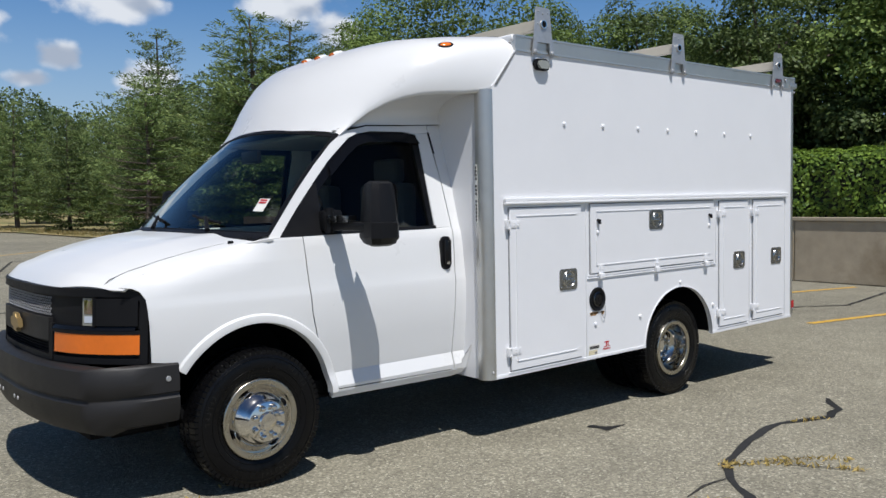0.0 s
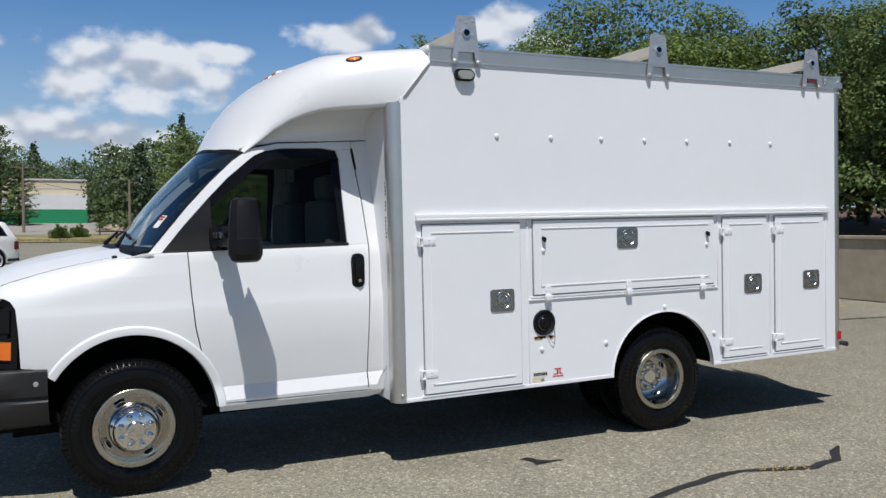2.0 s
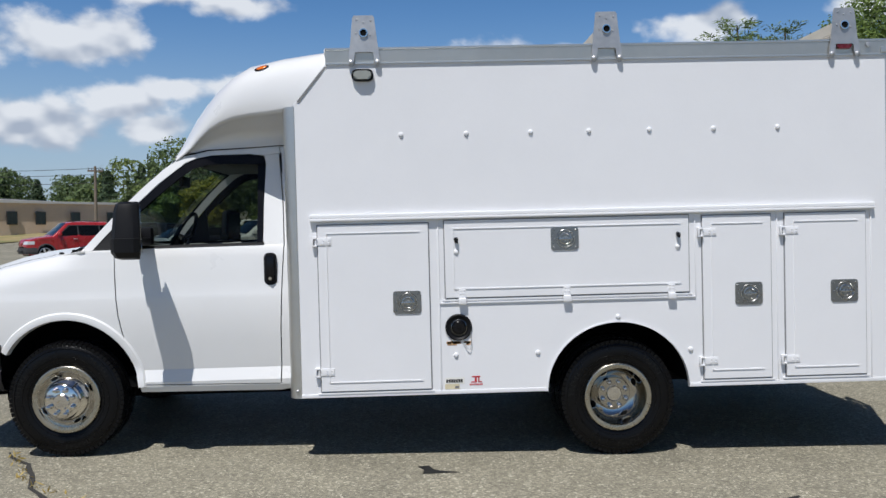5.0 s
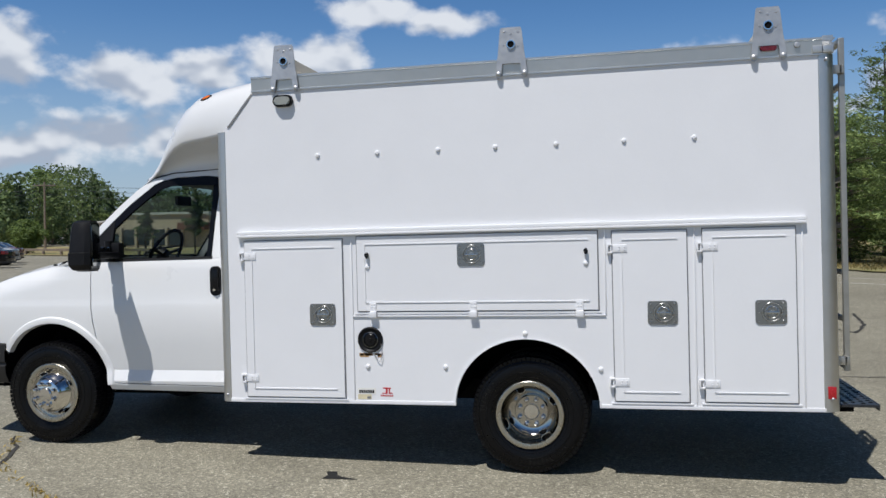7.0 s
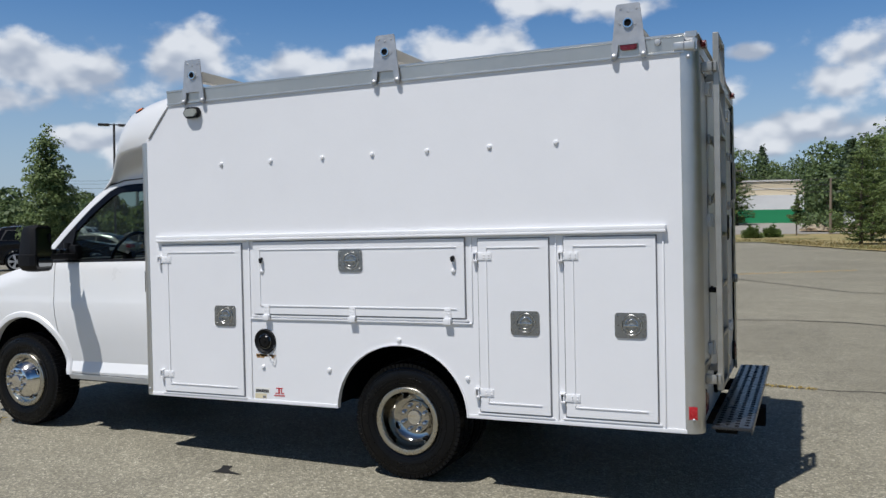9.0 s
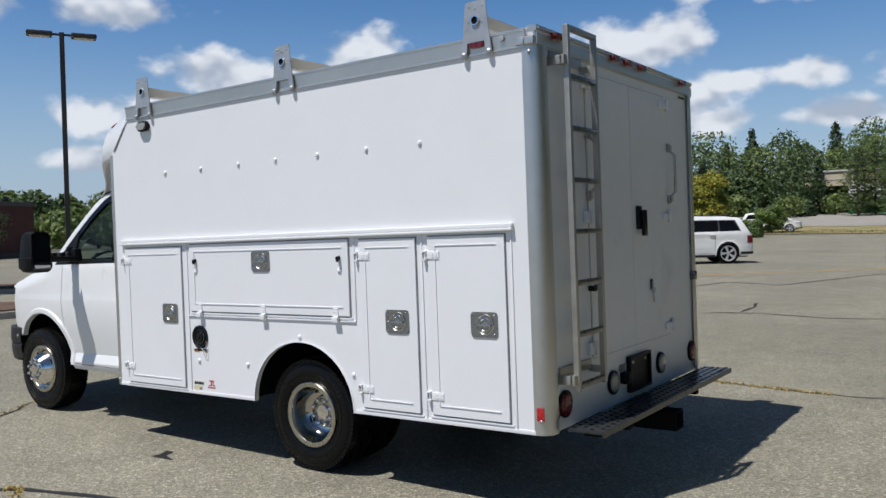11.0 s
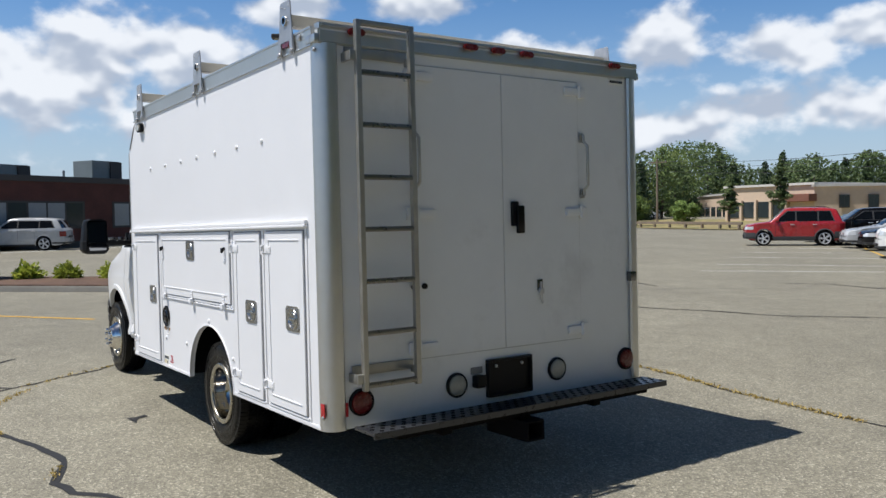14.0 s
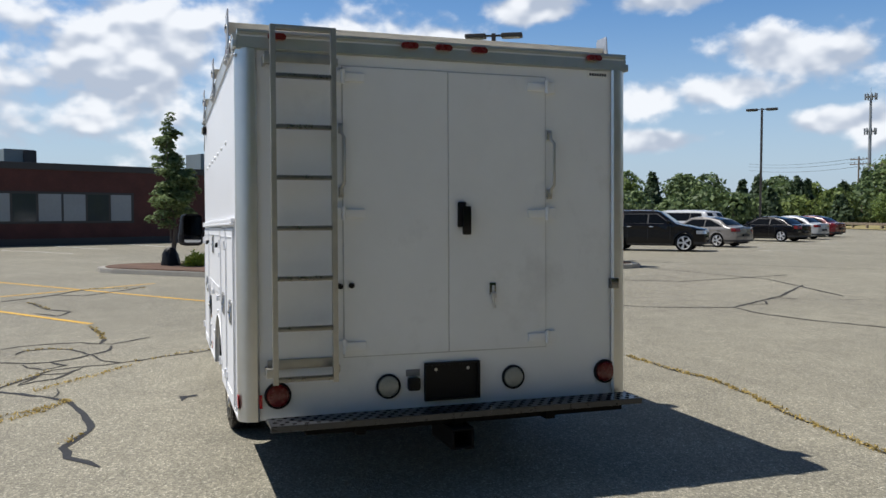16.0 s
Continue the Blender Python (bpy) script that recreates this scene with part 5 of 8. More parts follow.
# wheels
def tyre_mesh(seg=72):
    half = [(0.212, 0.088), (0.216, 0.104), (0.232, 0.112), (0.262, 0.119), (0.298, 0.119), (0.330, 0.112), (0.349, 0.100), (0.3605, 0.084), (0.3625, 0.060), (0.364, 0.030)]
    prof_ = half + [(0.364, 0.0)] + [(r, -h) for r, h in half[::-1]]
    bm_ = lathed(prof_, (0, 0, 0), seg=seg)
    a, u, v = frame_of((0, -1, 0))
    for sgn in (1, -1):
        for r_, h_ in ((0.238, 0.1135), (0.322, 0.1145), (0.270, 0.1192)):
            lathe(bm_, [(r_ - 0.004, sgn * (h_ - 0.003)), (r_ - 0.0015, sgn * (h_ + 0.0025)), (r_ + 0.0015, sgn * (h_ + 0.0025)), (r_ + 0.004, sgn * (h_ - 0.003))], (0, 0, 0), seg=seg)
    # tread blocks
    for k in range(seg):
        for h0, h1, r0, r1, d in ((0.060, 0.108, 0.337, 0.3675, 0.0), (-0.108, -0.060, 0.337, 0.3675, 0.5), (0.012, 0.052, 0.355, 0.3695, 0.25), (-0.052, -0.012, 0.355, 0.3695, 0.75)):
            ang = 2 * math.pi * (k + d) / seg
            w = 0.80 * math.pi / seg
            vs = []
            for rr_, hh in ((r0, h0), (r0, h1), (r1 - (0.006 if abs(h0) > 0.055 or abs(h1) > 0.055 else 0) * (1 if abs(h0) > abs(h1) else 0), h0), (r1 - (0.008 if abs(h1) > 0.09 else 0), h1)):
                for q in (-w, w):
                    vs.append(bm_.verts.new(a * hh + rr_ * (math.cos(ang + q) * u + math.sin(ang + q) * v)))
            # vs: in-h0(-,+), in-h1(-,+), out-h0(-,+), out-h1(-,+)
            i0, i1, i2, i3, o0, o1, o2, o3 = vs
            for f in ((o0, o1, o3, o2), (i0, o0, o2, i2), (i1, i3, o3, o1), (i0, i1, o1, o0), (i2, o2, o3, i3)):
                bm_.faces.new(f)
    return bm_


tyre_data = None


def wheel(name, x, y, z, flip, rim_prof, lug_r, lug_h, hole_r, hole_h, label, letters=True):
    w = empty("wheel", pose(x, y, z, 0, 0, 180 if flip else 0), "", "")
    w.name = name
    w["label"] = label
    w.parent = van
    global tyre_data
    if tyre_data is None:
        t = part("tyre", tyre_mesh(), M_RUBBER, w, sharp=30)
        tyre_data = t.data
    else:
        t = new("tyre", tyre_data)
        t.parent = w
    if rim_prof is None:
        return w
    part("rim", lathed(rim_prof, (0, 0, 0), seg=64), M_CHROME if rim_prof is FRONT_RIM else M_RIM, w, "polished steel rim", sharp=50)
    part("rim_lip", lathed([(0.2146, 0.099), (0.2136, 0.113), (0.2106, 0.1180), (0.205, 0.1192), (0.1825, 0.1155), (0.1805, 0.1120)], (0, 0, 0), seg=64), M_LIP, w, "dull brushed outer lip of the rim", sharp=50)
    for k in range(8):
        a = 2 * math.pi * (k + 0.5) / 8
        part("lug_cover", lathed([(0.0165, 0), (0.0165, 0.018), (0.0135, 0.028), (0.007, 0.0335), (0, 0.035)], (lug_r * math.cos(a), -lug_h, lug_r * math.sin(a)), seg=12), M_CHROME, w)
    part("hub_cap", lathed([(0.052, 0), (0.051, 0.012), (0.044, 0.018), (0, 0.021)], (0, -lug_h, 0), seg=24), M_CHROME, w)
    for k in range(4):
        a = 2 * math.pi * (k + 0.3) / 4
        bm = bmesh.new()
        vs = bmesh.ops.create_uvsphere(bm, u_segments=14, v_segments=8, radius=1.0)["verts"]
        bmesh.ops.transform(bm, matrix=Matrix.Translation((hole_r * math.cos(a), -hole_h, hole_r * math.sin(a))) @ Matrix.Rotation(-a, 4, "Y") @ Matrix.Diagonal((0.015, 0.014, 0.026, 1)), verts=vs)
        hole = part("hand_hole", bm, M_DARK, w)
        rot = Matrix.Translation((hole_r * math.cos(a), -hole_h - 0.004, hole_r * math.sin(a))) @ Matrix.Rotation(-a, 4, "Y") @ Matrix.Rotation(radians(-38 if rim_prof is FRONT_RIM else 20), 4, "Z")
        ring_ = [rot @ Vector((0.016 * math.cos(q * math.pi / 9), 0, 0.028 * math.sin(q * math.pi / 9))) for q in range(19)]
        part("hole_rim", tubed(ring_, 0.0032, 6), M_CHROME, hole)
    if letters:
        for base in (30, 150, 270):
            bm = bmesh.new()
            for k in range(6):
                a = radians(base + k * 5.2)
                rot = Matrix.Rotation(-a, 4, "Y")
                box(bm, 0.285, 0.312, -0.1202, -0.1185, -0.009, -0.004, m=rot)
                box(bm, 0.285 + 0.010 * (k % 3), 0.290 + 0.010 * (k % 3), -0.1202, -0.1185, -0.004, 0.008, m=rot)
            part("sidewall_print", bm, M_TYREPRINT, w)
    return w


FRONT_RIM = [(0.214, 0.100), (0.213, 0.112), (0.210, 0.1165), (0.205, 0.1175), (0.182, 0.1135), (0.178, 0.108), (0.175, 0.086), (0.170, 0.080), (0.163, 0.092), (0.150, 0.112), (0.134, 0.138), (0.120, 0.156), (0.110, 0.166), (0.106, 0.178), (0.100, 0.182), (0.0, 0.184)]
REAR_RIM = [(0.214, 0.100), (0.213, 0.112), (0.210, 0.1165), (0.205, 0.1175), (0.186, 0.1145), (0.183, 0.108), (0.181, 0.080), (0.178, 0.040), (0.172, 0.010), (0.158, -0.012), (0.135, -0.030), (0.112, -0.034), (0.106, -0.010), (0.100, 0.000), (0.0, 0.0)]
wf = wheel("front_wheel", 0.0, -0.875, 0.385, False, FRONT_RIM, 0.080, 0.180, 0.150, 0.108, "black tyre on a polished rim with a bulging hub")
wheel("front_wheel", 0.0, 2 * YC + 0.875, 0.385, True, FRONT_RIM, 0.080, 0.180, 0.150, 0.108, "black tyre on a polished rim with a bulging hub")
wheel("rear_wheel", 3.485, -1.005, 0.320, False, REAR_RIM, 0.080, -0.005, 0.145, -0.022, "black tyre on a deep-dish polished rim")
wheel("rear_wheel", 3.485, 2 * YC + 1.005, 0.320, True, REAR_RIM, 0.080, -0.005, 0.145, -0.022, "black tyre on a deep-dish polished rim")
wheel("inner_rear_wheel", 3.485, -0.735, 0.320, False, None, 0, 0, 0, 0, "inner twin tyre")
wheel("inner_rear_wheel", 3.485, 2 * YC + 0.735, 0.320, True, None, 0, 0, 0, 0, "inner twin tyre")

# ---- ground ----
def asphalt_material():
    """Old asphalt: pale stones in a dark binder, broad stains and fine relief."""
    m = bpy.data.materials.new("worn asphalt")
    m.use_nodes = True
    n, l = m.node_tree.nodes, m.node_tree.links
    b = n["Principled BSDF"]
    tc = n.new("ShaderNodeTexCoord")

    def noise_of(scale, detail, ro=0.6):
        t = n.new("ShaderNodeTexNoise")
        t.inputs["Scale"].default_value, t.inputs["Detail"].default_value, t.inputs["Roughness"].default_value = scale, detail, ro
        l.new(tc.outputs["Object"], t.inputs["Vector"])
        return t.outputs["Fac"]

    def ramp(fac, stops):
        r = n.new("ShaderNodeValToRGB")
        while len(r.color_ramp.elements) < len(stops):
            r.color_ramp.elements.new(0.5)
        for e, (p, c) in zip(r.color_ramp.elements, stops):
            e.position, e.color = p, (*c, 1)
        l.new(fac, r.inputs[0])
        return r.outputs[0]

    def mix(a, b2, fac=1.0, mode="MULTIPLY"):
        x = n.new("ShaderNodeMix")
        x.data_type, x.blend_type = "RGBA", mode
        if isinstance(fac, float):
            x.inputs["Factor"].default_value = fac
        else:
            l.new(fac, x.inputs["Factor"])
        l.new(a, x.inputs["A"]), l.new(b2, x.inputs["B"])
        return x.outputs["Result"]
    vor = n.new("ShaderNodeTexVoronoi")
    vor.inputs["Scale"].default_value = 88.0
    l.new(tc.outputs["Object"], vor.inputs["Vector"])
    sep = n.new("ShaderNodeSeparateColor")
    l.new(vor.outputs["Color"], sep.inputs[0])
    stone = ramp(sep.outputs[0], [(0.0, (0.150, 0.140, 0.108)), (0.40, (0.218, 0.204, 0.158)), (0.80, (0.285, 0.266, 0.206)), (0.93, (0.36, 0.336, 0.264)), (1.0, (0.50, 0.472, 0.39))])
    broad = ramp(noise_of(0.22, 5.0), [(0.3, (0.80, 0.79, 0.77)), (0.7, (1.12, 1.11, 1.08))])
    mid = ramp(noise_of(2.3, 6.0, 0.7), [(0.28, (0.82, 0.82, 0.82)), (0.72, (1.14, 1.14, 1.13))])
    fine = ramp(noise_of(26.0, 4.0, 0.7), [(0.3, (0.78, 0.78, 0.78)), (0.7, (1.2, 1.2, 1.2))])
    col = mix(mix(mix(stone, broad), mid), fine)
    l.new(col, b.inputs["Base Color"])
    b.inputs["Roughness"].default_value = 0.72
    b.inputs["Diffuse Roughness"].default_value = 0.15
    b.inputs["Specular IOR Level"].default_value = 0.42
    bp = n.new("ShaderNodeBump")
    bp.inputs["Strength"].default_value, bp.inputs["Distance"].default_value = 0.55, 0.006
    l.new(vor.outputs["Distance"], bp.inputs["Height"]), l.new(bp.outputs[0], b.inputs["Normal"])
    return m


M_ASPHALT = asphalt_material()
M_TAR = material("crack sealing tar", (0.014, 0.014, 0.014), 0.65, vary=0.2, scale=20)
M_CRACK = material("open crack", (0.035, 0.033, 0.030), 0.95, vary=0.2, scale=30)
M_WEED = leaf_material("dry weeds", (0.50, 0.37, 0.12), (0.26, 0.20, 0.07))
M_STRAW = leaf_material("straw", (0.32, 0.25, 0.11), (0.17, 0.15, 0.06))
M_YELLOW = material("worn yellow paint", (0.60, 0.36, 0.05), 0.8, vary=0.2, scale=14, tint=(0.22, 0.20, 0.16), tint_scale=14, tint_range=(0.56, 0.66))
M_LINEW = material("worn white paint", (0.60, 0.60, 0.57), 0.8, vary=0.15, scale=14, tint=(0.24, 0.23, 0.21), tint_scale=14, tint_range=(0.58, 0.68))
M_DRYGRASS = material("dry grass", (0.30, 0.24, 0.11), 0.95, vary=0.25, scale=3, bump=0.6, bump_scale=30, tint=(0.13, 0.15, 0.05), tint_scale=0.25, tint_range=(0.46, 0.66))
M_SOIL = material("bark mulch", (0.115, 0.068, 0.045), 0.95, vary=0.35, scale=12, bump=0.9, bump_scale=30)
M_CONCRETE = material("weathered concrete", (0.41, 0.345, 0.25), 0.85, vary=0.2, scale=3, bump=0.15, bump_scale=60, tint=(0.25, 0.20, 0.13), tint_scale=0.9, tint_range=(0.47, 0.7))
M_KERB = material("kerb concrete", (0.34, 0.32, 0.28), 0.85, vary=0.15, scale=6, bump=0.2, bump_scale=60)


def ground_z(x, y):
    """The lot is flat; the land beyond it rises gently on the far side."""
    r = math.hypot(x, y)
    rise = lerp_table([(0, 0.0), (40, 0.0), (56, 0.12), (70, 0.35), (85, 0.70), (95, 0.95), (125, 2.2), (200, 5.0), (400, 9.0), (4500, 20.0)], r)
    a = math.degrees(math.atan2(-x, y))
    k = lerp_table([(-55, 0.0), (-30, 1.0), (20, 1.0), (30, 0.30), (50, 0.15), (73, 0.0)], a)
    return rise * k


bm = bmesh.new()
radii = [3, 7, 14, 24, 32, 40, 48, 56, 63, 70, 78, 85, 95, 110, 125, 150, 200, 300, 400, 800, 2000, 4500]
rows = []
for r in radii:
    rows.append([(r * math.sin(2 * math.pi * k / 120), r * math.cos(2 * math.pi * k / 120), ground_z(r * math.sin(2 * math.pi * k / 120), r * math.cos(2 * math.pi * k / 120))) for k in range(120)])
vs = grid(bm, rows, closed=True)
bm.faces.new(vs[0])
tagged(link_mesh("ground", bm, M_ASPHALT), "worn grey asphalt of a parking lot", "ground", kind="structure")


def draped(name, pts, mat, lift, label, category, kind="structure", cell=4.0, noise_edge=0.0):
    """A flat patch with this outline laid on the ground."""
    bm = bmesh.new()
    bm.faces.new([bm.verts.new((x, y, 0)) for x, y in pts])
    for axis, no in ((0, (1, 0, 0)), (1, (0, 1, 0))):
        lo, hi = min(p[axis] for p in pts), max(p[axis] for p in pts)
        c = math.floor(lo / cell) * cell
        while c < hi:
            bmesh.ops.bisect_plane(bm, geom=list(bm.verts) + list(bm.edges) + list(bm.faces), plane_co=(c, c, 0), plane_no=no, dist=1e-4)
            c += cell
    for v in bm.verts:
        v.co.z = ground_z(v.co.x, v.co.y) + lift
    ob = link_mesh(name, bm, mat)
    return tagged(ob, label, category, kind=kind)


# dry grass round the far side of the lot
draped("grass_bank", [(13.6, 29.5), (11.6, 40), (10.6, 50), (6, 60), (2, 69), (-30, 68), (-34, 74), (-34, 90), (-6, 92), (9, 91), (60, 100), (80, 60), (60, 24), (30, 22), (17, 25)], M_DRYGRASS, 0.06, "dry yellowed grass beside the lot", "grass", cell=5)
draped("driveway", [(-8, 86), (9, 91), (24, 100), (14, 128), (-20, 128), (-20, 92)], material("pale driveway", (0.30, 0.28, 0.25), 0.9, vary=0.12), 0.09, "pale concrete driveway up to the warehouse", "driveway", cell=5)
draped("grass_verge", [(-34, 56), (-62, 63), (-90, 100), (-40, 96), (-32, 72)], M_DRYGRASS, 0.07, "dry grass verge in front of the tan building", "grass", cell=5)


def ribbon(pts, w, lift, jitter=0.0, seed=1, bm=None, cut=0.12):
    """A strip along a line on the ground, its edges a little uneven."""
    rr_ = random.Random(seed)
    own = bm is None
    bm = bm or bmesh.new()
    fine = []
    for a, b in zip(pts, pts[1:]):
        n = max(1, int(math.hypot(b[0] - a[0], b[1] - a[1]) / cut))
        fine += [(a[0] + (b[0] - a[0]) * k / n, a[1] + (b[1] - a[1]) * k / n) for k in range(n)]
    fine.append(pts[-1])
    if jitter:
        fine = [(x + rr_.uniform(-jitter, jitter), y + rr_.uniform(-jitter, jitter)) for x, y in fine]
    rows_ = []
    for i, (x, y) in enumerate(fine):
        a, b = fine[max(0, i - 1)], fine[min(len(fine) - 1, i + 1)]
        dx, dy = b[0] - a[0], b[1] - a[1]
        l = math.hypot(dx, dy) or 1
        ww = w * (1 + (rr_.uniform(-0.35, 0.35) if jitter else 0))
        if jitter and i in (0, len(fine) - 1):
            ww *= 0.35
        z = ground_z(x, y) + lift
        rows_.append([(x - dy / l * ww / 2, y + dx / l * ww / 2, z), (x + dy / l * ww / 2, y - dx / l * ww / 2, z)])
    grid(bm, rows_)
    return bm


def line_mark(name, pts, w, mat, label):
    bm = ribbon(pts, w, 0.005, cut=1.5)
    return tagged(link_mesh(name, bm, mat), label, "parking line", group="parking lines", kind="structure")


YEL, WHT = "worn yellow parking line on asphalt", "worn white parking line on asphalt"
for p in (((-5.6, -4.35), (-3.2, -2.6)), ((-12.2, -5.55), (-5.0, -0.15)), ((-8.0, -4.6), (-10.3, -1.8)), ((8.1, 0.06), (11.6, -0.5)), ((11.4, 2.1), (13.3, 1.75)), ((8.4, 5.2), (12.6, 4.6)), ((-11.4, 34.3), (-1.1, 18.8)), ((-1.15, 18.85), (7.5, 28.2))):
    line_mark("yellow_line", p, 0.11, M_YELLOW, YEL)
for p in (((-5.5, 15.6), (-1.2, 19.1)), ((-7.0, 18.3), (-2.5, 21.1)), ((-9.2, 22.0), (-5.2, 24.4)), ((-11.2, 25.2), (-7.4, 27.6)), ((-13.4, 28.4), (-9.6, 31.0)), ((-26.3, -5.05), (-30.6, -8.4)), ((-30.0, -4.0), (-34.7, -6.7)), ((-31.5, -1.2), (-36.6, -3.4)), ((-22.8, 19.5), (-19.4, 24.6)), ((-25.0, 22.4), (-21.6, 27.4)), ((-27.4, 25.6), (-24, 30.5)), ((-29.7, 28.8), (-26.4, 33.8)), ((-32, 32), (-28.7, 37)), ((12.5, 20), (8.6, 24.2)), ((14, 22.5), (10, 27))):
    line_mark("white_line", p, 0.11, M_LINEW, WHT)
for k in range(7):
    x, y = -36.4 - 0.52 * k, 0.2 + 1.15 * k
    line_mark("white_line", ((x, y), (x - 1.3, y + 1.9)), 0.18, M_LINEW, WHT)
line_mark("white_line", ((-35.2, -0.9), (-41.8, 9.4)), 0.10, M_LINEW, WHT)

# sealed and open cracks
tar = ribbon([(4.25, -1.97), (4.10, -2.06), (3.95, -2.18), (3.70, -2.24), (3.50, -2.19), (3.25, -2.10), (2.88, -2.15), (2.55, -2.23), (2.38, -2.29), (2.19, -2.36), (1.97, -2.52), (1.70, -2.80), (1.55, -3.0), (1.40, -3.25)], 0.048, 0.004, 0.012, 3)
tagged(link_mesh("tar_seam", tar, M_TAR), "black tar seam winding over the asphalt", "tar seam", kind="structure")
bm = bmesh.new()
bm.faces.new([bm.verts.new((2.31 + x, -1.41 + y, 0.004)) for x, y in ((-0.10, 0.10), (-0.06, 0.02), (-0.07, -0.05), (0.0, -0.045), (0.16, -0.03), (0.05, 0.0), (0.0, 0.03), (-0.03, 0.11))])
tagged(link_mesh("tar_patch", bm, M_TAR), "small ragged black tar patch on asphalt", "tar patch", kind="structure")
CRACKS_FRONT = [
    ([(-1.06, -3.43), (-1.22, -3.27), (-1.34, -2.95), (-1.33, -2.57), (-1.14, -2.33), (-1.49, -2.31), (-2.03, -2.39), (-2.96, -2.59)], 0.045),
    ([(-1.14, -2.33), (-1.09, -2.2), (-1.27, -2.02), (-1.55, -1.74)], 0.04),
    ([(-0.10, -3.35), (0.06, -2.97), (0.04, -2.76), (-0.11, -2.55), (-0.31, -2.39), (-0.58, -2.19), (-0.98, -2.2)], 0.045),
    ([(-0.58, -3.2), (-0.85, -3.13), (-0.92, -2.87), (-0.79, -2.62), (-0.3, -2.36), (0.13, -2.22), (0.33, -2.02)], 0.04),
    ([(1.52, -3.10), (1.03, -2.88), (0.56, -2.69), (0.45, -2.44), (0.41, -2.17), (0.21, -1.84), (-0.01, -1.49), (-0.19, -1.15), (-0.43, -0.86)], 0.03)]
CRACKS_MIDDLE = [
    ([(1.3, -2.89), (1.14, -2.75), (1.05, -2.59), (0.72, -2.47), (0.47, -2.39)], 0.035),
    ([(0.13, -3.0), (0.35, -2.94), (0.51, -2.75), (0.3, -2.59), (0.04, -2.76)], 0.04),
    ([(1.3, -2.89), (0.78, -2.74), (0.78, -2.53), (0.72, -2.47)], 0.03),
    ([(1.56, -2.51), (1.75, -2.47), (2.04, -2.5)], 0.015),
    ([(-6.75, -3.93), (-5.41, -3.45), (-4.92, -3.04), (-4.34, -3.16), (-4.86, -3.58)], 0.05),
    ([(-6.92, -4.42), (-8.0, -3.66), (-8.88, -3.3), (-9.27, -3.09)], 0.06),
    ([(-8.0, -3.66), (-7.69, -3.08), (-8.28, -2.66), (-8.93, -2.26), (-9.54, -1.97)], 0.05),
    ([(1.0, 3.3), (1.65, 3.4), (2.5, 3.4), (3.05, 3.46), (3.8, 3.36), (4.55, 3.17), (5.19, 3.07), (5.9, 3.0), (7.5, 3.2)], 0.022)]
CRACKS_BACK = [
    ([(-4.5, 5.2), (-2.85, 6.09), (-2.42, 6.59), (-2.06, 7.7), (-3.41, 9.81), (-5.36, 12.13)], 0.06),
    ([(-2.06, 7.7), (-1.14, 7.54), (-0.21, 7.71), (0.74, 8.14), (1.62, 8.3), (2.84, 9.34), (3.53, 9.52), (4.71, 9.2), (5.45, 9.42), (6.4, 9.4), (6.93, 9.11), (7.47, 7.3), (7.92, 8.61), (8.28, 10.74)], 0.05),
    ([(3.19, 9.6), (3.18, 10.51), (3.02, 11.36)], 0.05),
    ([(-2.45, 8.1), (-2.3, 8.6), (-2.75, 8.9)], 0.05),
    ([(-3.33, 9.53), (-2.87, 9.8)], 0.05), ([(-3.1, 9.3), (-2.6, 10.3), (-2.18, 11.18), (-0.6, 12.6)], 0.025)]
CRACKS_FAR = [
    ([(-1.7, 13.5), (-0.9, 14.1), (0.3, 13.8), (0.9, 16.7), (2.35, 16.0), (3.85, 21.1), (5.4, 18.7), (6.7, 16.6), (7.5, 16.3), (10, 16.8)], 0.06),
    ([(2.15, -2.37), (2.38, -2.47), (2.46, -2.6), (2.54, -2.78), (2.66, -2.95)], 0.010),
    ([(-14, 4), (-10, 6.5), (-7, 10), (-8, 14)], 0.06), ([(-20, 12), (-14, 14), (-9, 18)], 0.06), ([(-3, 11), (-7, 12.5), (-12, 12)], 0.05), ([(9.2, 1.2), (10.4, 0.6), (12.8, 1.0)], 0.05), ([(9.6, 3.2), (12.9, 2.9)], 0.05)]
bm = bmesh.new()
for i, (pts, w) in enumerate(CRACKS_FRONT + CRACKS_MIDDLE + CRACKS_BACK + CRACKS_FAR):
    ribbon(pts, w, 0.0042 + 0.0002 * i, 0.018, 20 + i, bm)
tagged(link_mesh("cracks", bm, M_CRACK), "long dark cracks in old asphalt", "cracks", kind="stuff")


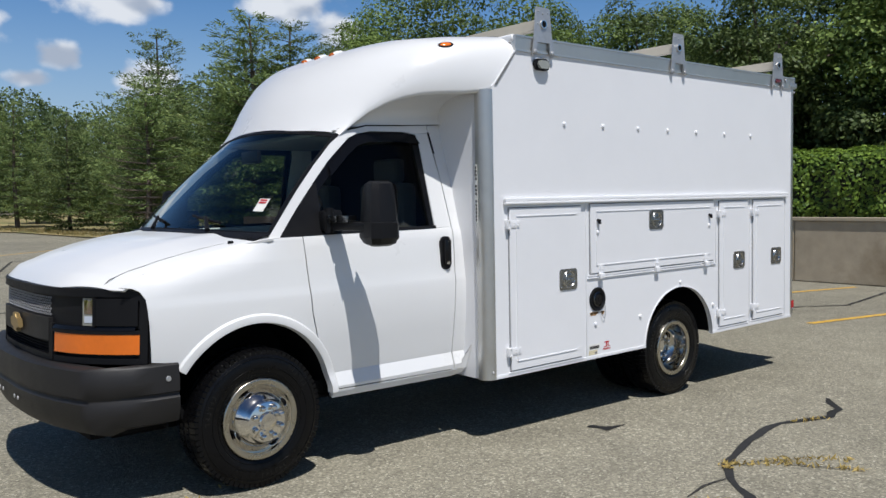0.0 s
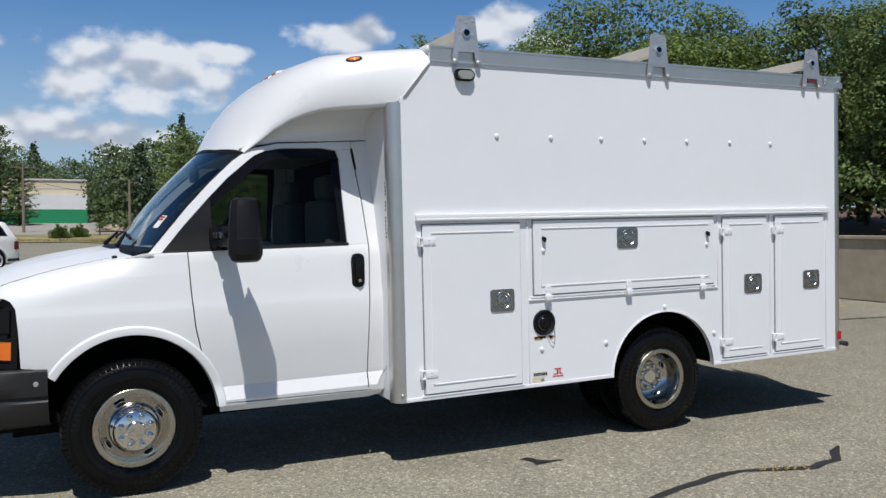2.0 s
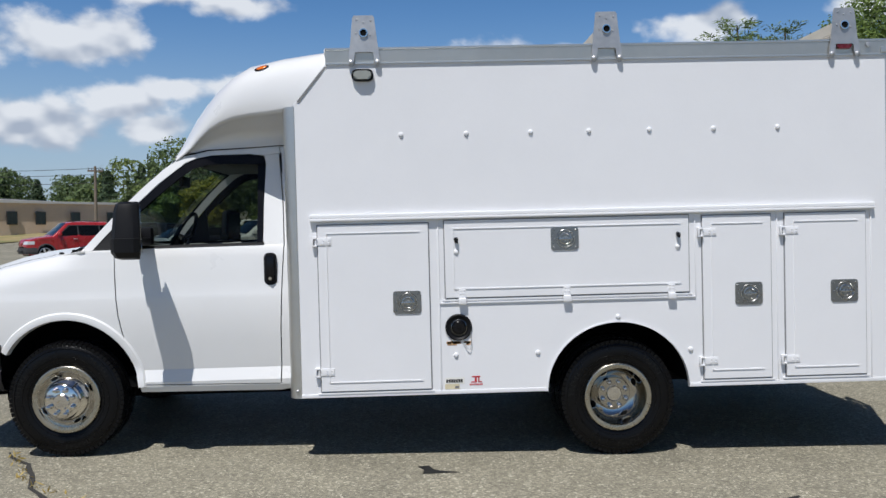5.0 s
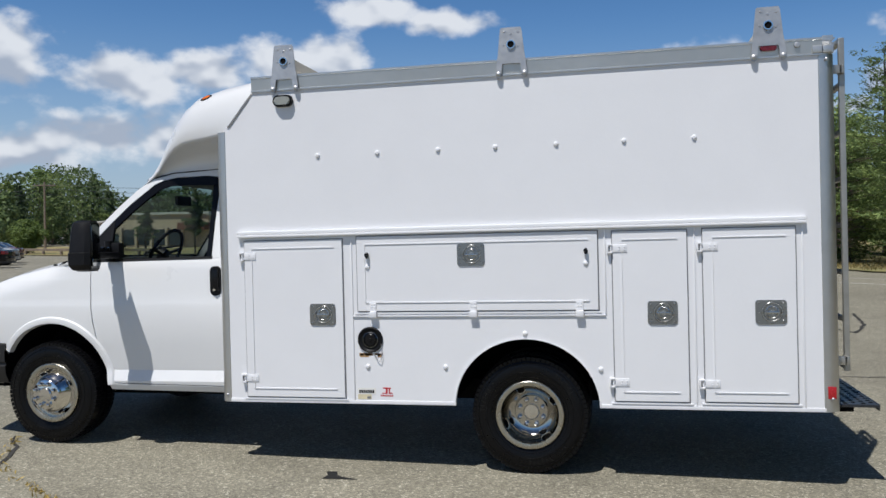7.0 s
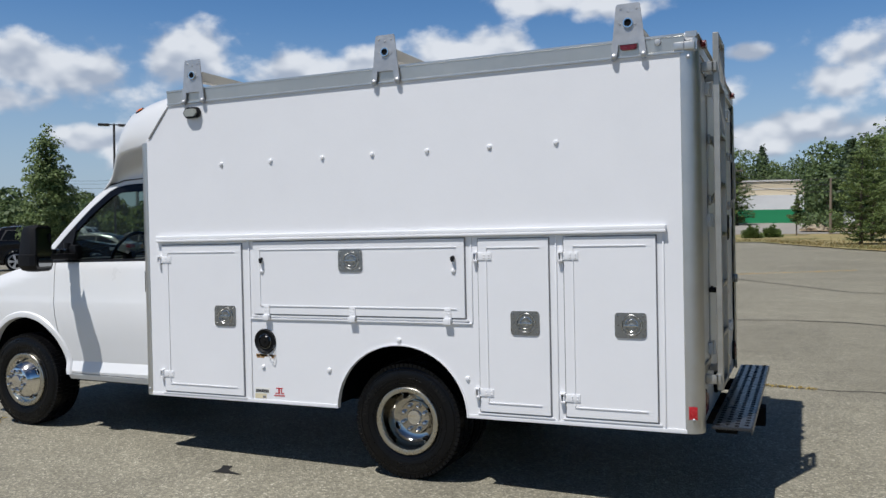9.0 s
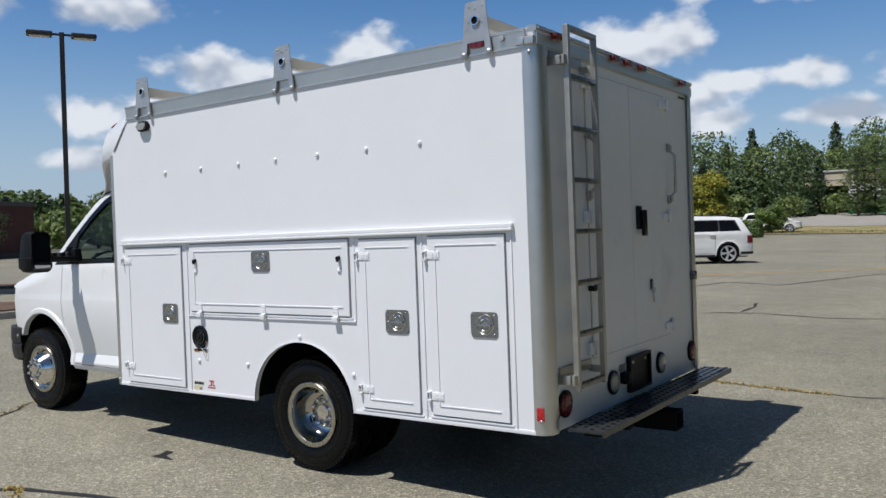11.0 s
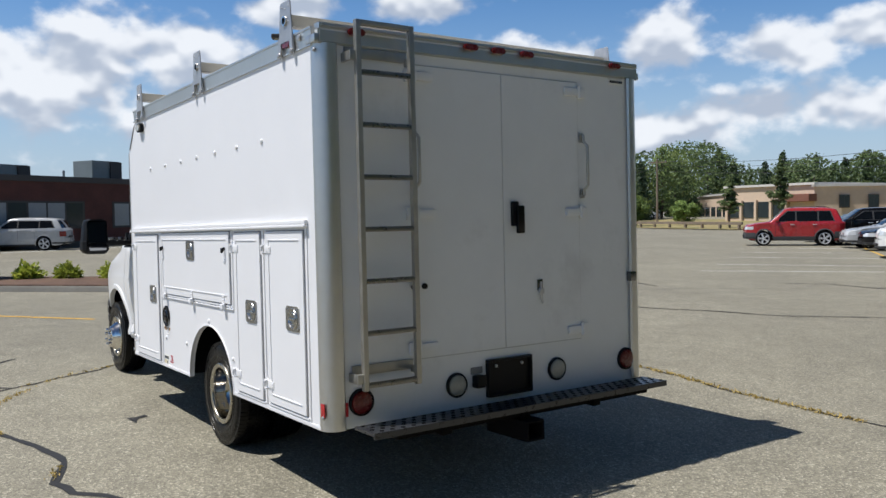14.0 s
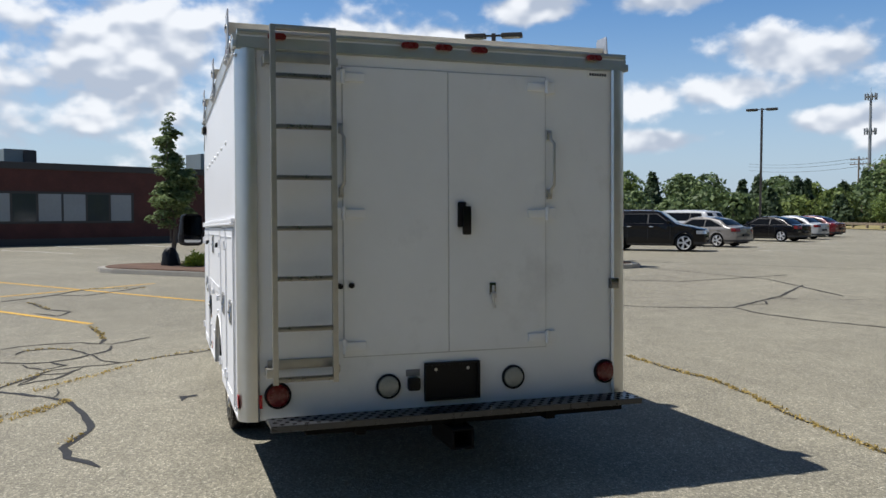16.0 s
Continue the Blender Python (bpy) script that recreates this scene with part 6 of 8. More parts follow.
def quad_cloud(centres, dirs, length, width, seed, spread=1.0, facing=None):
    """Many small leaf-like quads: one at each centre, its long side along dirs, its face towards facing."""
    g = np.random.RandomState(seed)
    c, d = np.asarray(centres, float), np.asarray(dirs, float)
    n = len(c)
    d = d + g.normal(0, spread * 0.5, (n, 3))
    d /= np.linalg.norm(d, axis=1)[:, None] + 1e-9
    f = g.normal(0, 1, (n, 3))
    if facing is not None:
        f = np.asarray(facing, float) + 0.42 * f
        f /= np.linalg.norm(f, axis=1)[:, None] + 1e-9
        d -= f * (d * f).sum(1)[:, None]
        d /= np.linalg.norm(d, axis=1)[:, None] + 1e-9
    s = np.cross(d, f)
    s /= np.linalg.norm(s, axis=1)[:, None] + 1e-9
    ln = (length * g.uniform(0.6, 1.35, n))[:, None]
    wd = (width * g.uniform(0.6, 1.35, n))[:, None]
    v = np.empty((n, 4, 3))
    v[:, 0], v[:, 1], v[:, 2], v[:, 3] = c - d * ln * 0.5, c + s * wd * 0.5, c + d * ln * 0.5, c - s * wd * 0.5
    return v.reshape(-1, 3)


def cloud_mesh(name, verts, mat):
    n = len(verts) // 4
    me = bpy.data.meshes.new(name)
    me.vertices.add(n * 4), me.loops.add(n * 4), me.polygons.add(n)
    me.vertices.foreach_set("co", np.asarray(verts, dtype=np.float32).ravel())
    me.loops.foreach_set("vertex_index", np.arange(n * 4, dtype=np.int32))
    me.polygons.foreach_set("loop_start", np.arange(0, n * 4, 4, dtype=np.int32))
    me.polygons.foreach_set("loop_total", np.full(n, 4, dtype=np.int32))
    me.update(calc_edges=True)
    me.validate()
    me.materials.append(mat)
    return me


# weeds in the cracks
g = np.random.RandomState(7)
cs = []
for pts, dens in (([(2.19, -2.36), (2.30, -2.45), (2.46, -2.6), (2.66, -2.95)], 60), ([(3.62, -2.25), (3.36, -2.15)], 40), ([(1.65, 3.4), (2.5, 3.4), (3.05, 3.46), (3.8, 3.36), (4.55, 3.17), (5.19, 3.07), (5.9, 3.0)], 110), ([(0.43, -1.89), (-0.04, -1.49), (-0.19, -1.19), (-0.43, -0.86)], 25), ([(-2.96, -2.59), (-2.03, -2.39), (-1.49, -2.31)], 60), ([(1.68, -2.7), (1.35, -2.53), (1.14, -2.33), (0.83, -2.12), (0.52, -1.92)], 55), ([(2.76, -2.79), (2.63, -2.61), (2.37, -2.48)], 60), ([(1.32, -3.03), (1.03, -2.88), (0.56, -2.69)], 30), ([(-0.85, -3.13), (-0.92, -2.87), (-0.79, -2.62)], 40), ([(2.12, -2.40), (2.18, -2.36)], 60), ([(-0.15, -0.82), (-0.08, -0.84)], 12), ([(-9.27, -3.09), (-9.12, -1.94)], 60), ([(-6.7, -3.9), (-5.4, -3.4)], 40), ([(0.2, -1.86), (0.36, -1.94)], 14)):
    for a, b in zip(pts, pts[1:]):
        t = g.rand(max(6, int(dens * (0.3 + math.hypot(b[0] - a[0], b[1] - a[1])))))
        p = np.stack([a[0] + (b[0] - a[0]) * t, a[1] + (b[1] - a[1]) * t, np.full(len(t), 0.012)], 1)
        p[:, :2] += g.normal(0, 0.022, (len(t), 2))
        cs.append(p)
cs = np.concatenate(cs)
ob = new("crack_weeds", cloud_mesh("crack_weeds", quad_cloud(cs, np.tile((0, 0, 0.5), (len(cs), 1)), 0.045, 0.012, 3, 1.6), M_WEED))
tagged(ob, "dry yellow weeds growing in asphalt cracks", "weeds", kind="stuff")
# grass tufts on the near edge of the bank
cs = []
for a, b in zip([(13.6, 29.5), (11.6, 40), (10.6, 50), (6, 60), (2, 69), (-12, 68.6), (-30, 68)], [(11.6, 40), (10.6, 50), (6, 60), (2, 69), (-12, 68.6), (-30, 68), (-34, 74)]):
    t = g.rand(900)
    w_ = np.abs(g.normal(0, 3.0, 900))
    p = np.stack([a[0] + (b[0] - a[0]) * t + w_ * 0.6, a[1] + (b[1] - a[1]) * t + w_, np.zeros(900)], 1)
    p[:, 2] = [ground_z(q[0], q[1]) + 0.14 for q in p]
    cs.append(p)
cs = np.concatenate(cs)
ob = new("dry_grass_tufts", cloud_mesh("dry_grass_tufts", quad_cloud(cs, np.tile((0, 0, 2.0), (len(cs), 1)), 0.16, 0.05, 5, 0.8), M_STRAW))
tagged(ob, "tufts of dry grass along the bank", "grass", kind="stuff")

# ---- trees, hedge and shrubs ----
M_BARK = material("grey bark", (0.12, 0.095, 0.075), 0.9, vary=0.3, scale=14, bump=0.5, bump_scale=25)
M_PINE = leaf_material("pine needles", (0.27, 0.34, 0.11), (0.075, 0.125, 0.048))
M_LEAF = leaf_material("broad leaves", (0.27, 0.36, 0.09), (0.07, 0.12, 0.034))
M_DARKLEAF = leaf_material("dark leaves", (0.19, 0.255, 0.075), (0.05, 0.085, 0.028))
M_HEDGE = leaf_material("hedge leaves", (0.30, 0.44, 0.06), (0.085, 0.16, 0.03))
M_YELLEAF = leaf_material("yellow-green leaves", (0.50, 0.44, 0.06), (0.12, 0.16, 0.03))
M_LIME = leaf_material("lime leaves", (0.62, 0.66, 0.12), (0.28, 0.36, 0.06))
M_FARLEAF = leaf_material("far woods", (0.165, 0.225, 0.085), (0.062, 0.098, 0.042), 0.0)
M_FARPINE = leaf_material("far conifers", (0.100, 0.145, 0.070), (0.038, 0.063, 0.032), 0.0)
M_FARPALE = leaf_material("far pale leaves", (0.24, 0.30, 0.09), (0.075, 0.115, 0.035), 0.0)
M_YOUNG = leaf_material("young tree leaves", (0.26, 0.33, 0.13), (0.085, 0.13, 0.05))
# near-black filling that stands in for the shade inside the hedges
M_CORE = material("dark hedge core", (0.022, 0.026, 0.014), 0.95, vary=0.3)


def unit(n, g_):
    v = g_.normal(0, 1, (n, 3))
    return v / np.linalg.norm(v, axis=1)[:, None]


def broadleaf(name, h, spread, base, seed, leaf, n_blobs, per_blob, mat, label, tall=1.0, thick=1.0, cone=False):
    """A tree with a forked trunk and a crown of separate leaf clumps; its root is at the origin."""
    g_ = np.random.RandomState(seed)
    root = empty(name, Matrix.Identity(4), label, "tree")
    bm = bmesh.new()
    top = h * 0.62
    tube(bm, [(0, 0, -0.1), (0.03 * h * g_.uniform(-1, 1), 0.02 * h, h * 0.25), (0.04 * h * g_.uniform(-1, 1), -0.02 * h, top)], [0.030 * h * thick, 0.022 * h * thick, 0.008 * h * thick], 8)
    cc = np.array((0, 0, base + (h - base) * 0.5))
    rad = np.array((spread, spread, (h - base) * 0.5 * tall))
    leaves, dirs, faces = [], [], []
    for k in range(n_blobs + (11 if cone else 0)):
        u = unit(1, g_)[0]
        c = cc + u * rad * g_.uniform(0.25, 0.86)
        c[2] = max(c[2], base + 0.05 * h)
        r = spread * g_.uniform(0.20, 0.42)
        if k >= n_blobs:
            # the leading shoot
            c = np.array((u[0] * 0.22 * spread, u[1] * 0.22 * spread, base + (h - base) * (0.60 + 0.034 * (k - n_blobs))))
            r = spread * (0.40 - 0.012 * (k - n_blobs))
        if cone:
            fz = (c[2] - base) / (h - base)
            c[:2] *= 1.20 - 0.90 * fz
            r *= 1.05 - 0.6 * fz
        if k < 10:
            tube(bm, [(0, 0, h * (0.18 + 0.035 * k)), tuple(c * (0.5, 0.5, 0.5) + np.array((0, 0, h * 0.16 + 0.02 * h * k))), tuple(c)], [0.011 * h * thick, 0.007 * h * thick, 0.003 * h * thick], 5)
        n = int(per_blob * (r / (0.3 * spread)) ** 2)
        d = unit(n, g_)
        d[:, 2] = np.where(g_.rand(n) < 0.65, np.abs(d[:, 2]), d[:, 2])
        p = c + d * r * g_.uniform(0.55, 1.08, n)[:, None] * (1.0, 1.0, 0.8)
        leaves.append(p), dirs.append(g_.normal(0, 1, (n, 3)) + (0, 0, -0.3)), faces.append(d * 0.75 + (0, 0, 0.45))
    part("trunk", bm, M_BARK, root)
    cr = new("crown", cloud_mesh("crown", quad_cloud(np.concatenate(leaves), np.concatenate(dirs), leaf, leaf * 0.62, seed + 1, 0.6, np.concatenate(faces)), mat))
    cr.parent = root
    return root


def pine(name, h, spread, seed, mat, label, start=0.10, tufts=1.0, needles=13, bare=0.0):
    """A conifer whose limbs stand in ragged tiers, each a flat plume of needle tufts."""
    g_ = np.random.RandomState(seed)
    root = empty(name, Matrix.Identity(4), label, "tree")
    bm = bmesh.new()
    tube(bm, [(0, 0, -0.1), (0.02 * h, 0, h * 0.4), (0, 0.01 * h, h * 0.97)], [0.020 * h, 0.014 * h, 0.003 * h], 8)
    leaves, dirs = [], []
    z = start * h
    while z < h * 0.975:
        f = (z / h - start) / (1 - start)
        reach = spread * (1 - f) ** 0.50 * (0.62 + 0.38 * min(1, f * 6)) * g_.uniform(0.72, 1.12)
        turn = g_.uniform(0, 6.28)
        limbs = 6 if f < 0.75 else 4
        for k in range(limbs):
            a = turn + 6.283 * k / limbs + g_.uniform(-0.35, 0.35)
            ln = max(0.35, reach * g_.uniform(0.60, 1.15))
            out = np.array((math.cos(a), math.sin(a), 0.0))
            side = np.array((-math.sin(a), math.cos(a), 0.0))
            rise = g_.uniform(-0.12, 0.10) + 0.42 * f ** 1.5
            mid, tip = np.array((0, 0, z)) + out * ln * 0.55 + (0, 0, ln * 0.55 * (rise - 0.06)), np.array((0, 0, z)) + out * ln + (0, 0, ln * (rise + 0.05))
            dead = g_.rand() < bare * (1.25 - 1.6 * f)
            if ln > 0.8 and (k % 2 == 0 or dead):
                tube(bm, [(0, 0, z), tuple(mid), tuple(tip)], [0.005 * h * (1 - f) + 0.012, 0.014, 0.005], 5)
            if dead:
                for q in range(5):
                    b_ = np.array((0, 0, z)) + (tip - (0, 0, z)) * g_.uniform(0.4, 0.95)
                    tube(bm, [tuple(b_), tuple(b_ + side * g_.uniform(-0.6, 0.6) + out * 0.25 + (0, 0, g_.uniform(-0.2, 0.15)))], [0.010, 0.003], 4)
                continue
            m = max(3, int(ln / 0.20 * tufts))
            for q in range(m):
                t = 0.24 + 0.80 * (q + g_.rand()) / m
                base = np.array((0, 0, z)) + out * ln * t + (0, 0, ln * t * (rise + 0.05 * (2 * t - 1)))
                c = base + side * g_.uniform(-1, 1) * 0.30 * ln * (1.15 - 0.75 * t) + g_.normal(0, 0.06, 3)
                r = 0.20 + 0.12 * g_.rand()
                u = unit(needles, g_)
                leaves.append(c + u * (r, r, r * 0.42)), dirs.append(u * (0.8, 0.8, 0.3) + out * 0.7 + (0, 0, 0.25))
        z += h * g_.uniform(0.030, 0.052)
    part("trunk", bm, M_BARK, root)
    cs_, ds_ = np.concatenate(leaves), np.concatenate(dirs)
    size = (13.0 / needles) ** 0.5 / tufts ** 0.5
    cr = new("crown", cloud_mesh("crown", quad_cloud(cs_, ds_, 0.27 * size, 0.058 * size, seed + 1, 0.7, np.tile((0, 0, 0.75), (len(cs_), 1))), mat))
    cr.parent = root
    return root


def at(x, y, turn=0, s=1.0, sz=None):
    return Matrix.Translation((x, y, ground_z(x, y))) @ Matrix.Rotation(radians(turn), 4, "Z") @ Matrix.Diagonal((s, s, sz or s, 1))


def place(ob, spots, group):
    """The first stands at the first spot; the others are copies."""
    ob["group"] = group
    for k, m in enumerate(spots[1:]):
        copy_thing(ob, m)
    ob.matrix_world = spots[0]


rt = random.Random(11)
PINE_L = "tall green pine with ragged drooping limbs beside dry grass"
# conifers on the bank beyond the lot
p1 = pine("pine_tree", 10.5, 3.9, 21, M_PINE, PINE_L, tufts=1.1)
place(p1, [at(17.6, 33.0, 0, 1.30, 1.07), at(20.2, 33.5, 100, 1.15, 1.06), at(19.6, 37.5, 10, 1.2, 1.05), at(22.5, 31.5, 200, 1.25, 1.05), at(12.8, 58.5, 140, 0.85), at(20.5, 52, 70, 1.3), at(30, 40, 30, 1.25)], "pines on the bank")
p2 = pine("pine_tree", 8.5, 4.0, 33, M_PINE, "broad pine with pale green tufts, limbs to the ground", start=0.05, tufts=1.1)
place(p2, [at(15.4, 40.5, 0, 0.92), at(16.4, 46.5, 160, 0.95), at(13.8, 50, 90, 0.85), at(20.5, 41.5, 250, 1.0), at(24, 47, 120, 1.0), at(19, 60, 33, 1.0)], "pines on the bank")
p4 = pine("pine_tree", 8.4, 2.7, 47, M_PINE, "thin pine with many bare brown lower limbs", start=0.12, bare=0.75)
p4.matrix_world = at(14.0, 37.6)
p3 = pine("pine_tree", 9.0, 3.4, 58, M_PINE, "distant dark pine at the edge of the woods", start=0.06, tufts=0.45, needles=10)
place(p3, [at(9.5, 63, 260, 0.78), at(16, 66, 210, 0.90), at(26, 62, 10, 1.1), at(35, 52, 100, 1.4), at(10.8, 72, 15, 0.95), at(-5.4, 117, 40, 1.45), at(-9.6, 117.5, 130, 1.1), at(14.5, 92, 177, 1.25), at(-7.4, 115.5, 45, 1.08), at(-3.0, 117, 145, 0.95), at(-11.5, 116, 245, 1.0), at(17.5, 88, 60, 1.1), at(-84, 106, 60, 1.30)], "pines on the bank")
# trees on the terrace behind the retaining wall
TERRACE = 1.12


def up(x, y, turn=0, s=1.0, sz=None):
    return Matrix.Translation((x, y, TERRACE)) @ Matrix.Rotation(radians(turn), 4, "Z") @ Matrix.Diagonal((s, s, sz or s, 1))


b1 = broadleaf("broadleaf_tree", 9.0, 3.2, 1.2, 5, 0.145, 52, 400, M_LEAF, "leafy green broadleaf tree on the terrace behind the hedge")
place(b1, [up(20, 3.5, 0, 0.9), up(20.5, -2.5, 80, 1.0), up(22.5, 9.0, 150, 0.86), up(24, 0.5, 220, 1.12), up(26, 14.5, 40, 0.95), up(18.4, 18.5, 75, 1.0), up(20.5, 25, 10, 1.1), up(17.2, 13.2, 310, 0.82)], "trees behind the wall")
b2 = broadleaf("broadleaf_tree", 9.5, 3.0, 0.8, 8, 0.14, 54, 340, M_DARKLEAF, "dense dark green tree behind the retaining wall")
place(b2, [up(18.6, 6.4, 0, 0.80), up(18.8, 0.4, 100, 0.85), up(19.0, -5.5, 190, 0.92), up(22.5, 4.8, 270, 1.05), up(20.5, 11.5, 20, 0.82), up(23.5, 17.5, 130, 0.95), up(22, 30, 170, 1.0)], "trees behind the wall")

u1 = broadleaf("undergrowth_bush", 4.2, 2.3, 0.1, 23, 0.15, 40, 300, M_DARKLEAF, "dense dark undergrowth below the terrace trees", thick=0.6)
place(u1, [up(18.4, 7.6, 0, 0.9), up(19.5, 10.6, 50, 1.0), up(18.6, 13.5, 100, 0.9), up(20.0, 16.5, 160, 1.0), up(19.0, 20.0, 210, 1.05), up(22.0, 6.5, 260, 1.05), up(19.2, 4.2, 300, 0.95), up(20.5, 0.5, 20, 1.0), up(23.5, 12.5, 80, 1.15)], "undergrowth behind the wall")

# hedge on the wall
def leaf_box(x0, x1, y0, y1, z0, z1, n, leaf, seed, r=0.35, bump=0.09):
    g_ = np.random.RandomState(seed)
    lo, hi = np.array((x0, y0, z0)), np.array((x1, y1, z1))
    u = unit(n, g_)
    c, hf = (lo + hi) / 2, (hi - lo) / 2
    area = np.array((hf[1] * hf[2], hf[0] * hf[2], hf[0] * hf[1]))
    ax = g_.choice(3, n, p=area / area.sum())
    p = g_.uniform(-1, 1, (n, 3))
    p[np.arange(n), ax] = np.sign(g_.uniform(-1, 1, n))
    p *= hf
    q = np.clip(p, -(hf - r), hf - r)
    d = p - q
    dl = np.linalg.norm(d, axis=1)[:, None] + 1e-9
    nrm = d / dl
    p = q + nrm * r
    wob = np.array([noise.noise(Vector(((a + c) * 1.7))) for a in p])[:, None]
    p = p + nrm * (wob * bump * 2 - np.abs(g_.normal(0, 0.05, (n, 1))))
    keep = p[:, 2] > -hf[2] + 0.05
    return (p + c)[keep], (nrm + (0, 0, 0.35))[keep]


hedge = empty("hedge", Matrix.Translation((15.2, -2, TERRACE)), "clipped bright green hedge on top of the concrete wall", "hedge")
cs, ds = leaf_box(-0.75, 0.75, -9.5, 7.3, 0.0, 1.52, 52000, 0.08, 3)
o = new("foliage", cloud_mesh("foliage", quad_cloud(cs, np.random.RandomState(2).normal(0, 1, cs.shape), 0.10, 0.062, 4, 0.5, ds), M_HEDGE))
o.parent = hedge
# solid dark box: blocks the view through, imitates the shaded inside
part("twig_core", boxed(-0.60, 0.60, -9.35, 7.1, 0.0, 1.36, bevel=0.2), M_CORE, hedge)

# young street trees on the planted islands
y1 = broadleaf("young_tree", 4.6, 0.66, 0.75, 14, 0.085, 64, 210, M_YOUNG, "slender young tree with a narrow green crown", tall=1.04, thick=0.42, cone=True)
place(y1, [at(-14.75, -1.4, 0, 1.38, 1.0), at(-34.0, 62.8, 40, 1.8, 1.42), at(-38.0, 61.3, 70, 1.9, 1.1), at(-20.3, 60.1, 150, 1.35, 1.28), at(4.9, 86, 10, 1.5, 0.95)], "young trees")
y2 = broadleaf("young_tree", 5.0, 1.15, 0.7, 29, 0.10, 120, 150, M_YOUNG, "young tree with a full oval crown on a planted island", tall=1.0, thick=0.5, cone=True)
place(y2, [at(-16.6, 6.1, 120, 1.0), at(-13.0, 10.6, 220, 0.92)], "young trees")
bag = empty("watering_bag", at(-14.72, -1.42), "black plastic watering bag round a young tree's trunk", "bag")
bm = bmesh.new()
rg = np.random.RandomState(3)
lathe(bm, [(0.24, 0.0), (0.27, 0.10), (0.25, 0.30), (0.20, 0.48), (0.15, 0.60), (0.07, 0.66), (0.05, 0.60)], (0, 0, 0), axis=(0, 0, 1), seg=14)
for v in bm.verts:
    v.co.x *= 1 + rg.uniform(-0.12, 0.12)
    v.co.y *= 1 + rg.uniform(-0.12, 0.12)
part("sack", bm, M_BLACK, bag)


def shrub(name, r, h, seed, mat, label, n=1600, leaf=0.09):
    root = empty(name, Matrix.Identity(4), label, "shrub")
    g_ = np.random.RandomState(seed)
    u = unit(n, g_)
    u[:, 2] = np.abs(u[:, 2])
    wob = np.array([0.8 + 0.5 * noise.noise(Vector(a * 2.3)) for a in u])[:, None]
    p = u * (r, r, h) * wob * g_.uniform(0.55, 1.0, (n, 1))
    p[:, 2] += 0.04
    cr = new("foliage", cloud_mesh("foliage", quad_cloud(p, u + (0, 0, 0.6), leaf, leaf * 0.55, seed, 1.0), mat))
    cr.parent = root
    bm = bmesh.new()
    for k in range(5):
        a = 2 * math.pi * k / 5
        tube(bm, [(0, 0, 0), (0.4 * r * math.cos(a), 0.4 * r * math.sin(a), 0.55 * h)], [0.015, 0.006], 5)
    part("stems", bm, M_BARK, root)
    return root


s1 = shrub("planter_shrub", 0.42, 0.46, 4, M_LIME, "bright lime-green shrub in bark mulch")
KERB = 0.14


def isl(x, y, turn, s):
    return Matrix.Translation((x, y, KERB - 0.02)) @ Matrix.Rotation(radians(turn), 4, "Z") @ Matrix.Diagonal((s, s, s, 1))


place(s1, [isl(-14.15, -0.75, 0, 0.95), isl(-13.75, 0.15, 60, 1.0), isl(-13.25, 1.0, 130, 0.95), isl(-12.5, 1.95, 200, 1.0), isl(-11.6, 2.8, 260, 1.05)], "planter shrubs")
s2 = shrub("round_bush", 1.0, 1.25, 6, M_DARKLEAF, "round clipped dark bush on dry grass", n=3000, leaf=0.16)
place(s2, [at(1.05, 78.2, 0, 1.15, 1.05), at(2.75, 80.5, 80, 1.15, 1.0)], "round bushes")
yt = broadleaf("yellow_tree", 5.6, 2.5, 0.3, 17, 0.24, 60, 260, M_YELLEAF, "yellow-leaved tree standing in dry grass")
yt.matrix_world = at(-16.2, 67.6)
s3 = broadleaf("broad_shrub", 4.6, 2.7, 0.2, 19, 0.26, 40, 260, M_LEAF, "broad light green shrub tree at the lot's edge")
place(s3, [at(-20.6, 68.5), at(-23.5, 72, 90, 0.9), at(-11.5, 71, 200, 0.55), at(-54, 66, 120, 0.75), at(-50, 70, 33, 0.6)], "broad shrubs")
h2 = empty("low_hedge", at(-13.2, 62.5), "low dark clipped hedge at the lot's edge", "hedge")
cs, ds = leaf_box(-3.2, 3.2, -0.6, 0.6, 0.0, 1.35, 7000, 0.16, 9)
o = new("foliage", cloud_mesh("foliage", quad_cloud(cs, np.random.RandomState(6).normal(0, 1, cs.shape), 0.17, 0.11, 4, 0.5, ds), M_DARKLEAF))
o.parent = h2
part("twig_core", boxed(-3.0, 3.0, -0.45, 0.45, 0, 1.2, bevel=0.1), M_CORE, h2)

# woods in the distance: one belt of crowns round the far side
TOPS = [(-34, 11.0), (-30, 11.5), (-24, 9.5), (-18, 7.0), (-14.8, 6.6), (-13, 6.2), (-10.9, 7.1), (-7.8, 7.4), (-5.5, 6.6), (-3.4, 6.2), (-2, 5.4), (-0.8, 4.2), (0.2, 4.2), (2.2, 5.2), (5.5, 6.0), (9.7, 5.7), (13.8, 5.8), (16, 5.9), (18.9, 5.1), (20.4, 4.4), (22.7, 3.3), (25, 3.2), (26.5, 3.7), (28.9, 3.4), (30, 4.0), (33, 3.8), (34.8, 3.6), (35.4, 4.6), (36.5, 5.1), (38.5, 5.0), (40.5, 3.8), (42.3, 2.4), (43.7, 1.8), (45.1, 2.7), (47, 2.7), (48.9, 2.4), (51, 2.6), (54, 2.9), (57, 3.0), (60, 3.2), (66, 2.4), (80, 2.0), (100, 2.0)]
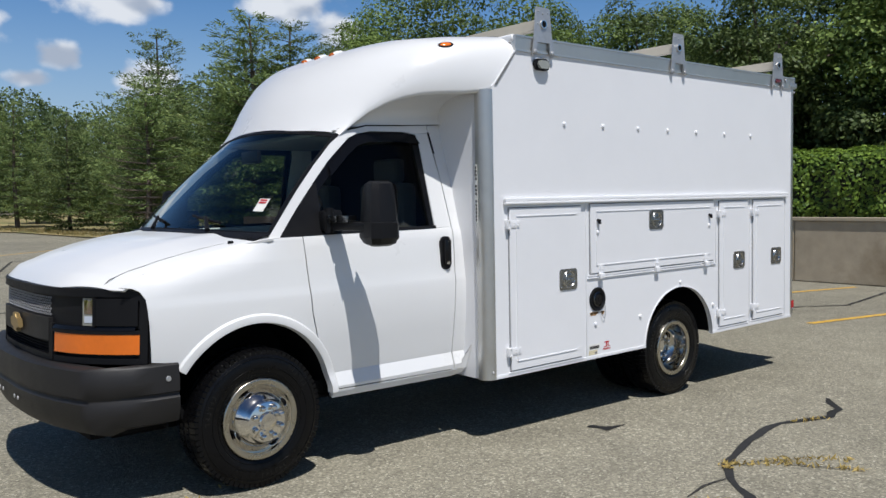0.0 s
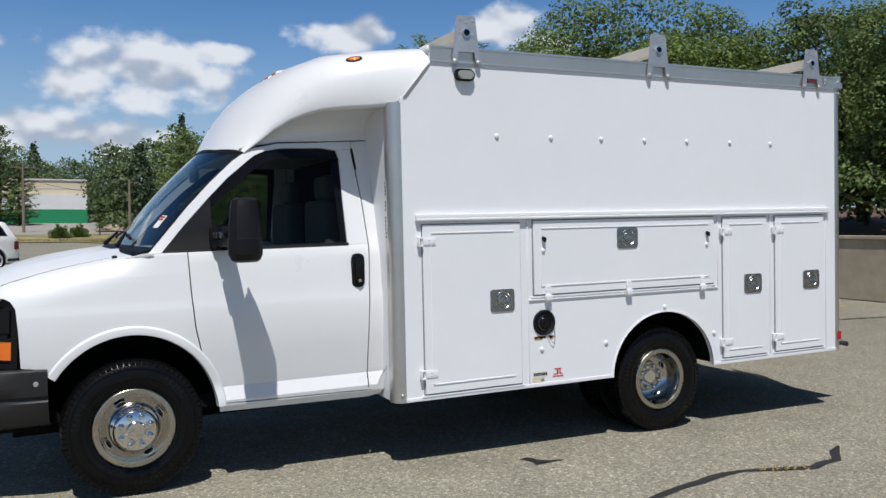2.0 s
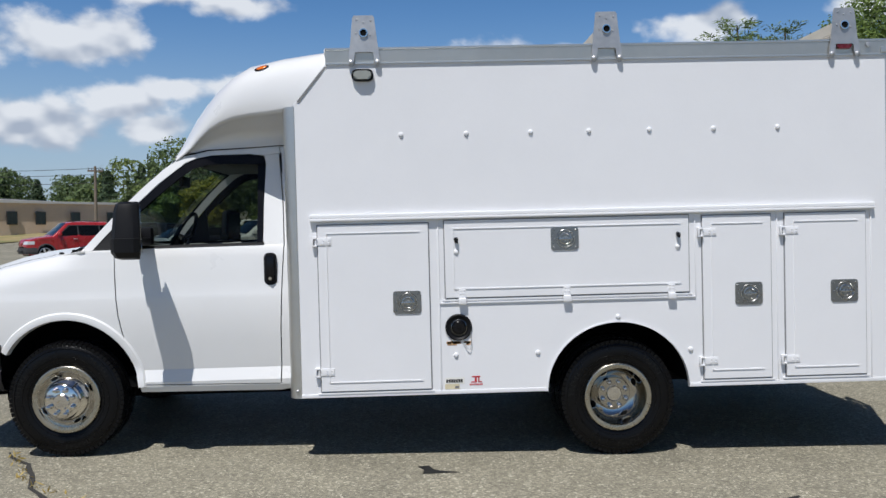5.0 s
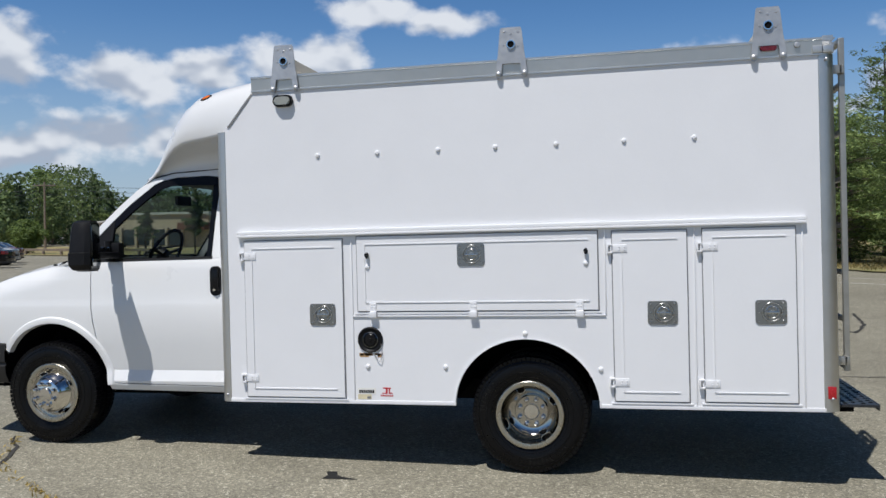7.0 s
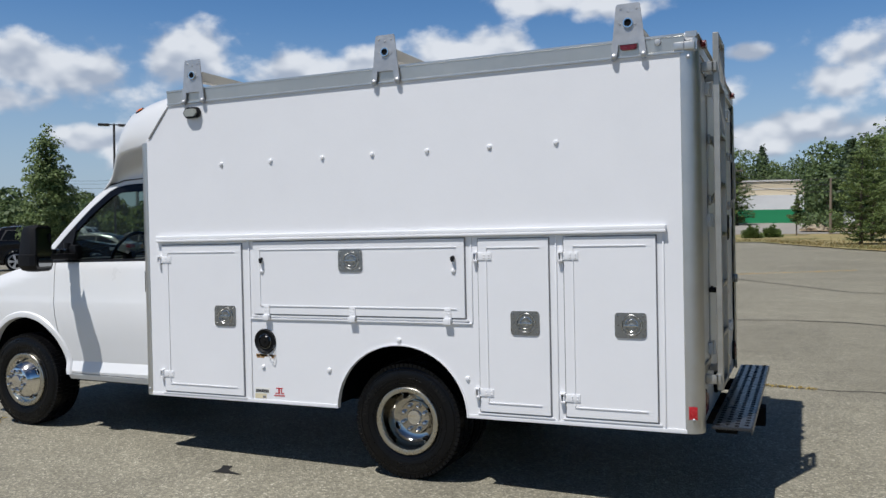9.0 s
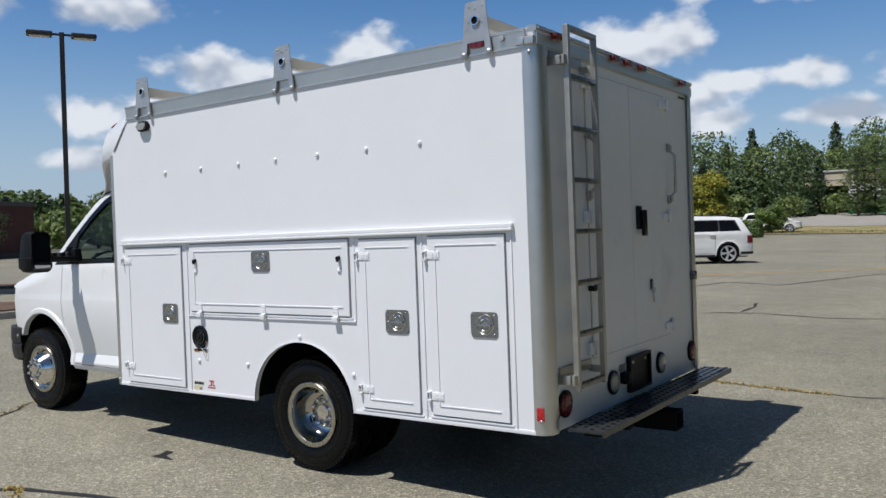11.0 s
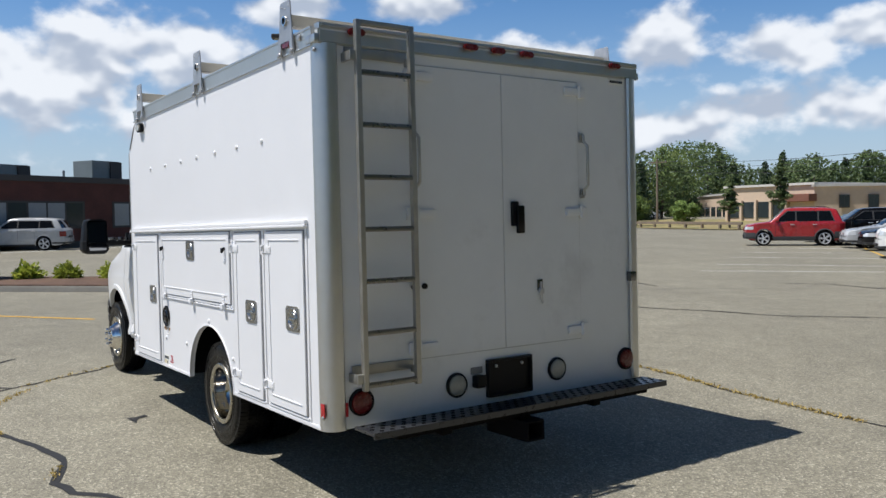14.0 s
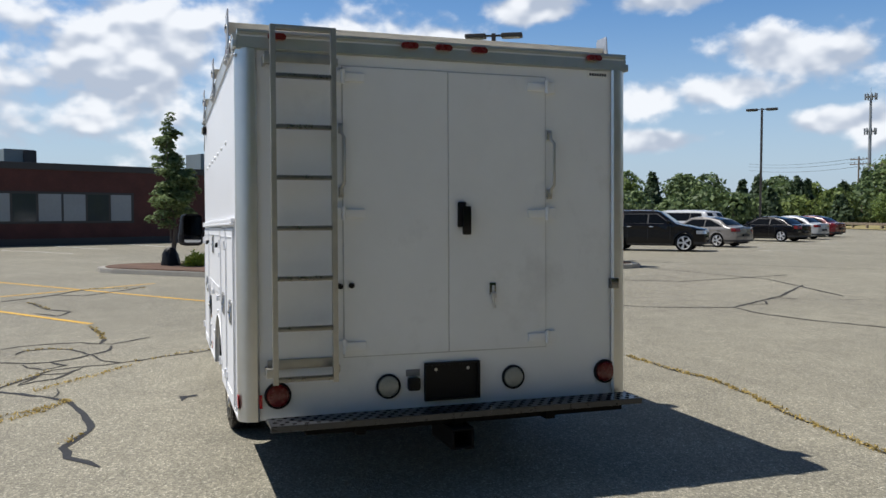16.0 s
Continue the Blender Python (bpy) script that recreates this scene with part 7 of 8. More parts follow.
DIST = [(-34, 60), (-24, 85), (-14, 112), (-5, 108), (-1.4, 108), (-1.2, 158), (1, 158), (6, 135), (14, 125), (20, 130), (26, 175), (36, 172), (38.5, 150), (41, 112), (46, 98), (60, 92), (100, 92)]
g = np.random.RandomState(99)
WOODS = {"far_woods": [], "far_conifers": [], "far_pale_trees": []}
EYE0 = (4.0, -4.0)
trunks = bmesh.new()
az = -34.0
while az < 100:
    d0 = lerp_table(DIST, az)
    for row in range(4):
        dd = d0 + row * 9 + g.uniform(-4, 4) if row < 3 else d0 - 6 + g.uniform(-2, 2)
        a = az + g.uniform(-0.7, 0.7)
        x, y = EYE0[0] - dd * math.sin(radians(a)), EYE0[1] + dd * math.cos(radians(a))
        gz = ground_z(x, y)
        top = 1.5 + dd * math.tan(radians(lerp_table(TOPS, a))) * (g.uniform(0.74, 1.05) if row else g.uniform(0.45, 0.95)) - gz
        top = max(3.0, top) if row < 3 else g.uniform(2.2, 4.2)
        wide = min(6.5, max(2.6, top * 0.46)) * g.uniform(0.8, 1.2)
        kind_ = g.choice(["far_woods", "far_conifers", "far_pale_trees"], p=[0.50, 0.34, 0.16])
        conifer = kind_ == "far_conifers"
        near = a < 14
        n = (2100 if near else 1400) if row < 3 else 600
        u = unit(n, g)
        f = (u[:, 2] + 1) / 2
        if conifer:
            rr_ = wide * 0.62 * (1 - f) ** 0.8 + 0.25
            hz = f
        else:
            rr_ = wide * np.sqrt(np.maximum(0.02, 1 - (2 * f - 1) ** 2)) + 0.2
            hz = 0.12 + 0.88 * f
        ang = np.arctan2(u[:, 1], u[:, 0])
        lump = np.array([0.80 + 0.42 * noise.noise(Vector((math.cos(q) * 1.6 + a, math.sin(q) * 1.6, h_ * 4.5 + dd))) + 0.34 * noise.noise(Vector((math.cos(q) * 4.3 - a, math.sin(q) * 4.3, h_ * 9.0 - dd))) for q, h_ in zip(ang, f)])
        rad_ = rr_ * lump * g.uniform(0.50, 1.05, n)
        p = np.stack([x + np.cos(ang) * rad_, y + np.sin(ang) * rad_, gz + top * hz * (0.86 + 0.16 * lump)], 1)
        WOODS[kind_].append((p, u * (0.6, 0.6, 0.4) + (0, 0, 0.15), np.full(n, 0.48 if near else 0.58)))
        tube(trunks, [(x, y, gz - 0.2), (x, y, gz + top * 0.6)], [0.22, 0.10], 5)
    az += 57.3 / d0 * 3.4
for (name_, got), mat_, label_ in zip(WOODS.items(), (M_FARLEAF, M_FARPINE, M_FARPALE), ("belt of green woods beyond the lot", "dark conifers among the far woods", "pale green trees among the far woods")):
    cs, ds, sizes = (np.concatenate([q[k] for q in got]) for k in range(3))
    ob = new(name_, cloud_mesh(name_, quad_cloud(cs, g.normal(0, 1, cs.shape), sizes, sizes * 0.66, 12, 0.5, ds), mat_))
    tagged(ob, label_, "woods", kind="stuff")
tagged(link_mesh("far_trunks", trunks, M_BARK), "dark trunks of the far woods", "trunks", kind="stuff")

# ---- retaining wall and terrace ----
wall = tagged(link_mesh("wall_east", prismed([(-12, -0.3), (14.5, -0.3), (14.5, 1.18), (-12, 1.18)], "yz", 13.72, 14.05), M_CONCRETE), "stained tan concrete retaining wall", "wall", kind="structure")
for k in range(10):
    y = -11.3 + 2.62 * k
    part("wall_panel", boxed(13.700, 13.722, y - 1.295, y + 1.295, 0.02, 1.17, bevel=0.006), M_CONCRETE, wall)
part("coping", boxed(13.66, 14.10, -12, 14.5, 1.18, 1.25, bevel=0.012), M_CONCRETE, wall)
bm = bmesh.new()
grid(bm, [[(x, y, z + 0.25 * max(0, x - 17) / 10) for y in [-30 + 3 * k for k in range(20)]] for x, z in ((14.02, 0.2), (14.03, 1.14), (17, 1.14), (24, 1.3), (60, 2.5))])
tagged(link_mesh("terrace", bm, M_SOIL), "brown mulched terrace behind the wall", "ground", kind="structure")

# ---- buildings ----
M_BRICK = material("dark red brick", (0.082, 0.029, 0.024), 0.85, vary=0.25, scale=8, bump=0.2, bump_scale=40)
M_FASCIA = material("dark fascia metal", (0.035, 0.032, 0.032), 0.5, vary=0.1)
M_WINDARK = material("dark window glass", (0.035, 0.045, 0.05), 0.08, vary=0.1, spec=0.6)
M_BLIND = material("pale window blinds", (0.27, 0.29, 0.30), 0.5, vary=0.08)
M_RTU = material("grey sheet-metal unit", (0.20, 0.23, 0.23), 0.5, vary=0.1, metal=0.2)
M_TAN = material("tan stucco", (0.60, 0.465, 0.35), 0.85, vary=0.08, scale=2)
M_BEIGE = material("beige wall sheet", (0.55, 0.47, 0.34), 0.7, vary=0.06, scale=1)
M_SHEETW = material("white wall sheet", (0.72, 0.73, 0.74), 0.6, vary=0.05, scale=1)
M_GREEN = material("green wall sheet", (0.015, 0.24, 0.10), 0.6, vary=0.08, scale=1)
M_ROOFW = material("pale roof edge", (0.60, 0.58, 0.55), 0.6, vary=0.06)
M_CANOPY = material("rust-brown canopy sheet", (0.20, 0.085, 0.06), 0.6, vary=0.1)
M_POLE = material("dark bronze pole", (0.045, 0.038, 0.032), 0.5, vary=0.12)
M_WOODPOLE = material("weathered pole wood", (0.20, 0.16, 0.12), 0.9, vary=0.2, scale=10)
M_STEELGREY = material("grey galvanised mast", (0.25, 0.27, 0.28), 0.6, vary=0.1, metal=0.3)


def frame_at(x, y, toward):
    """Pose at a place on the ground whose x axis points toward another."""
    a = math.atan2(toward[1] - y, toward[0] - x)
    return Matrix.Translation((x, y, ground_z(x, y))) @ Matrix.Rotation(a, 4, "Z")


# brick office: local x runs along its front, local -y faces the lot
brick = empty("brick_office", frame_at(-32.4, -14.0, (-49.0, 18.0)), "low dark red brick office with ribbon windows and a flat roof", "building")
BL = 48.0
part("wall", boxed(-4, BL, 0, 14, -0.2, 3.78), M_BRICK, brick)
part("fascia", boxed(-4.1, BL + 0.1, -0.08, 14.1, 3.78, 4.12, bevel=0.02), M_FASCIA, brick)
part("plinth", boxed(-4, BL, -0.05, 0, -0.2, 0.35), M_FASCIA, brick)
# brick courses stand out as thin projecting bands
for k in range(14):
    part("brick_course", boxed(-4, BL, -0.012, 0.0, 0.45 + 0.235 * k, 0.60 + 0.235 * k), M_BRICK, brick)
for x0, n in ((3.6, 7), (18.2, 5), (26.5, 5), (35, 6)):
    win = part("window", boxed(x0 - 0.1, x0 + 1.22 * n + 0.1, -0.035, 0.02, 1.10, 2.70), M_FASCIA, brick)
    for k in range(n):
        part("pane", boxed(x0 + 1.22 * k + 0.06, x0 + 1.22 * k + 1.16, -0.045, -0.03, 1.22, 2.58), M_BLIND if (k + n) % 3 else M_WINDARK, win)
        if (k + n) % 3:
            for q in range(8):
                part("blind_slat", boxed(x0 + 1.22 * k + 0.10 + 0.13 * q, x0 + 1.22 * k + 0.18 + 0.13 * q, -0.050, -0.044, 1.24, 2.56), M_BLIND, win)
for x0, w, h, d in ((6.6, 1.5, 0.80, 2.5), (17.7, 2.6, 1.10, 2.5), (20.7, 1.9, 0.72, 2.5), (27.5, 2.2, 1.3, 3), (40, 2, 1.1, 4)):
    u = part("roof_unit", boxed(x0, x0 + w, d, d + 1.8, 4.1, 4.12 + h, bevel=0.03), M_RTU, brick, "grey rooftop air-handling unit")
    part("cowl", boxed(x0 + w * 0.62, x0 + w + 0.06, d - 0.12, d + 0.8, 4.2, 4.08 + h, bevel=0.03), M_FASCIA, u)
    part("curb", boxed(x0 - 0.05, x0 + w + 0.05, d - 0.05, d + 1.85, 4.10, 4.2), M_FASCIA, u)
part("vent_pipe", tubed([(24.6, 2.0, 4.1), (24.6, 2.0, 4.6)], 0.07), M_STEELGREY, brick)

# warehouse with a green and white front
wh = empty("warehouse", Matrix.Translation((-14, 124, ground_z(0, 124))), "pale warehouse with white and green sheet front", "building")
part("green_band", boxed(0, 19.5, 0, 12, -0.4, 2.05), M_GREEN, wh)
part("white_band", boxed(0, 19.5, 0.02, 12, 2.05, 4.15), M_SHEETW, wh)
part("beige_band", boxed(-6, 19.5, 1.5, 30, 4.15, 6.2), M_BEIGE, wh)
part("roof_edge", boxed(-6.2, 19.7, 1.35, 30, 6.2, 6.42), M_ROOFW, wh)
part("gutter", boxed(-6, 19.5, 1.44, 1.5, 5.05, 5.16), M_ROOFW, wh)
for k in range(13):
    part("sheet_rib", boxed(0.7 + 1.5 * k, 0.78 + 1.5 * k, -0.03, 0.02, -0.3, 2.04), M_GREEN, wh)
    part("sheet_rib", boxed(0.7 + 1.5 * k, 0.78 + 1.5 * k, -0.02, 0.03, 2.06, 4.14), M_SHEETW, wh)
part("wall_lamp", boxed(9.4, 9.7, -0.2, 0.02, 3.1, 3.45, bevel=0.03), M_FASCIA, wh)

# tan building: two wings meeting at a near corner
tan = empty("tan_building", Matrix.Translation((-46.0, 88.0, ground_z(-46, 88))), "long low tan building with a pale roof edge", "building")


def wing(end, h, windows, rec, deep=14):
    v = Vector((end[0] + 46.0, end[1] - 88.0, 0))
    ln, a = v.length, math.atan2(v.y, v.x)
    rot = Matrix.Rotation(a, 4, "Z")
    s = 1 if rec else -1

    def add(name, mat, *b, parent=tan, **k):
        bm_ = boxed(*b, **k)
        bmesh.ops.transform(bm_, matrix=rot, verts=bm_.verts)
        return part(name, bm_, mat, parent)
    far = -s * deep
    add("wall", M_TAN, 0, ln, min(0, far), max(0, far), -1.0, h)
    add("roof_edge", M_ROOFW, -0.3, ln + 0.3, min(0.25 * s, far), max(0.25 * s, far), h, h + 0.28)
    for x0, x1, z0, z1 in windows:
        w_ = add("window", M_FASCIA, x0 - 0.1, x1 + 0.1, -0.04, 0.04, z0 - 0.1, z1 + 0.1)
        add("pane", M_WINDARK, x0, x1, -0.06, 0.06, z0, z1, parent=w_)


# the ends towards the lot: a glazed porch with posts under a rust-brown canopy, and four plain windows
def on_end(a, name, mat, *b, parent=tan, **k):
    bm_ = boxed(*b, **k)
    bmesh.ops.transform(bm_, matrix=Matrix.Rotation(a, 4, "Z"), verts=bm_.verts)
    return part(name, bm_, mat, parent)


END_A, END_B = math.atan2(52, 8), math.atan2(48, -51)
porch = on_end(END_A, "porch_window", M_WINDARK, -0.08, 0.05, 3.6, 13.6, 0.3, 2.3)
for k in range(5):
    on_end(END_A, "porch_post", M_TAN, -0.40, 0.0, 3.6 + 2.4 * k, 3.95 + 2.4 * k, -0.2, 2.5, parent=porch)
on_end(END_A, "canopy", M_CANOPY, -1.3, 0.1, -0.3, 3.8, 2.2, 3.1, bevel=0.08)
for y in (-3.8, -7.0, -11.1, -15.6):
    w_ = on_end(END_B, "window", M_FASCIA, -0.06, 0.05, y - 0.08, y + 1.08, 1.42, 2.93)
    on_end(END_B, "pane", M_WINDARK, -0.08, 0.03, y, y + 0.48, 1.5, 2.85, parent=w_)
    on_end(END_B, "pane", M_WINDARK, -0.08, 0.03, y + 0.52, y + 1.0, 1.5, 2.85, parent=w_)
wing((-101, 134), 3.9, [(1.5 + 4.3 * k, 4.6 + 4.3 * k, 0.2, 1.9) for k in range(14)], True, 20.5)
wing((-38, 140), 4.15, [(a, a + 1.7, 1.4, 2.7) for a in (5.0, 9.9, 17.2, 24.5, 31.8, 39.1, 46.4)], False)


# ---- posts, masts and signs ----
def lot_lamp(x, y, h, heading, label):
    ob = empty("street_lamp", at(x, y, heading), label, "lamp", group="lot lamps")
    part("base", lathed([(0, 0), (0.30, 0), (0.30, 0.6), (0.27, 0.66), (0, 0.66)], (0, 0, 0), axis=(0, 0, 1), seg=20), M_KERB, ob)
    part("pole", boxed(-0.07, 0.07, -0.07, 0.07, 0.66, h, bevel=0.015), M_POLE, ob)
    for s in (-1, 1):
        part("arm", boxed(min(0, s * 0.3), max(0, s * 0.3), -0.03, 0.03, h - 0.10, h - 0.04), M_POLE, ob)
        hd = part("lamp_head", boxed(s * 0.62 - 0.36, s * 0.62 + 0.36, -0.20, 0.20, h - 0.15, h - 0.01, bevel=0.04), M_POLE, ob)
        part("lens", boxed(s * 0.62 - 0.28, s * 0.62 + 0.28, -0.15, 0.15, h - 0.165, h - 0.148), M_CLEAR, hd)
    return ob


lot_lamp(-16.82, 9.18, 7.75, 62, "tall dark twin-head lamp post in a concrete base")
lot_lamp(-35.94, 35.94, 8.55, 45, "tall dark twin-head lamp post in a concrete base")
mast = empty("radio_mast", at(-263, 276), "tall grey mobile-phone mast with antenna clusters", "mast")
part("pole", tubed([(0, 0, -2), (0, 0, 49.0)], [0.85, 0.45], 12), M_STEELGREY, mast)
part("spike", tubed([(0, 0, 49), (0, 0, 52)], 0.08, 6), M_STEELGREY, mast)
for z0 in (48.3, 34.0):
    hub = part("antenna_ring", lathed([(2.0, -0.15), (2.0, 0.15), (0.4, 0.15), (0.4, -0.15)], (0, 0, z0), axis=(0, 0, 1), seg=12, close=True), M_STEELGREY, mast)
    for k in range(9):
        a = 2 * math.pi * k / 9
        part("antenna", boxed(2.2 * math.cos(a) - 0.2, 2.2 * math.cos(a) + 0.2, 2.2 * math.sin(a) - 0.2, 2.2 * math.sin(a) + 0.2, z0 - 1.3, z0 + 1.3), M_STEELGREY, hub)


def utility_pole(x, y, h, heading, arms=1, wide=1.3):
    ob = empty("utility_pole", at(x, y, heading), "weathered wooden utility pole with a cross-arm", "pole", group="utility poles")
    part("shaft", tubed([(0, 0, -0.3), (0, 0, h)], [0.17, 0.11], 8), M_WOODPOLE, ob)
    for k in range(arms):
        arm = part("cross_arm", boxed(-wide, wide, -0.06, 0.06, h - 0.5 - 0.7 * k, h - 0.36 - 0.7 * k), M_WOODPOLE, ob)
        for q in (-0.88 * wide, -0.46 * wide, 0.46 * wide, 0.88 * wide):
            part("insulator", tubed([(q, 0, h - 0.36 - 0.7 * k), (q, 0, h - 0.15 - 0.7 * k)], 0.05, 6), M_STEELGREY, arm)
    return ob


POLES = [(8.1, 89.5, 5.9, 0), (-2.2, 96, 7.6, 1), (-26.7, 70.3, 6.65, 1), (-66, 84, 8.4, 1), (-77, 89, 8.0, 1), (-88, 96, 9.6, 2)]
for x, y, h, n in POLES:
    utility_pole(x, y, h, 20, n, 0.65 if x == -26.7 else 1.3)
bm = bmesh.new()
for (x0, y0, h0), (x1, y1, h1) in zip([(60, 92, 9), (8.1, 89.5, 5.8), (-2.2, 96, 7.4), (-26.7, 70.3, 6.45), (-66, 84, 8.2), (-77, 89, 7.8), (-88, 96, 9.4)], [(8.1, 89.5, 5.8), (-2.2, 96, 7.4), (-26.7, 70.3, 6.45), (-66, 84, 8.2), (-77, 89, 7.8), (-88, 96, 9.4), (-130, 110, 11)]):
    for dz in (0.0, -0.55, -1.3):
        pts = []
        for k in range(13):
            f = k / 12
            x, y = x0 + (x1 - x0) * f, y0 + (y1 - y0) * f
            pts.append((x, y, (ground_z(x0, y0) + h0) * (1 - f) + (ground_z(x1, y1) + h1) * f + dz - 2.2 * f * (1 - f)))
        tube(bm, pts, 0.028, 4)
tagged(link_mesh("power_lines", bm, M_FASCIA), "thin dark overhead wires between wooden poles", "wires", kind="stuff")
sg = empty("roadside_sign", at(10.2, 96), "small white roadside sign on two posts", "sign")
part("board", boxed(-0.62, 0.62, -0.04, 0.04, 1.1, 1.9, bevel=0.01), M_SHEETW, sg)
part("header", boxed(-0.62, 0.62, -0.045, 0.045, 1.95, 2.3), M_FASCIA, sg)
for q in (-0.5, 0.5):
    part("post", boxed(q - 0.05, q + 0.05, -0.05, 0.05, -0.2, 2.3), M_STEELGREY, sg)
for k, (x, y, l, a) in enumerate(((7.2, 97, 2.2, 10), (11.6, 99, 2.8, -5), (14.5, 97, 1.9, 20), (6.0, 100, 1.6, 40))):
    rk = empty("boulder", at(x, y, a), "grey-brown boulder on the slope", "rock", group="boulders")
    bm = bmesh.new()
    vs = bmesh.ops.create_icosphere(bm, subdivisions=3, radius=1.0)["verts"]
    for v in vs:
        v.co *= 1 + 0.35 * noise.noise(v.co * 1.4 + Vector((k * 5, 0, 0)))
        v.co = Vector((v.co.x * l * 0.6, v.co.y * l * 0.4, v.co.z * l * 0.32 + l * 0.12))
    part("stone", bm, M_CONCRETE, rk)
draped("bare_slope", [(5, 96), (9, 94.5), (17, 99), (16, 108), (6, 108)], material("bare earth", (0.36, 0.26, 0.16), 0.95, vary=0.25, scale=1.2), 0.25, "bare earth slope beside the driveway", "ground", cell=4)
# low rail and parked clutter at the lot's far edge
rail = empty("guard_rail", frame_at(-34.0, 57.5, (-61, 65)), "low weathered timber guard rail", "rail")
part("beam", boxed(0, 28, -0.08, 0.08, 0.42, 0.66, bevel=0.02), M_WOODPOLE, rail)
for k in range(12):
    part("post", boxed(0.3 + 2.5 * k, 0.5 + 2.5 * k, -0.09, 0.09, -0.3, 0.62), M_WOODPOLE, rail)

# ---- planted islands ----
def island(pts, label):
    ob = empty("planted_island", Matrix.Identity(4), label, "planter")
    part("kerb", prismed(pts, "xy", -0.05, 0.13, bevel=0.02), M_KERB, ob)
    c = (sum(p[0] for p in pts) / len(pts), sum(p[1] for p in pts) / len(pts))
    inner = []
    for p in pts:
        d = math.hypot(p[0] - c[0], p[1] - c[1])
        k = (d - 0.24) / d
        inner.append((c[0] + (p[0] - c[0]) * k, c[1] + (p[1] - c[1]) * k))
    part("mulch", prismed(inner, "xy", 0.10, 0.16, bevel=0.02), M_SOIL, ob)


def pill(a, b, r, n=8):
    ang = math.atan2(b[1] - a[1], b[0] - a[0])
    out = [(b[0] + r * math.cos(ang - math.pi / 2 + math.pi * k / n), b[1] + r * math.sin(ang - math.pi / 2 + math.pi * k / n)) for k in range(n + 1)]
    return out + [(a[0] + r * math.cos(ang + math.pi / 2 + math.pi * k / n), a[1] + r * math.sin(ang + math.pi / 2 + math.pi * k / n)) for k in range(n + 1)]


island(pill((-15.0, -2.0), (-10.0, 3.3), 1.35), "kerbed island with reddish bark mulch")
island(pill((-18.6, 4.9), (-15.2, 9.4), 1.2), "kerbed island with bark mulch under a young tree and lamp")
island(pill((-14.6, 9.3), (-12.4, 11.2), 0.9), "kerbed island with bark mulch under a young tree")

# ---- parked cars ----
M_CARGLASS = material("dark car glass", (0.005, 0.006, 0.007), 0.08, vary=0.05, spec=0.22)
M_ALLOY = material("silver alloy", (0.72, 0.72, 0.73), 0.32, metal=0.5, vary=0.06)
M_TAIL = material("dark red lamp plastic", (0.20, 0.008, 0.012), 0.2, vary=0.1, coat=0.4)
M_GREYCLAD = material("grey cladding", (0.055, 0.055, 0.058), 0.6, vary=0.1)
M_CLAD = material("black cladding", (0.025, 0.025, 0.026), 0.6, vary=0.1)
M_HEADL = material("clear headlamp", (0.60, 0.62, 0.64), 0.1, vary=0.05, coat=0.8)


def paint(name, rgb, rough=0.28, coat=0.6):
    return material(name, rgb, rough, vary=0.03, scale=2, coat=coat, spec=0.5 if coat > 0.3 else 0.3)


P_WHITE, P_RED, P_SILVER, P_BLACK = paint("white car paint", (0.82, 0.82, 0.80)), paint("red car paint", (0.36, 0.018, 0.022)), paint("silver car paint", (0.42, 0.43, 0.44)), paint("black car paint", (0.005, 0.005, 0.006), 0.2, 0.06)
P_BLUE, P_MAROON, P_TAUPE = paint("dark blue car paint", (0.012, 0.022, 0.05), 0.2, 0.2), paint("dark red car paint", (0.13, 0.010, 0.015)), paint("beige-grey car paint", (0.20, 0.185, 0.17))

wheel_cache = {}


def car_wheel(parent, x, y, r, side):
    """Wheel of a parked car: tyre, dark well and five spokes."""
    w = new("wheel")
    w.parent = parent
    w.matrix_basis = pose(x, y, r, 0, 0, 0 if side > 0 else 180)
    key = round(r, 3)
    if key not in wheel_cache:
        t = part("tyre", lathed([(r * 0.74, 0.0), (r * 0.76, 0.02), (r * 0.86, 0.03), (r * 0.96, 0.015), (r, -0.02), (r, -0.17), (r * 0.9, -0.2), (r * 0.6, -0.2)], (0, 0, 0), axis=(0, 1, 0), seg=32), M_RUBBER, w)
        bm = lathed([(r * 0.76, 0.012), (r * 0.70, 0.020), (r * 0.67, 0.005), (r * 0.64, -0.06)], (0, 0, 0), axis=(0, 1, 0), seg=32)
        for k in range(5):
            for d in (-0.11, 0.11):
                box(bm, 0.06 * r, 0.69 * r, -0.012, 0.012, -0.065 * r, 0.065 * r, m=Matrix.Rotation(2 * math.pi * k / 5 + d, 4, "Y"))
        lathe(bm, [(0.16 * r, -0.01), (0.15 * r, 0.016), (0, 0.018)], (0, 0, 0), axis=(0, 1, 0), seg=16)
        q = part("rim", bm, M_ALLOY, w)
        # dark disc behind the spokes stands in for the shaded well
        d = part("brake", lathed([(0, -0.06), (r * 0.68, -0.06), (r * 0.68, -0.09), (0, -0.09)], (0, 0, 0), axis=(0, 1, 0), seg=20), M_DARK, w)
        wheel_cache[key] = (t.data, q.data, d.data)
    else:
        for nm, me in zip(("tyre", "rim", "brake"), wheel_cache[key]):
            o_ = new(nm, me)
            o_.parent = w


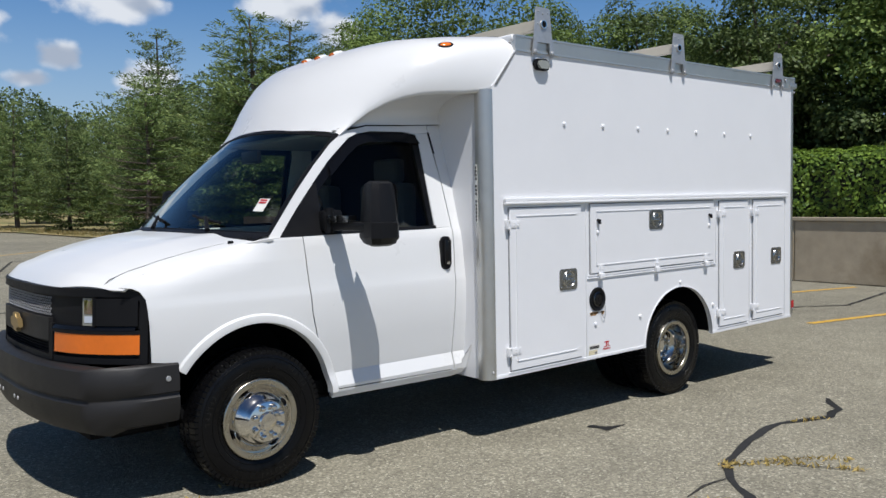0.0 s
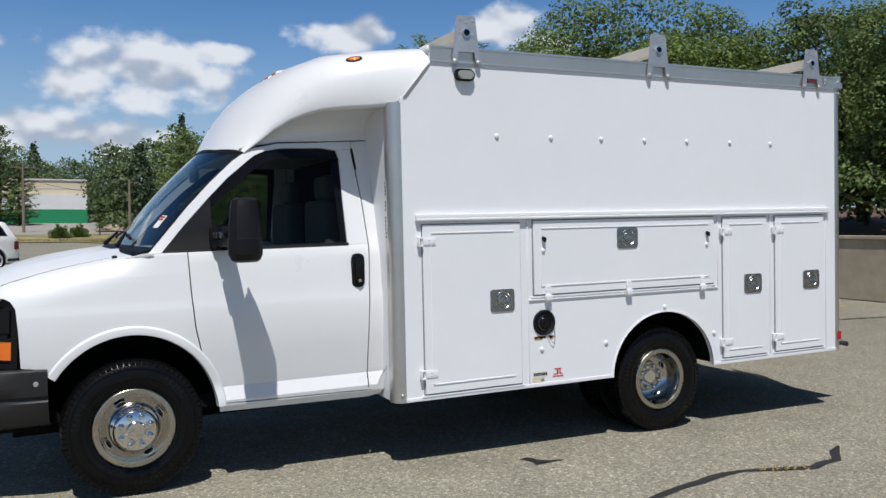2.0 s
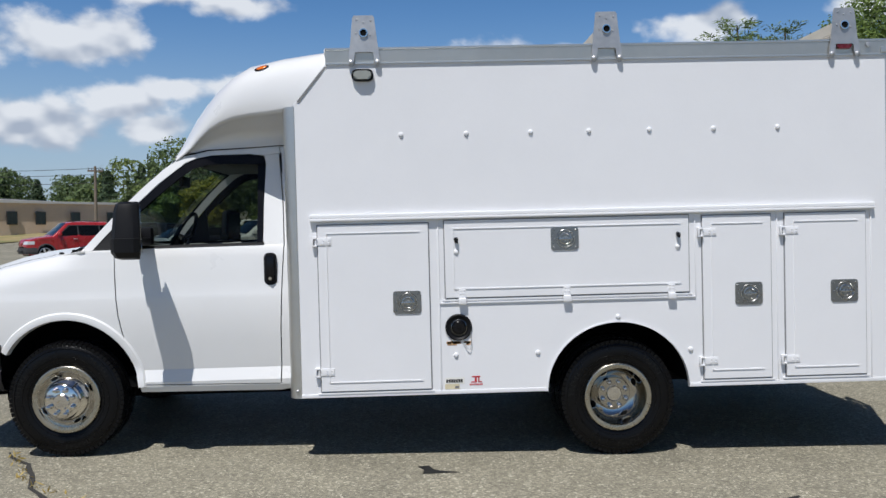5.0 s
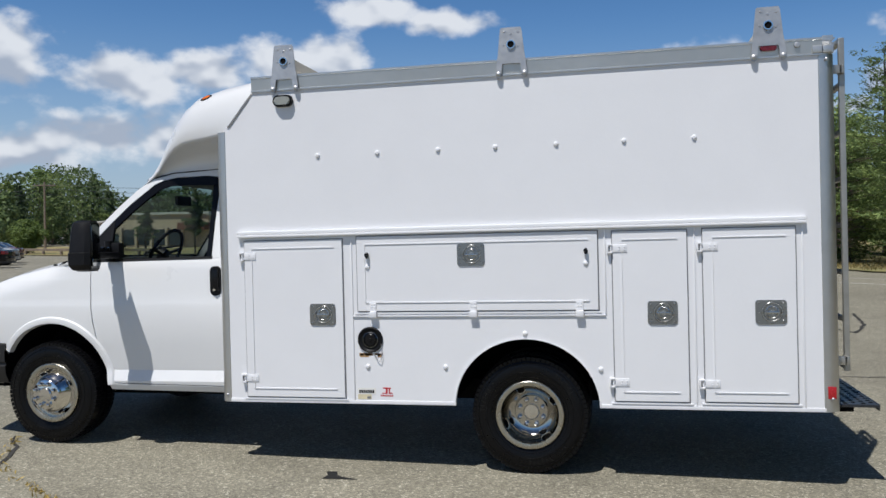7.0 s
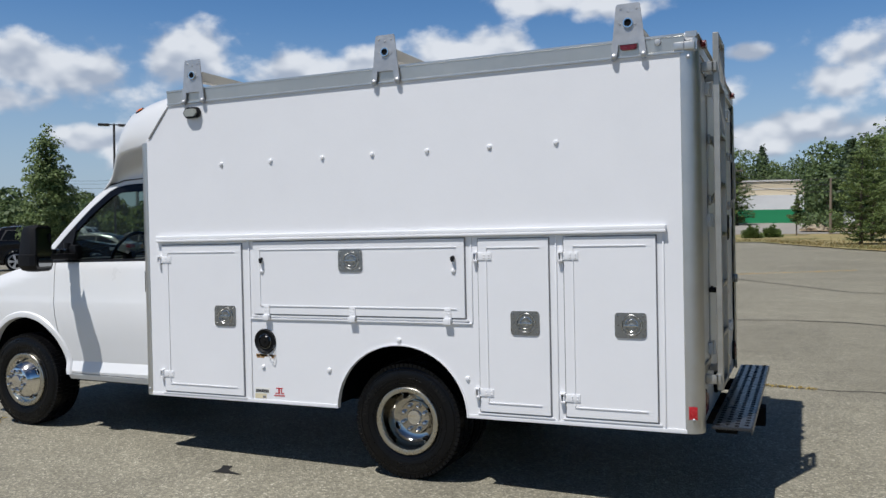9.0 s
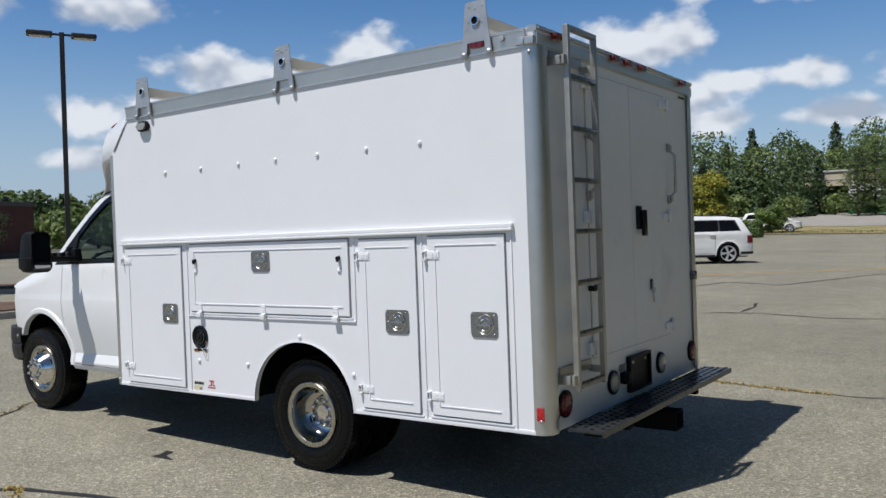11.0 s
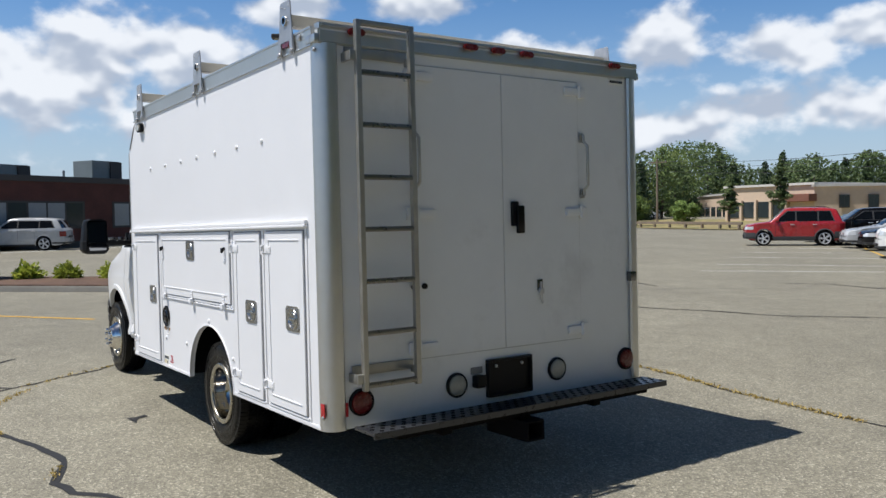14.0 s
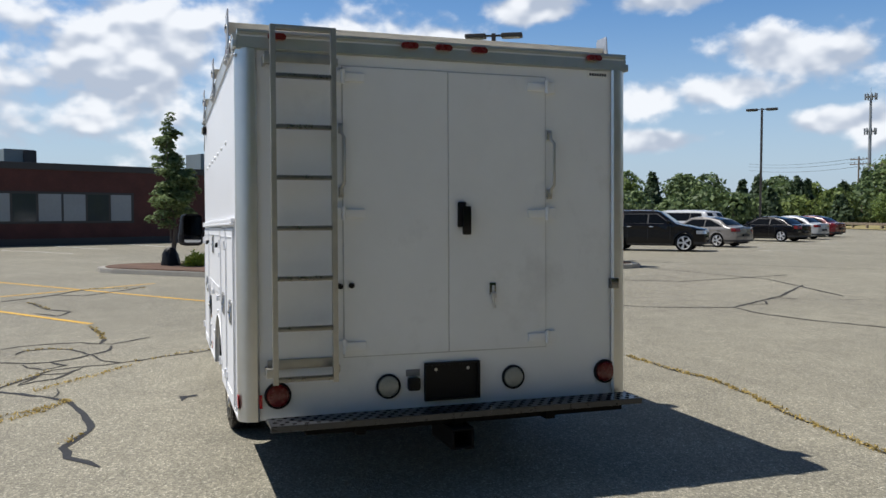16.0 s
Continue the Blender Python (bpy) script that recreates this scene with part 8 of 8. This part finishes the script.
def parked_car(name, label, kind, place_, heading, body_mat, L, W, H, wb, fo, rw, cat="car", cladding=None, roof_rails=False, group="parked cars", waist=0.665):
    """Local x runs from the nose backwards; heading is the compass of the nose in degrees from +x."""
    m = Matrix.Translation((place_[0], place_[1], ground_z(*place_))) @ Matrix.Rotation(radians(heading + 180), 4, "Z") @ Matrix.Translation((-fo, 0, 0))
    ob = empty(name, m, label, cat, group=group)
    suv = kind != "sedan"
    if suv:
        ws0, ws1 = (0.265 * L, 0.405 * L) if kind == "suv" else (0.17 * L, 0.34 * L)
        belt, low = waist * H, 0.27
        front = [(0.0, 0.66), (0.02, 0.80), (0.07, 0.91), (0.15, 0.96)]
        rear = [(L - 0.02, 0.60 * H), (L, 0.42 * H)]
        upper = front + [(0.55, 1.04), (ws0, (waist + 0.005) * H), (ws1, H - 0.07), (ws1 + 0.22, H - 0.02), (0.58 * L, H), (0.78 * L, H - 0.02), (0.885 * L, H - 0.07), (0.905 * L, H - 0.11), (0.968 * L, belt + 0.02)] + rear
        glass_end = [(0.905 * L, H - 0.11), (0.968 * L, belt + 0.02)]
    else:
        ws0, ws1 = 0.285 * L, 0.44 * L
        belt, low = 0.645 * H, 0.20
        front = [(0.0, 0.52), (0.02, 0.64), (0.08, 0.72), (0.18, 0.76)]
        rear = [(L - 0.05, 0.655 * H), (L - 0.02, 0.60 * H), (L, 0.44 * H)]
        upper = front + [(0.6, 0.83), (ws0, 0.645 * H), (ws1, H - 0.06), (ws1 + 0.25, H - 0.01), (0.58 * L, H), (0.67 * L, H - 0.04), (0.78 * L, 0.5 * (H + belt) + 0.10), (0.875 * L, belt + 0.06), (0.93 * L, belt + 0.03)] + rear
        glass_end = [(0.69 * L, H - 0.06), (0.865 * L, belt + 0.07)]
    ra = rw + 0.055

    def top(x):
        return lerp_table(upper, x)

    def bottom(x):
        z = low + 0.14 * max(0.0, (0.25 - x) / 0.25) ** 2 + 0.16 * max(0.0, (x - L + 0.35) / 0.35) ** 2
        for cx in (fo, fo + wb):
            if abs(x - cx) < ra:
                z = max(z, rw + math.sqrt(ra * ra - (x - cx) ** 2))
        return z

    def half(x, z):
        k = 0.985 - 0.06 * max(0.0, (0.60 - z) / 0.4) ** 2
        if z > belt:
            k = 0.975 - (0.24 if suv else 0.30) * (z - belt) / (H - belt)
        elif z > belt - 0.18:
            k = 0.985 + 0.015 * math.sin(math.pi * (belt - z) / 0.18)
        return W / 2 * k * (1 - 0.16 * max(0.0, (0.6 - x) / 0.6) ** 2 - 0.11 * max(0.0, (x - L + 0.5) / 0.5) ** 2)

    def over(x, f, d=0.0):
        """A point on the bonnet, screen or roof; f runs from -1 to 1 across."""
        z = top(x)
        return (x, f * (half(x, z) - 0.05), z + d + 0.03 * (1 - f * f))

    def piece(name_, bm, mat, **k):
        for v in bm.verts:
            q = (v.co.y / (W / 2)) ** 2
            v.co.x += q * (0.17 * max(0.0, 1 - v.co.x / 1.1) ** 1.5 - 0.12 * max(0.0, 1 - (L - v.co.x) / 0.9) ** 1.5)
        return part(name_, bm, mat, ob, **k)

    # body: sides, top and floor in one skin
    xs = {round(x, 3) for x, _ in upper} | {0.3, 0.42, 0.5 * (ws0 + ws1), 0.5 * L, 0.72 * L, L - 0.25, L - 0.12}
    for cx in (fo, fo + wb):
        xs |= {round(cx + ra * math.cos(radians(a)), 3) for a in range(0, 181, 12)} | {round(cx + ra + 0.012, 3), round(cx - ra - 0.012, 3)}
    xs = sorted(xs)
    levels = (0.0, 0.10, 0.22, 0.34, 0.46, 0.56, 0.66, 0.76, 0.86, 0.945)
    rows = []
    for x in xs:
        b_, t_ = bottom(x), top(x)
        zs = [b_ + (t_ - b_) * u for u in levels]
        side = [(x, half(x, z), z) for z in zs] + [(x, half(x, t_) - 0.014, t_ - 0.012)]
        rows.append([(p[0], -p[1], p[2]) for p in side] + [over(x, f) for f in (-1, -0.6, 0, 0.6, 1)] + side[::-1])
    bm = bmesh.new()
    vs = grid(bm, rows, closed=True)
    bm.faces.new(vs[0]), bm.faces.new(vs[-1])
    piece("body", bm, body_mat, sharp=38)
    part("underbody", boxed(0.30, L - 0.30, -W / 2 + 0.16, W / 2 - 0.16, low - 0.03, 0.62), M_DARK, ob)

    def wrap(name_, z0, z1, x1, f1, mat, off, end=0, side=0):
        """A band round the nose (end 0) or the tail (end 1): both sides, or one side inwards to the fraction f1."""
        bm_ = bmesh.new()
        rws = []
        prof = front if end == 0 else [(x, z) for x, z in reversed(rear)]
        prof = sorted((z, x) for x, z in prof)
        for z in (z0, 0.5 * (z0 + z1), z1):
            e = lerp_table(prof, z)
            d = 1 if end == 0 else -1
            reach = [x1 + (e - x1) * k / 5 for k in range(6)]
            run = [(x, half(x, z) + off, z) for x in reach]
            w_ = half(e, z) + off
            if side:
                run = [(x, side * y, z_) for x, y, z_ in run] + [(e - d * off, side * w_ * f, z) for f in (0.98, 0.85, f1)]
            else:
                run = [(x, -y, z_) for x, y, z_ in run] + [(e - d * off, w_ * f, z) for f in (-0.98, -0.7, -0.3, 0.3, 0.7, 0.98)] + run[::-1]
            rws.append(run)
        grid(bm_, rws)
        thicken(bm_, 0.01)
        piece(name_, bm_, mat)
    fb, rb = fo - ra - 0.03, fo + wb + ra + 0.03
    z_f, z_r = (0.62, 0.66) if suv else (0.50, 0.52)
    wrap("front_bumper", low + 0.12, z_f, fb, 0, cladding or body_mat, 0.012)
    wrap("front_skirt", low + 0.06, low + 0.15, fb, 0, M_CLAD, 0.018)
    wrap("rear_bumper", low + 0.14, z_r, rb, 0, cladding or body_mat, 0.014, end=1)
    wrap("rear_skirt", low + 0.08, low + 0.17, rb, 0, M_CLAD, 0.02, end=1)
    hz = front[2][1]
    for s in (-1, 1):
        wrap("headlamp", hz - 0.15, hz - 0.01, 0.34, 0.58, M_HEADL, 0.008, side=s)
        wrap("tail_lamp", rear[0][1] - (0.30 if suv else 0.20), rear[0][1] - 0.03, L - 0.24, 0.60 if not suv else 0.74, M_TAIL, 0.010, end=1, side=s)
    bm = bmesh.new()
    for k in range(4):
        zz = hz - 0.16 + 0.035 * k
        e = lerp_table(sorted((z, x) for x, z in front), zz)
        box(bm, e - 0.012, e + 0.05, -W * 0.235, W * 0.235, zz, zz + 0.022)
    piece("grille", bm, M_CLAD)
    e = lerp_table(sorted((z, x) for x, z in front), z_f - 0.1)
    part("air_intake", boxed(e - 0.03, e + 0.10, -W * 0.26, W * 0.26, low + 0.16, z_f - 0.12, bevel=0.02), M_CLAD, ob)
    part("rear_plate", boxed(L - 0.06, L + 0.022, -0.26, 0.26, z_r + 0.02, z_r + 0.13, bevel=0.005), M_CLAD, ob)

    # side glass: a black band with the panes in it
    zb, zt = belt + 0.015, H - (0.135 if suv else 0.115)

    def front_line(z):
        return ws0 + (ws1 - ws0) * (z - top(ws0)) / (top(ws1) - top(ws0))

    def rear_line(z):
        (x0, z0), (x1, z1) = glass_end
        return x0 + (x1 - x0) * (z - z0) / (z1 - z0)
    back = 0.30 if suv else 0.16
    quad = [(front_line(zb) + 0.20, zb), (rear_line(zb) - back - 0.05, zb + 0.02), (rear_line(zt) - back * 0.9, zt - 0.01), (front_line(zt) + 0.16, zt)]
    bp = ws1 + 0.48 if suv else 0.5 * (ws0 + 0.35 + rear_line(zb))
    cut = [quad[0][0] + 0.05, bp, 0.725 * L] if suv else [quad[0][0] + 0.05, bp]
    panes = []
    for i, x0 in enumerate(cut):
        x1 = cut[i + 1] - 0.035 if i + 1 < len(cut) else None
        a, d = ((quad[0][0] + 0.04, zb + 0.025), (quad[3][0] + 0.05, zt - 0.03)) if i == 0 else ((x0 + 0.035, zb + 0.025), (x0 + 0.03, zt - 0.03))
        b, c = ((x1, zb + 0.025), (x1, zt - 0.03)) if x1 else ((quad[1][0] - 0.06, zb + 0.045), (quad[2][0] - 0.05, zt - 0.04))
        panes.append([a, b, c, d])
    for s in (-1, 1):
        for nm, mt, off, polys in (("window_band", M_CLAD, 0.004, [quad]), ("side_window", M_CARGLASS, 0.008, panes)):
            for ps in polys:
                bm = bmesh.new()
                a, b, c, d = (Vector((x, 0, z)) for x, z in ps)
                grid(bm, [[(q.x, s * (half(q.x, q.z) + off), q.z) for q in (a.lerp(b, u).lerp(d.lerp(c, u), v) for u in (0, 0.25, 0.5, 0.75, 1))] for v in (0, 0.5, 1)])
                thicken(bm, 0.005)
                piece(nm, bm, mt)
        xm_ = quad[0][0] + 0.02
        yy = sorted((s * (half(xm_, zb) - 0.01), s * (half(xm_, zb) + 0.19)))
        part("door_mirror", boxed(xm_, xm_ + 0.14, yy[0], yy[1], zb + 0.02, zb + 0.16, bevel=0.045, seg=3), body_mat, ob)
        for x in (bp - 0.24, bp + 0.70):
            yy = sorted((s * (half(x, belt - 0.1) - 0.005), s * (half(x, belt - 0.1) + 0.025)))
            part("door_handle", boxed(x, x + 0.19, yy[0], yy[1], belt - 0.125, belt - 0.095, bevel=0.008), M_ALLOY if suv else body_mat, ob)
        for x in (bp, ws0 + 0.22, fo + wb - ra - 0.04 if suv else fo + wb - ra + 0.02):
            bm = bmesh.new()
            zz = [low + 0.2 + (belt - low - 0.2) * k / 5 for k in range(6)]
            grid(bm, [[(x + dx, s * (half(x, z) + 0.0025), z) for z in zz] for dx in (-0.005, 0.005)])
            thicken(bm, 0.003)
            part("door_seam", bm, M_CLAD, ob)
        sx0, sx1, sz = fo + ra + 0.03, fo + wb - ra - 0.03, low + (0.17 if cladding else 0.06)
        bm = bmesh.new()
        grid(bm, [[(x, s * (half(x, z) + 0.014), z) for x in (sx0, 0.5 * (sx0 + sx1), sx1)] for z in (low - 0.015, 0.5 * (low + sz), sz)])
        thicken(bm, 0.014)
        part("sill", bm, cladding or M_CLAD, ob)
        for cx in (fo, fo + wb):
            bm = bmesh.new()
            arc = [(cx + math.cos(radians(a)), rw + math.sin(radians(a))) for a in range(-8, 189, 14)]
            grid(bm, [[(cx + (x - cx) * r_, s * (half(cx + (x - cx) * r_, max(low, rw + (z - rw) * r_)) + o_), rw + (z - rw) * r_) for x, z in arc] for r_, o_ in ((ra - 0.01, 0.012), (ra + 0.02, 0.016), (ra + 0.05, 0.004))])
            thicken(bm, 0.008)
            piece("arch_lip", bm, cladding or body_mat)
        if roof_rails:
            part("roof_rail", tubed([(ws1 + 0.25, s * W * 0.35, H - 0.03), (ws1 + 0.4, s * W * 0.35, H + 0.035), (0.80 * L, s * W * 0.35, H + 0.035), (0.84 * L, s * W * 0.35, H - 0.04)], 0.016, 6), M_CLAD, ob)
        for x in (fo, fo + wb):
            car_wheel(ob, x, s * (W / 2 - 0.045), rw, s)

    def screen(name_, x0, x1, wide):
        bm_ = bmesh.new()
        grid(bm_, [[over(x0 + (x1 - x0) * u, f * wide, 0.010) for f in (-1, -0.6, 0, 0.6, 1)] for u in (0, 0.25, 0.5, 0.75, 1)])
        thicken(bm_, 0.005)
        piece(name_, bm_, M_CARGLASS)
    screen("windscreen", ws0 + 0.04, ws1 - 0.01, 0.93)
    (x0, z0), (x1, z1) = glass_end
    if suv:
        bm = bmesh.new()
        grid(bm, [[(x0 + (x1 - x0) * u + 0.016, f * (half(x0, z0 + (z1 - z0) * u) - 0.10), z0 + (z1 - z0) * u) for f in (-1, -0.5, 0, 0.5, 1)] for u in (0.06, 0.5, 0.94)])
        thicken(bm, 0.005)
        piece("rear_window", bm, M_CARGLASS)
    else:
        screen("rear_window", x0, x1, 0.90)
    return ob


# the place given is the middle of the front axle
U = math.degrees(math.atan2(-0.65, -0.76))


jeep_front = (-4.85, 25.4)
parked_car("white_suv", "white five-door off-road car parked on the lot", "suv", jeep_front, U - 8, P_WHITE, 4.82, 1.94, 1.76, 2.915, 0.90, 0.385, roof_rails=True)
parked_car("silver_sedan", "silver saloon parked in a row of cars", "sedan", (-8.8 - 1.0, 32.0), U, P_SILVER, 4.85, 1.83, 1.46, 2.78, 0.95, 0.33)
parked_car("black_sedan", "black saloon parked in a row of cars", "sedan", (-7.2 - 0.8, 30.0 + 0.2), U, P_BLACK, 4.75, 1.80, 1.45, 2.70, 0.95, 0.33)
parked_car("black_suv", "black estate car parked in a row", "suv", (-11.8 - 1.0, 34.8), U, P_BLACK, 4.9, 1.9, 1.72, 2.85, 0.95, 0.36)
parked_car("blue_sedan", "dark blue saloon parked in a row", "sedan", (-14.0 - 1.0, 37.6), U, P_BLUE, 4.6, 1.8, 1.45, 2.68, 0.95, 0.33)
parked_car("red_suv", "red five-door off-road car with grey cladding", "suv", (-14.74, 32.02), U - 4, P_RED, 4.44, 1.80, 1.76, 2.62, 0.88, 0.35, cladding=M_GREYCLAD, waist=0.625, roof_rails=True)
R = math.degrees(math.atan2(0.83, 0.56))


def by_rear_wheel(x, y, heading, wb, w=1.8):
    """Middle of the front axle of a car whose left rear wheel stands at x, y."""
    n = Vector((math.cos(radians(heading)), math.sin(radians(heading))))
    c = Vector((x, y)) + Vector((n.y, -n.x)) * w * 0.46 + n * wb
    return c.x, c.y


parked_car("dark_suv", "dark green-black off-road car parked beside others", "suv", (-21.0, 19.9), R - 8, P_BLACK, 4.87, 1.90, 1.75, 2.87, 0.93, 0.38, roof_rails=True)
parked_car("silver_minivan", "silver people carrier parked behind other cars", "van", (-31.4, 25.1), 203, P_SILVER, 5.0, 1.98, 1.80, 3.03, 0.95, 0.35)
AWAY = 203
parked_car("taupe_sedan", "beige-grey saloon parked nose away", "sedan", by_rear_wheel(-24.0, 23.7, AWAY, 2.70), AWAY, P_TAUPE, 4.7, 1.80, 1.46, 2.70, 0.95, 0.33)
parked_car("black_saloon", "black saloon parked nose away", "sedan", by_rear_wheel(-29.2, 31.9, AWAY, 2.72), AWAY, P_BLACK, 4.75, 1.82, 1.45, 2.72, 0.95, 0.33)
parked_car("white_sedan", "silver-white saloon parked nose away", "sedan", by_rear_wheel(-32.4, 36.2, AWAY, 2.72), AWAY, P_SILVER, 4.75, 1.82, 1.46, 2.72, 0.95, 0.33)
parked_car("red_sedan", "dark red saloon at the end of a row", "sedan", by_rear_wheel(-36.0, 41.0, AWAY, 2.72), AWAY, P_MAROON, 4.75, 1.82, 1.45, 2.72, 0.95, 0.33)
parked_car("silver_suv", "silver off-road car parked by the brick office", "suv", (-41.2, 2.6), -117, P_SILVER, 4.85, 1.93, 1.73, 2.79, 0.95, 0.37)
parked_car("red_saloon", "bright red saloon parked by the brick office", "sedan", (-48.6, 14.6), -112, P_RED, 4.6, 1.80, 1.42, 2.70, 0.93, 0.33)
parked_car("white_estate", "white estate car parked far off", "suv", (-84, 104), 60, P_WHITE, 4.6, 1.85, 1.75, 2.7, 0.9, 0.36)
parked_car("white_coupe", "white saloon parked far off", "sedan", (-96, 128), 30, P_WHITE, 4.6, 1.8, 1.42, 2.7, 0.9, 0.33)
parked_car("white_pickup", "white pickup-like car beyond the hedge", "van", (-10.5, 74), 10, P_WHITE, 5.2, 1.95, 1.8, 3.3, 0.95, 0.37)
